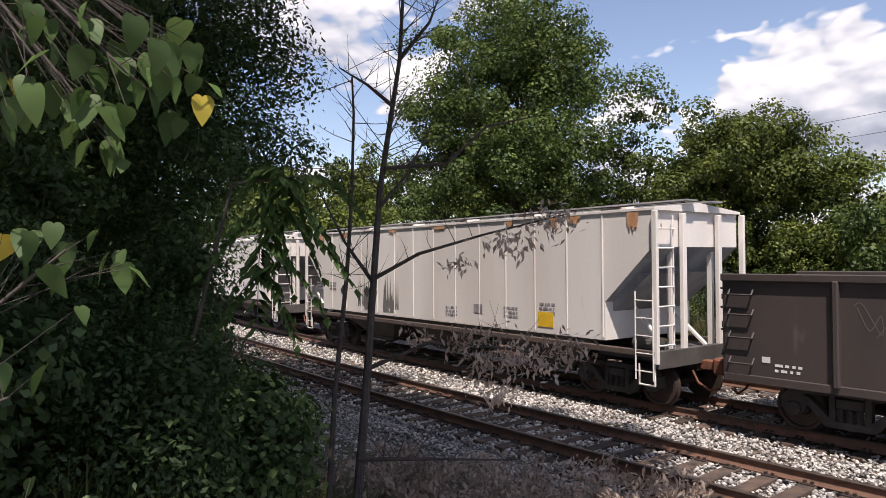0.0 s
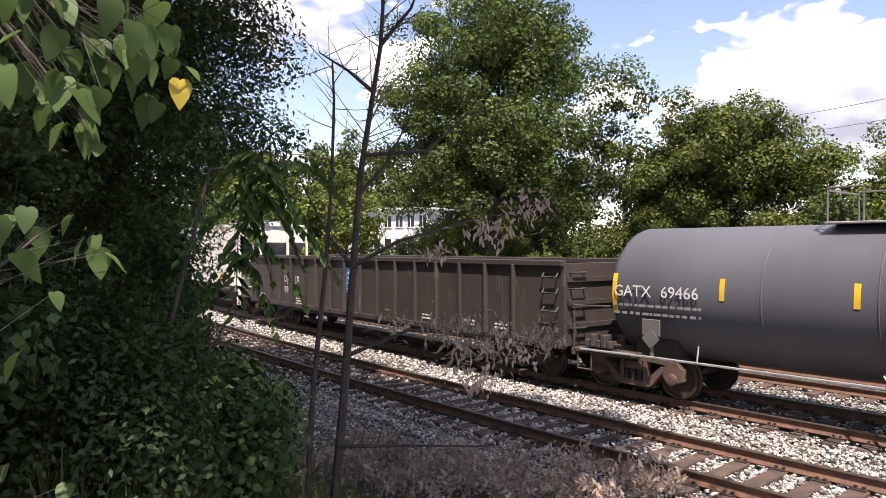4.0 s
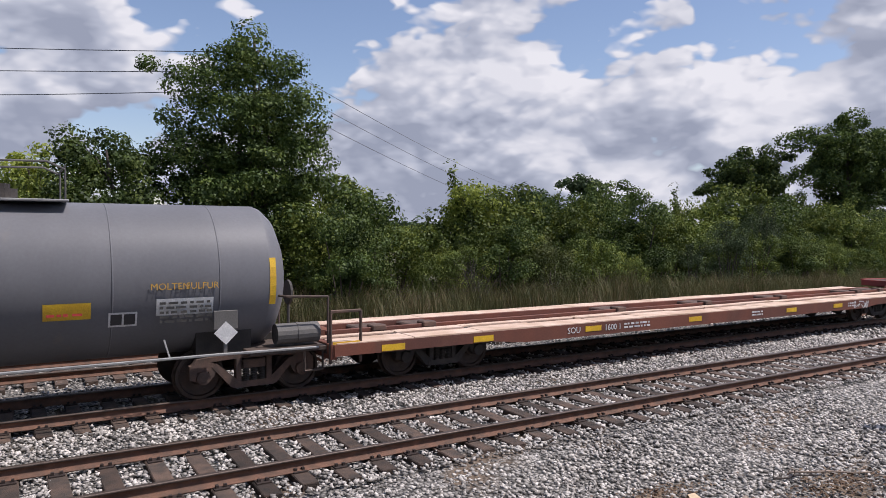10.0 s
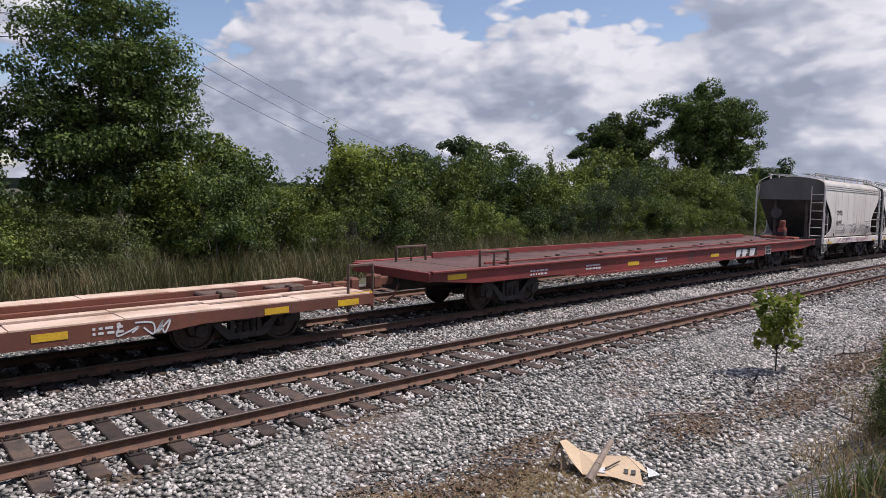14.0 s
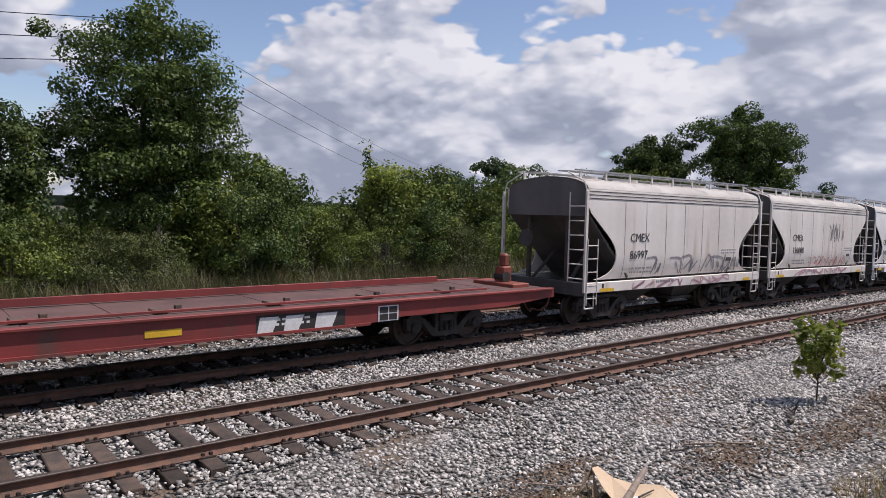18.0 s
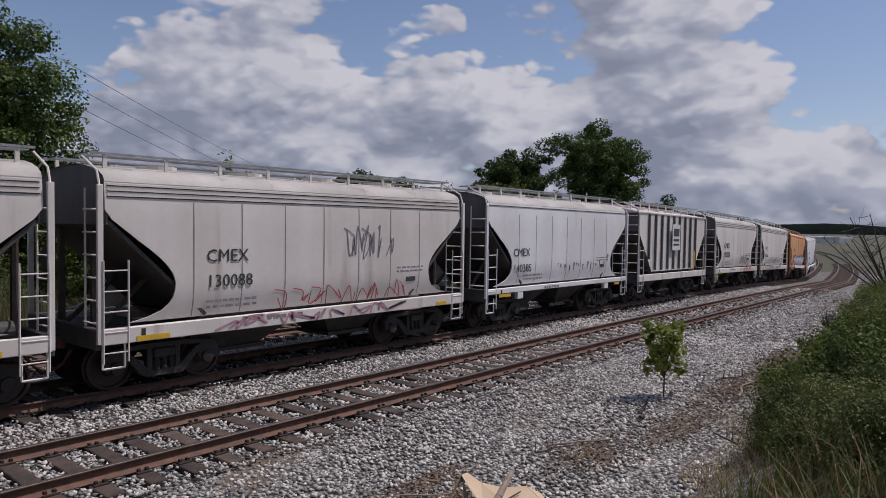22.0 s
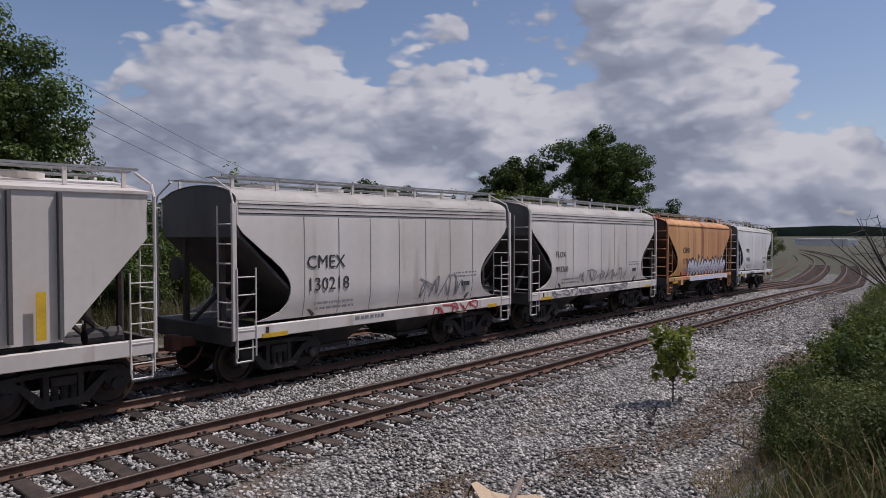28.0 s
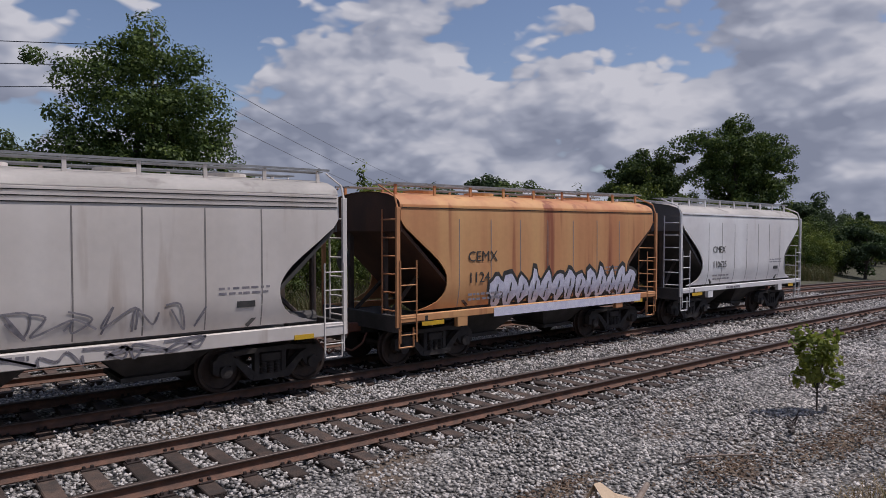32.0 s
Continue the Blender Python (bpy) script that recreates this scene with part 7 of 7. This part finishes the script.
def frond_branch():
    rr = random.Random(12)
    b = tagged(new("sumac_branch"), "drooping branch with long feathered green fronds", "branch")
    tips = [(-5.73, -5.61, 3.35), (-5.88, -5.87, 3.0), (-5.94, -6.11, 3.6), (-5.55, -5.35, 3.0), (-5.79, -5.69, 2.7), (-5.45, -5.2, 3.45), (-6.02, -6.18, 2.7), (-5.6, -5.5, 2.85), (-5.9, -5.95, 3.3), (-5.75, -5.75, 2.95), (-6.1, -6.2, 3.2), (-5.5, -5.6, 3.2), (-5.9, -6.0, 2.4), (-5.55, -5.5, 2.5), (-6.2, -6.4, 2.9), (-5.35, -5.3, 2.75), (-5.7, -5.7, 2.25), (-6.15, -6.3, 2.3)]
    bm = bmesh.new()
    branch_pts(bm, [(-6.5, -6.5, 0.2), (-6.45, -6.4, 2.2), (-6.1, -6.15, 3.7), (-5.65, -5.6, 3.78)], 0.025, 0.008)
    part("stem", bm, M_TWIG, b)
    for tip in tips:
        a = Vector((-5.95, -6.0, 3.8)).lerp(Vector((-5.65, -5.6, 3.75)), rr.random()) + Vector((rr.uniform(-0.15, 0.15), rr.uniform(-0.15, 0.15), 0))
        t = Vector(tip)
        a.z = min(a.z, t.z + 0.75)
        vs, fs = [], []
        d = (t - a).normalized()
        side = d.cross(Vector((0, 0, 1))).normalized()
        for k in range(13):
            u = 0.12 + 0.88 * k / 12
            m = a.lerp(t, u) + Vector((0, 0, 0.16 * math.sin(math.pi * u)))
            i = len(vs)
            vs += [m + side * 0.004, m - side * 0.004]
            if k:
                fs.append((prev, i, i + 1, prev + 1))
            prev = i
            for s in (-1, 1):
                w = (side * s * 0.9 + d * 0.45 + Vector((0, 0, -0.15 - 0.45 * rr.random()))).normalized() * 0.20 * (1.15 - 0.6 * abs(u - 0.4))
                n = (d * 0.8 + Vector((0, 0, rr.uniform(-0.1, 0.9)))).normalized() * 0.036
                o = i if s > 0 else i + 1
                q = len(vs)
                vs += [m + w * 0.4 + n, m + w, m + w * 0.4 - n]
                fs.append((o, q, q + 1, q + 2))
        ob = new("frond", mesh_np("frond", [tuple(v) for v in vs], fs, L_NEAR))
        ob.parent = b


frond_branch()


def blades(name, pts, h, w, material, label, category, seed, lean=0.35):
    rs = np.random.default_rng(seed)
    n = len(pts)
    a = rs.uniform(0, 2 * np.pi, n)
    drift = np.array([noise.noise(Vector((q[0] * 0.8, q[1] * 0.8, seed))) for q in pts])
    hh = h * rs.uniform(0.5, 1.25, n) * (1 + 0.7 * drift)
    d = np.stack([np.cos(a), np.sin(a), np.zeros(n)], 1)
    side = np.stack([-np.sin(a), np.cos(a), np.zeros(n)], 1) * (w * rs.uniform(0.6, 1.3, n))[:, None]
    ln = (lean * hh * rs.uniform(0.2, 1.6, n))[:, None]
    up = np.array([0, 0, 1.0])
    m1 = pts + up * (hh * 0.55)[:, None] + d * ln * 0.35
    tip = pts + up * hh[:, None] + d * ln
    v = np.stack([pts - side, pts + side, m1 - side * 0.7, m1 + side * 0.7, tip], 1)
    f = np.array([(0, 1, 3), (0, 3, 2), (2, 3, 4)])
    faces = (f[None] + 5 * np.arange(n)[:, None, None]).reshape(-1, 3)
    return tagged(new(name, mesh_np(name, v.reshape(-1, 3), faces, material)), label, category, kind="stuff")


def scatter(x0, x1, yfun0, yfun1, n, seed):
    rs = np.random.default_rng(seed)
    x = rs.uniform(x0, x1, n)
    u = rs.uniform(0, 1, n)
    y = np.array([yfun0(a) + (yfun1(a) - yfun0(a)) * b for a, b in zip(x, u)])
    return np.stack([x, y, np.array([ground_z(a, b) for a, b in zip(x, y)]) - 0.02], 1)


edge = lambda x: weed_edge(x) - 0.35 * max(0.0, min(1.0, (11 - x) / 3))
blades("weeds", scatter(4.6, 26, edge, lambda x: -10.2, 24000, 81), 0.27, 0.007, L_GRASS, "tall grass and weeds on the near bank", "weeds", 1, 0.7)
blades("weeds", scatter(26, 55, edge, lambda x: -9.0, 14000, 82), 0.6, 0.014, L_GRASS, "tall grass and weeds further along the bank", "weeds", 2, 0.6)
blades("dry_grass", scatter(3.6, 24, lambda x: edge(x) + 0.1, lambda x: -9.8, 7000, 89), 0.36, 0.005, L_STRAW, "dry stalks among the weeds", "grass", 8, 0.9)
blades("dry_grass", scatter(6.5, 16, lambda x: edge(x) + 0.8, lambda x: edge(x) - 0.6, 3000, 83), 0.16, 0.005, L_STRAW, "dry straw-coloured grass at the edge of the gravel", "grass", 3, 1.2)
blades("dry_grass", scatter(3.4, 6.5, lambda x: -2.6 - 0.22 * (x - 3.4), lambda x: -4.6, 9000, 84), 0.075, 0.004, L_STRAW, "flattened dry grass beside the cardboard", "grass", 4, 1.8)
blades("tall_weeds", scatter(-16, 58, lambda x: 11.3 + 0.5 * math.sin(x * 0.9) + curve_y(x), lambda x: 13.6 + curve_y(x), 30000, 85), 0.95, 0.010, L_REED, "tall brownish green weeds at the foot of the shrubs", "weeds", 5, 0.6)
blades("tall_weeds", scatter(-36, -6, lambda x: 10.8 + curve_y(x), lambda x: 13.6 + curve_y(x), 5000, 86), 0.9, 0.02, L_REED, "tall weeds behind the tracks", "weeds", 6, 0.35)
blades("undergrowth_grass", scatter(-13, -5.6, lambda x: -3.2 - 0.12 * (x + 13), lambda x: -7.6, 7000, 87), 0.38, 0.007, L_GRASS, "thin shaded grass under the sapling", "grass", 7, 0.7)
brush = tagged(new("withered_brush"), "heap of cut withered brown branches beside the track", "brush")
rr = random.Random(9)
rs = np.random.default_rng(3)
bm = bmesh.new()
spray = []
for _ in range(150):
    u = rr.random()
    x, y = -8.7 + 3.9 * u + rr.uniform(-0.3, 0.3), -3.3 + 2.2 * u + rr.gauss(0, 0.42)
    z = ground_z(x, y)
    a, ln = rr.uniform(0, 6.28), rr.uniform(0.35, 0.95)
    p0, p2 = Vector((x, y, z + rr.uniform(0, 0.15))), Vector((x + ln * math.cos(a), y + ln * math.sin(a), z + rr.uniform(0.1, 0.62)))
    p1 = p0.lerp(p2, 0.5) + Vector((0, 0, rr.uniform(0.05, 0.2)))
    rod(bm, p0, p1, 0.008, 4, 0.005)
    rod(bm, p1, p2, 0.005, 4, 0.002)
    for _ in range(34):
        f = rr.random()
        spray.append(tuple((p0.lerp(p1, f) if rr.random() < 0.3 else p1.lerp(p2, f)) + Vector((rr.gauss(0, 0.06), rr.gauss(0, 0.06), rr.gauss(0, 0.05)))))
part("branch_tangle", bm, M_DRYSTICK, brush)
spray = np.array(spray)
v, f = leaf_quads(spray, 0.10, rs.normal(0, 1, spray.shape), 1.5, 0.8, rs, 0.2)
ob = new("withered_leaves", mesh_np("withered_leaves", v, f, L_DRY))
ob.parent = brush
# leafy weeds on the right bank
weed_src = []
rr = random.Random(77)
for k in range(285):
    x = 8.4 + 45 * (k / 119) ** 1.35 if k < 120 else 9.0 + 12 * (k - 120) / 80 if k < 200 else 6.6 + 3.4 * (k - 200) / 35 if k < 235 else 5.6 + 5.4 * (k - 235) / 50
    y = weed_edge(x) - (0.75 if k < 120 else 0.45) + 0.012 * (x - 8) - rr.uniform(0, 1) * 3.2
    if k < 4:
        o = shrub((1.3, 1.1, 0.7), ("leafy green weed on the near bank", "dark leafy weed on the near bank", "olive feathery weed on the near bank", "tall upright weed with narrow leaves")[k], (L_BUSH, L_TREE, L_OLIVE, L_OLIVE)[k], 300 + k, 30, 170, (0.075, 0.065, 0.055, 0.085)[k], (0.4, 0.35, 0.25, 0.16)[k], (3, 2, 8, 14)[k], "weed")
        o["group"], o["category"] = "leafy weeds on the near bank", "weeds"
        weed_src.append(o)
        o.matrix_basis = pose(x, y, ground_z(x, y) - 0.05)
    else:
        o = copy_thing(weed_src[rr.randint(0, 3)], pose(x, y, ground_z(x, y) - 0.05, 0, 0, 77 * k))
    s = (rr.uniform(0.40, 0.66) if k < 120 else rr.uniform(0.28, 0.48)) + 0.007 * (x - 8)
    o.scale = (s, s, s)


litter = []
rs = np.random.default_rng(515)
for ex, ey, rx, ry in DIRT:
    m = int(1500 * rx * ry)
    q = rs.normal(0, 0.5, (m, 2)) * np.array([rx, ry]) + np.array([ex, ey])
    litter.append(np.array([(x, y + curve_y(x), ground_z(x, y + curve_y(x)) + rs.uniform(0.015, 0.05)) for x, y in q]))
litter = np.concatenate(litter)
v, f = leaf_quads(litter, 0.055, np.tile(np.array([0, 0, 1.0]), (len(litter), 1)), 0.0, 0.35, rs, 0.3)
L_LITTER = leaf_mat("leaf_litter", (0.10, 0.06, 0.04), (0.17, 0.11, 0.075), (0.27, 0.20, 0.14), 0.1)
tagged(new("leaf_litter", mesh_np("leaf_litter", v, f, L_LITTER)), "brown dry leaf litter in patches on the gravel", "litter", kind="stuff")


def dead_bush(x, y, s, seed):
    t = tagged(new("dead_bush"), "leafless grey bush with fine tangled twigs", "bush")
    t.location = (x, y, ground_z(x, y) - 0.05)
    rr = random.Random(seed)
    bm = bmesh.new()
    for _ in range(22):
        d = Vector((rr.uniform(-1, 1), rr.uniform(-1, 1), rr.uniform(0.8, 2.0))).normalized() * s * rr.uniform(0.7, 1.1)
        pts = [Vector((0, 0, 0)), d * 0.5, d]
        branch_pts(bm, pts, 0.012 * s, 0.004 * s)
        twigs(bm, pts, 6, 0.45 * s, 0.004 * s, rr.randint(0, 9999))
    part("twig_tangle", bm, M_TWIG, t)


dead_bush(44.5, -2.8, 4.6, 5)
dead_bush(15.0, 13.2, 1.9, 6)
dead_bush(27.0, -3.2, 0.8, 7)


def small_bush():
    t = tagged(new("young_tree"), "young light green sapling standing alone in the gravel", "sapling")
    t.location = (13.0, -3.22, ground_z(13.0, -3.22) - 0.02)
    t.scale = (0.88, 0.88, 0.86)
    bm = bmesh.new()
    rr = random.Random(2)
    rod(bm, (0, 0, 0), (0.02, 0, 0.6), 0.018, 7, 0.014)
    cen = []
    for k in range(20):
        a, h = 2.4 * k + rr.uniform(-0.4, 0.4), 0.62 + 1.05 * (k + rr.random()) / 20
        r = (0.36 if h < 1.25 else 0.30) * rr.uniform(0.55, 1.1)
        c = Vector((r * math.cos(a), r * math.sin(a), h))
        rod(bm, (0.02, 0, 0.35 + 0.35 * (h - 0.6)), c, 0.008, 5, 0.003)
        cen.append(c)
    part("stem", bm, M_BARK, t)
    cen = np.array(cen)
    ob = new("leaves", crown_mesh("leaves", cen, np.full(len(cen), 0.19), 34, 0.14, L_YOUNG, 6, 1.0, 0.34))
    ob.parent = t
    bm = bmesh.new()
    prism(bm, [(0.02, 0.0), (0.16, 0.0), (0.15, 0.09), (0.06, 0.14)], -0.16, -0.08)
    st = tagged(part("stone", bm, M_STONE, None), "pale grey stone lying at the foot of the sapling", "stone")
    st.location = t.location


small_bush()


def carton():
    c = tagged(new("cardboard_box"), "flattened torn cardboard box lying on the grey gravel", "box")
    c.matrix_basis = pose(6.38, -4.02, ground_z(6.38, -4.02) + 0.02, 0, 0, -58)

    def sheet(name, pts, m, th=0.006):
        bm = bmesh.new()
        a = [bm.verts.new(p) for p in pts]
        b = [bm.verts.new((p[0], p[1], p[2] + th)) for p in pts]
        n = len(pts)
        bm.faces.new(a[::-1])
        bm.faces.new(b)
        for i in range(n):
            bm.faces.new((a[i], a[(i + 1) % n], b[(i + 1) % n], b[i]))
        return part(name, bm, m, c)

    sheet("panel", [(-0.12, -0.05, 0.03), (0.2, -0.06, 0.05), (0.55, -0.14, 0.02), (0.50, 0.16, 0.09), (0.34, 0.42, 0.13), (0.05, 0.36, 0.12), (-0.20, 0.34, 0.17)], M_CARD)
    sheet("flap", [(-0.12, -0.05, 0.033), (-0.20, 0.34, 0.175), (-0.36, 0.36, 0.27), (-0.42, 0.24, 0.28), (-0.26, 0.06, 0.13)], M_CARD)
    sheet("flap", [(-0.42, 0.24, 0.28), (-0.36, 0.36, 0.27), (-0.55, 0.22, 0.02), (-0.57, 0.02, 0.01)], M_CARDIN)
    sheet("flap", [(-0.40, 0.22, 0.26), (-0.30, 0.10, 0.02), (-0.38, 0.06, 0.01)], M_CARDIN)
    sheet("flap", [(0.50, 0.17, 0.092), (0.34, 0.43, 0.135), (0.52, 0.40, 0.06), (0.60, 0.16, 0.05)], M_CARD)
    sheet("paper_scrap", [(0.60, 0.10, 0.03), (0.72, 0.14, 0.06), (0.70, 0.26, 0.03), (0.58, 0.30, 0.07)], M_LETW)
    sheet("address_label", [(0.02, -0.02, 0.068), (0.13, -0.02, 0.072), (0.14, 0.08, 0.095), (0.03, 0.08, 0.09)], M_LETW, 0.003)
    for k, (u, v) in enumerate(((0.33, 0.02), (0.41, 0.015), (0.33, 0.08), (0.41, 0.075))):
        sheet("printing", [(u, v, 0.079), (u + 0.05, v, 0.079), (u + 0.05, v + 0.035, 0.09), (u, v + 0.035, 0.09)], M_LETK, 0.004)
    bm = bmesh.new()
    branch_pts(bm, [(-0.04, -0.16, 0.02), (0.04, 0.02, 0.14), (0.10, 0.2, 0.22), (0.17, 0.40, 0.30)], 0.05, 0.032)
    s = tagged(part("stick", bm, M_DRYSTICK, None), "short weathered branch resting on the cardboard", "stick")
    s.matrix_basis = c.matrix_basis
    bm = bmesh.new()
    branch_pts(bm, [(0.13, 0.02, 0.11), (0.28, 0.22, 0.14)], 0.012, 0.008)
    s = tagged(part("stick", bm, M_TWIG, None), "dark twig lying on the cardboard", "stick")
    s.matrix_basis = c.matrix_basis


carton()


def stick(x, y, L, ang, r, seed):
    rr = random.Random(seed)
    bm = bmesh.new()
    pts = [(L * (k / 4 - 0.5), rr.uniform(-0.07, 0.07) * L, r * 0.8 + rr.uniform(0, 0.03)) for k in range(5)]
    branch_pts(bm, pts, r, r * 0.5)
    twigs(bm, pts, 3, L * 0.25, r * 0.5, seed)
    s = tagged(part("stick", bm, M_DRYSTICK if seed % 2 else M_TWIG, None), "dry stick lying on the gravel", "stick", group="sticks on the gravel")
    s.matrix_basis = pose(x, y, ground_z(x, y) + 0.03, 0, 0, ang)


for k, (x, y, L, ang, r) in enumerate(((11.4, -3.5, 0.8, 20, 0.03), (9.2, -3.55, 1.1, -35, 0.018), (8.7, -3.4, 0.7, -20, 0.015), (14.6, -4.2, 1.8, 5, 0.025), (15.6, -3.7, 1.4, -12, 0.02), (6.3, -3.2, 0.9, -40, 0.012), (4.8, -2.3, 0.5, -30, 0.015), (20.5, -4.4, 1.5, 15, 0.02), (9.8, -5.6, 0.8, 60, 0.02), (17.8, -4.6, 1.2, 30, 0.02))):
    stick(x, y, L, ang, r, 40 + k)

# ---- distance ----
M_HILL = mat("wooded_hill", (0.045, 0.065, 0.050), (0.075, 0.10, 0.075), rough=1.0, scale=0.02, fine=0.3, bump=0)


def far_ridge():
    vs, fs = [], []
    n = 160
    for k in range(n + 1):
        a = 2 * math.pi * k / n
        r = 1000
        h = 7 + 9 * noise.noise(Vector((math.cos(a) * 3, math.sin(a) * 3, 0))) + 5 * noise.noise(Vector((math.cos(a) * 14, math.sin(a) * 14, 3)))
        h = max(h, 2) + 3.2
        vs += [(r * math.cos(a), r * math.sin(a), -6), (r * 0.99 * math.cos(a), r * 0.99 * math.sin(a), h)]
    for k in range(n):
        fs.append((2 * k, 2 * k + 2, 2 * k + 3, 2 * k + 1))
    tagged(new("backdrop", mesh_np("backdrop", vs, fs, M_HILL)), "low wooded hills on the horizon", "hills", kind="structure")


far_ridge()
rs = np.random.default_rng(31)
n = 420
ang = rs.uniform(math.radians(8), math.radians(172), n)
dist = rs.uniform(75, 150, n)
cen = np.stack([dist * np.cos(ang) * 1.2, dist * np.sin(ang) * 0.7 + 10, rs.uniform(0.5, 3.2, n)], 1)
cen = cen[cen[:, 1] > 36 + 0.15 * np.abs(cen[:, 0])]
tagged(new("far_woods", crown_mesh("far_woods", cen, rs.uniform(1.8, 3.2, len(cen)), 90, 0.7, L_DARK, 33)), "distant belt of dark green woods", "woods", kind="stuff")


def far_building():
    b = tagged(new("building"), "distant white two-storey building with dark windows and a pale metal roof", "building")
    b.matrix_basis = pose(-93, 62, 0, 0, 0, 20)
    bm = bmesh.new()
    box(bm, -8, 8, -4, 4, -0.5, 9.0)
    part("wall", bm, M_BLD, b)
    bm = bmesh.new()
    prism(bm, [(-8.6, 9.0), (8.6, 9.0), (8.6, 9.3), (-8.6, 9.6)], -4.8, 4.8)
    part("roof", bm, M_ROOF, b)
    for k in range(7):
        bm = bmesh.new()
        x = -6.6 + 2.2 * k
        box(bm, x - 0.6, x + 0.6, -4.06, -3.95, 6.3, 8.1)
        w = part("window", bm, M_GLASS, b)
        bm = bmesh.new()
        box(bm, x - 0.05, x + 0.05, -4.12, -4.06, 6.3, 8.1)
        box(bm, x - 0.85, x + 0.85, -4.12, -4.02, 6.15, 6.3)
        part("frame", bm, M_BLD, w)
        bm = bmesh.new()
        box(bm, x - 0.6, x + 0.6, -4.06, -3.95, 2.6, 4.4)
        part("window", bm, M_GLASS, b)


far_building()
b = tagged(new("warehouse"), "long low white warehouse far down the line", "building")
b.matrix_basis = pose(293, 54, -1.0, 0, 0, 82)
bm = bmesh.new()
box(bm, -9, 9, -6, 6, -3, 1.1)
part("wall", bm, M_BLD, b)
bm = bmesh.new()
box(bm, -9.5, 9.5, -6.5, 6.5, 1.1, 1.7)
part("roof", bm, M_ROOF, b)


def cable(a, b, sag, r):
    a, b = Vector(a), Vector(b)
    bm = bmesh.new()
    rings = []
    for k in range(17):
        p = a.lerp(b, k / 16) - Vector((0, 0, sag * 4 * (k / 16) * (1 - k / 16)))
        rings.append([bm.verts.new(p + Vector((0, r * math.cos(q), r * math.sin(q)))) for q in (0, 2.1, 4.2)])
    for u, v in zip(rings, rings[1:]):
        for k in range(3):
            bm.faces.new((u[k], u[(k + 1) % 3], v[(k + 1) % 3], v[k]))
    tagged(part("power_cable", bm, M_CABLE, None), "thin overhead power cable crossing the sky", "cable", group="overhead power cables")


pole = tagged(new("utility_pole"), "wooden utility pole behind the trees", "pole")
pole.location = (14.4, 40, 0)
bm = bmesh.new()
rod(bm, (0, 0, -0.5), (0, 0, 16.4), 0.16, 10, 0.1)
part("shaft", bm, M_POLE, pole)
bm = bmesh.new()
box(bm, -0.08, 0.08, -1.2, 1.2, 15.0, 15.15)
part("crossarm", bm, M_POLE, pole)
for (za, lb, rb) in ((15.2, (-41.5, 91.6, 21.3), (96.4, 118.7, 12.8)), (13.9, (-38.9, 93.0, 19.1), (96.4, 118.8, 10.0)), (12.6, (-32.8, 95.4, 17.0), (96.5, 118.9, 7.5))):
    cable((14.4, 39.8, za), lb, 0.6, 0.035)
    cable((14.4, 39.8, za), rb, 0.8, 0.035)


# ---- movement ----
def motions():
    times = [k * 0.5 for k in range(65)]
    for car, x0 in train:
        rows = []
        for t in times:
            x = x0 - travelled(t)
            rows.append((t, pose(x, RAIL2 + 0.755 + curve_y(x), grade_z(x), 0, grade_deg(x), slope_deg(x))))
        walk(car, rows)
    first = wheelsets[0]
    walk(first, [(t, Matrix.Rotation(-travelled(t) / WR, 4, "Y")) for t in [k * 0.1 for k in range(321)]])
    ad = first.animation_data
    for w in wheelsets[1:]:
        w.rotation_mode = "QUATERNION"
        w.animation_data_create()
        w.animation_data.action = ad.action
        w.animation_data.action_slot = ad.action_slot


motions()
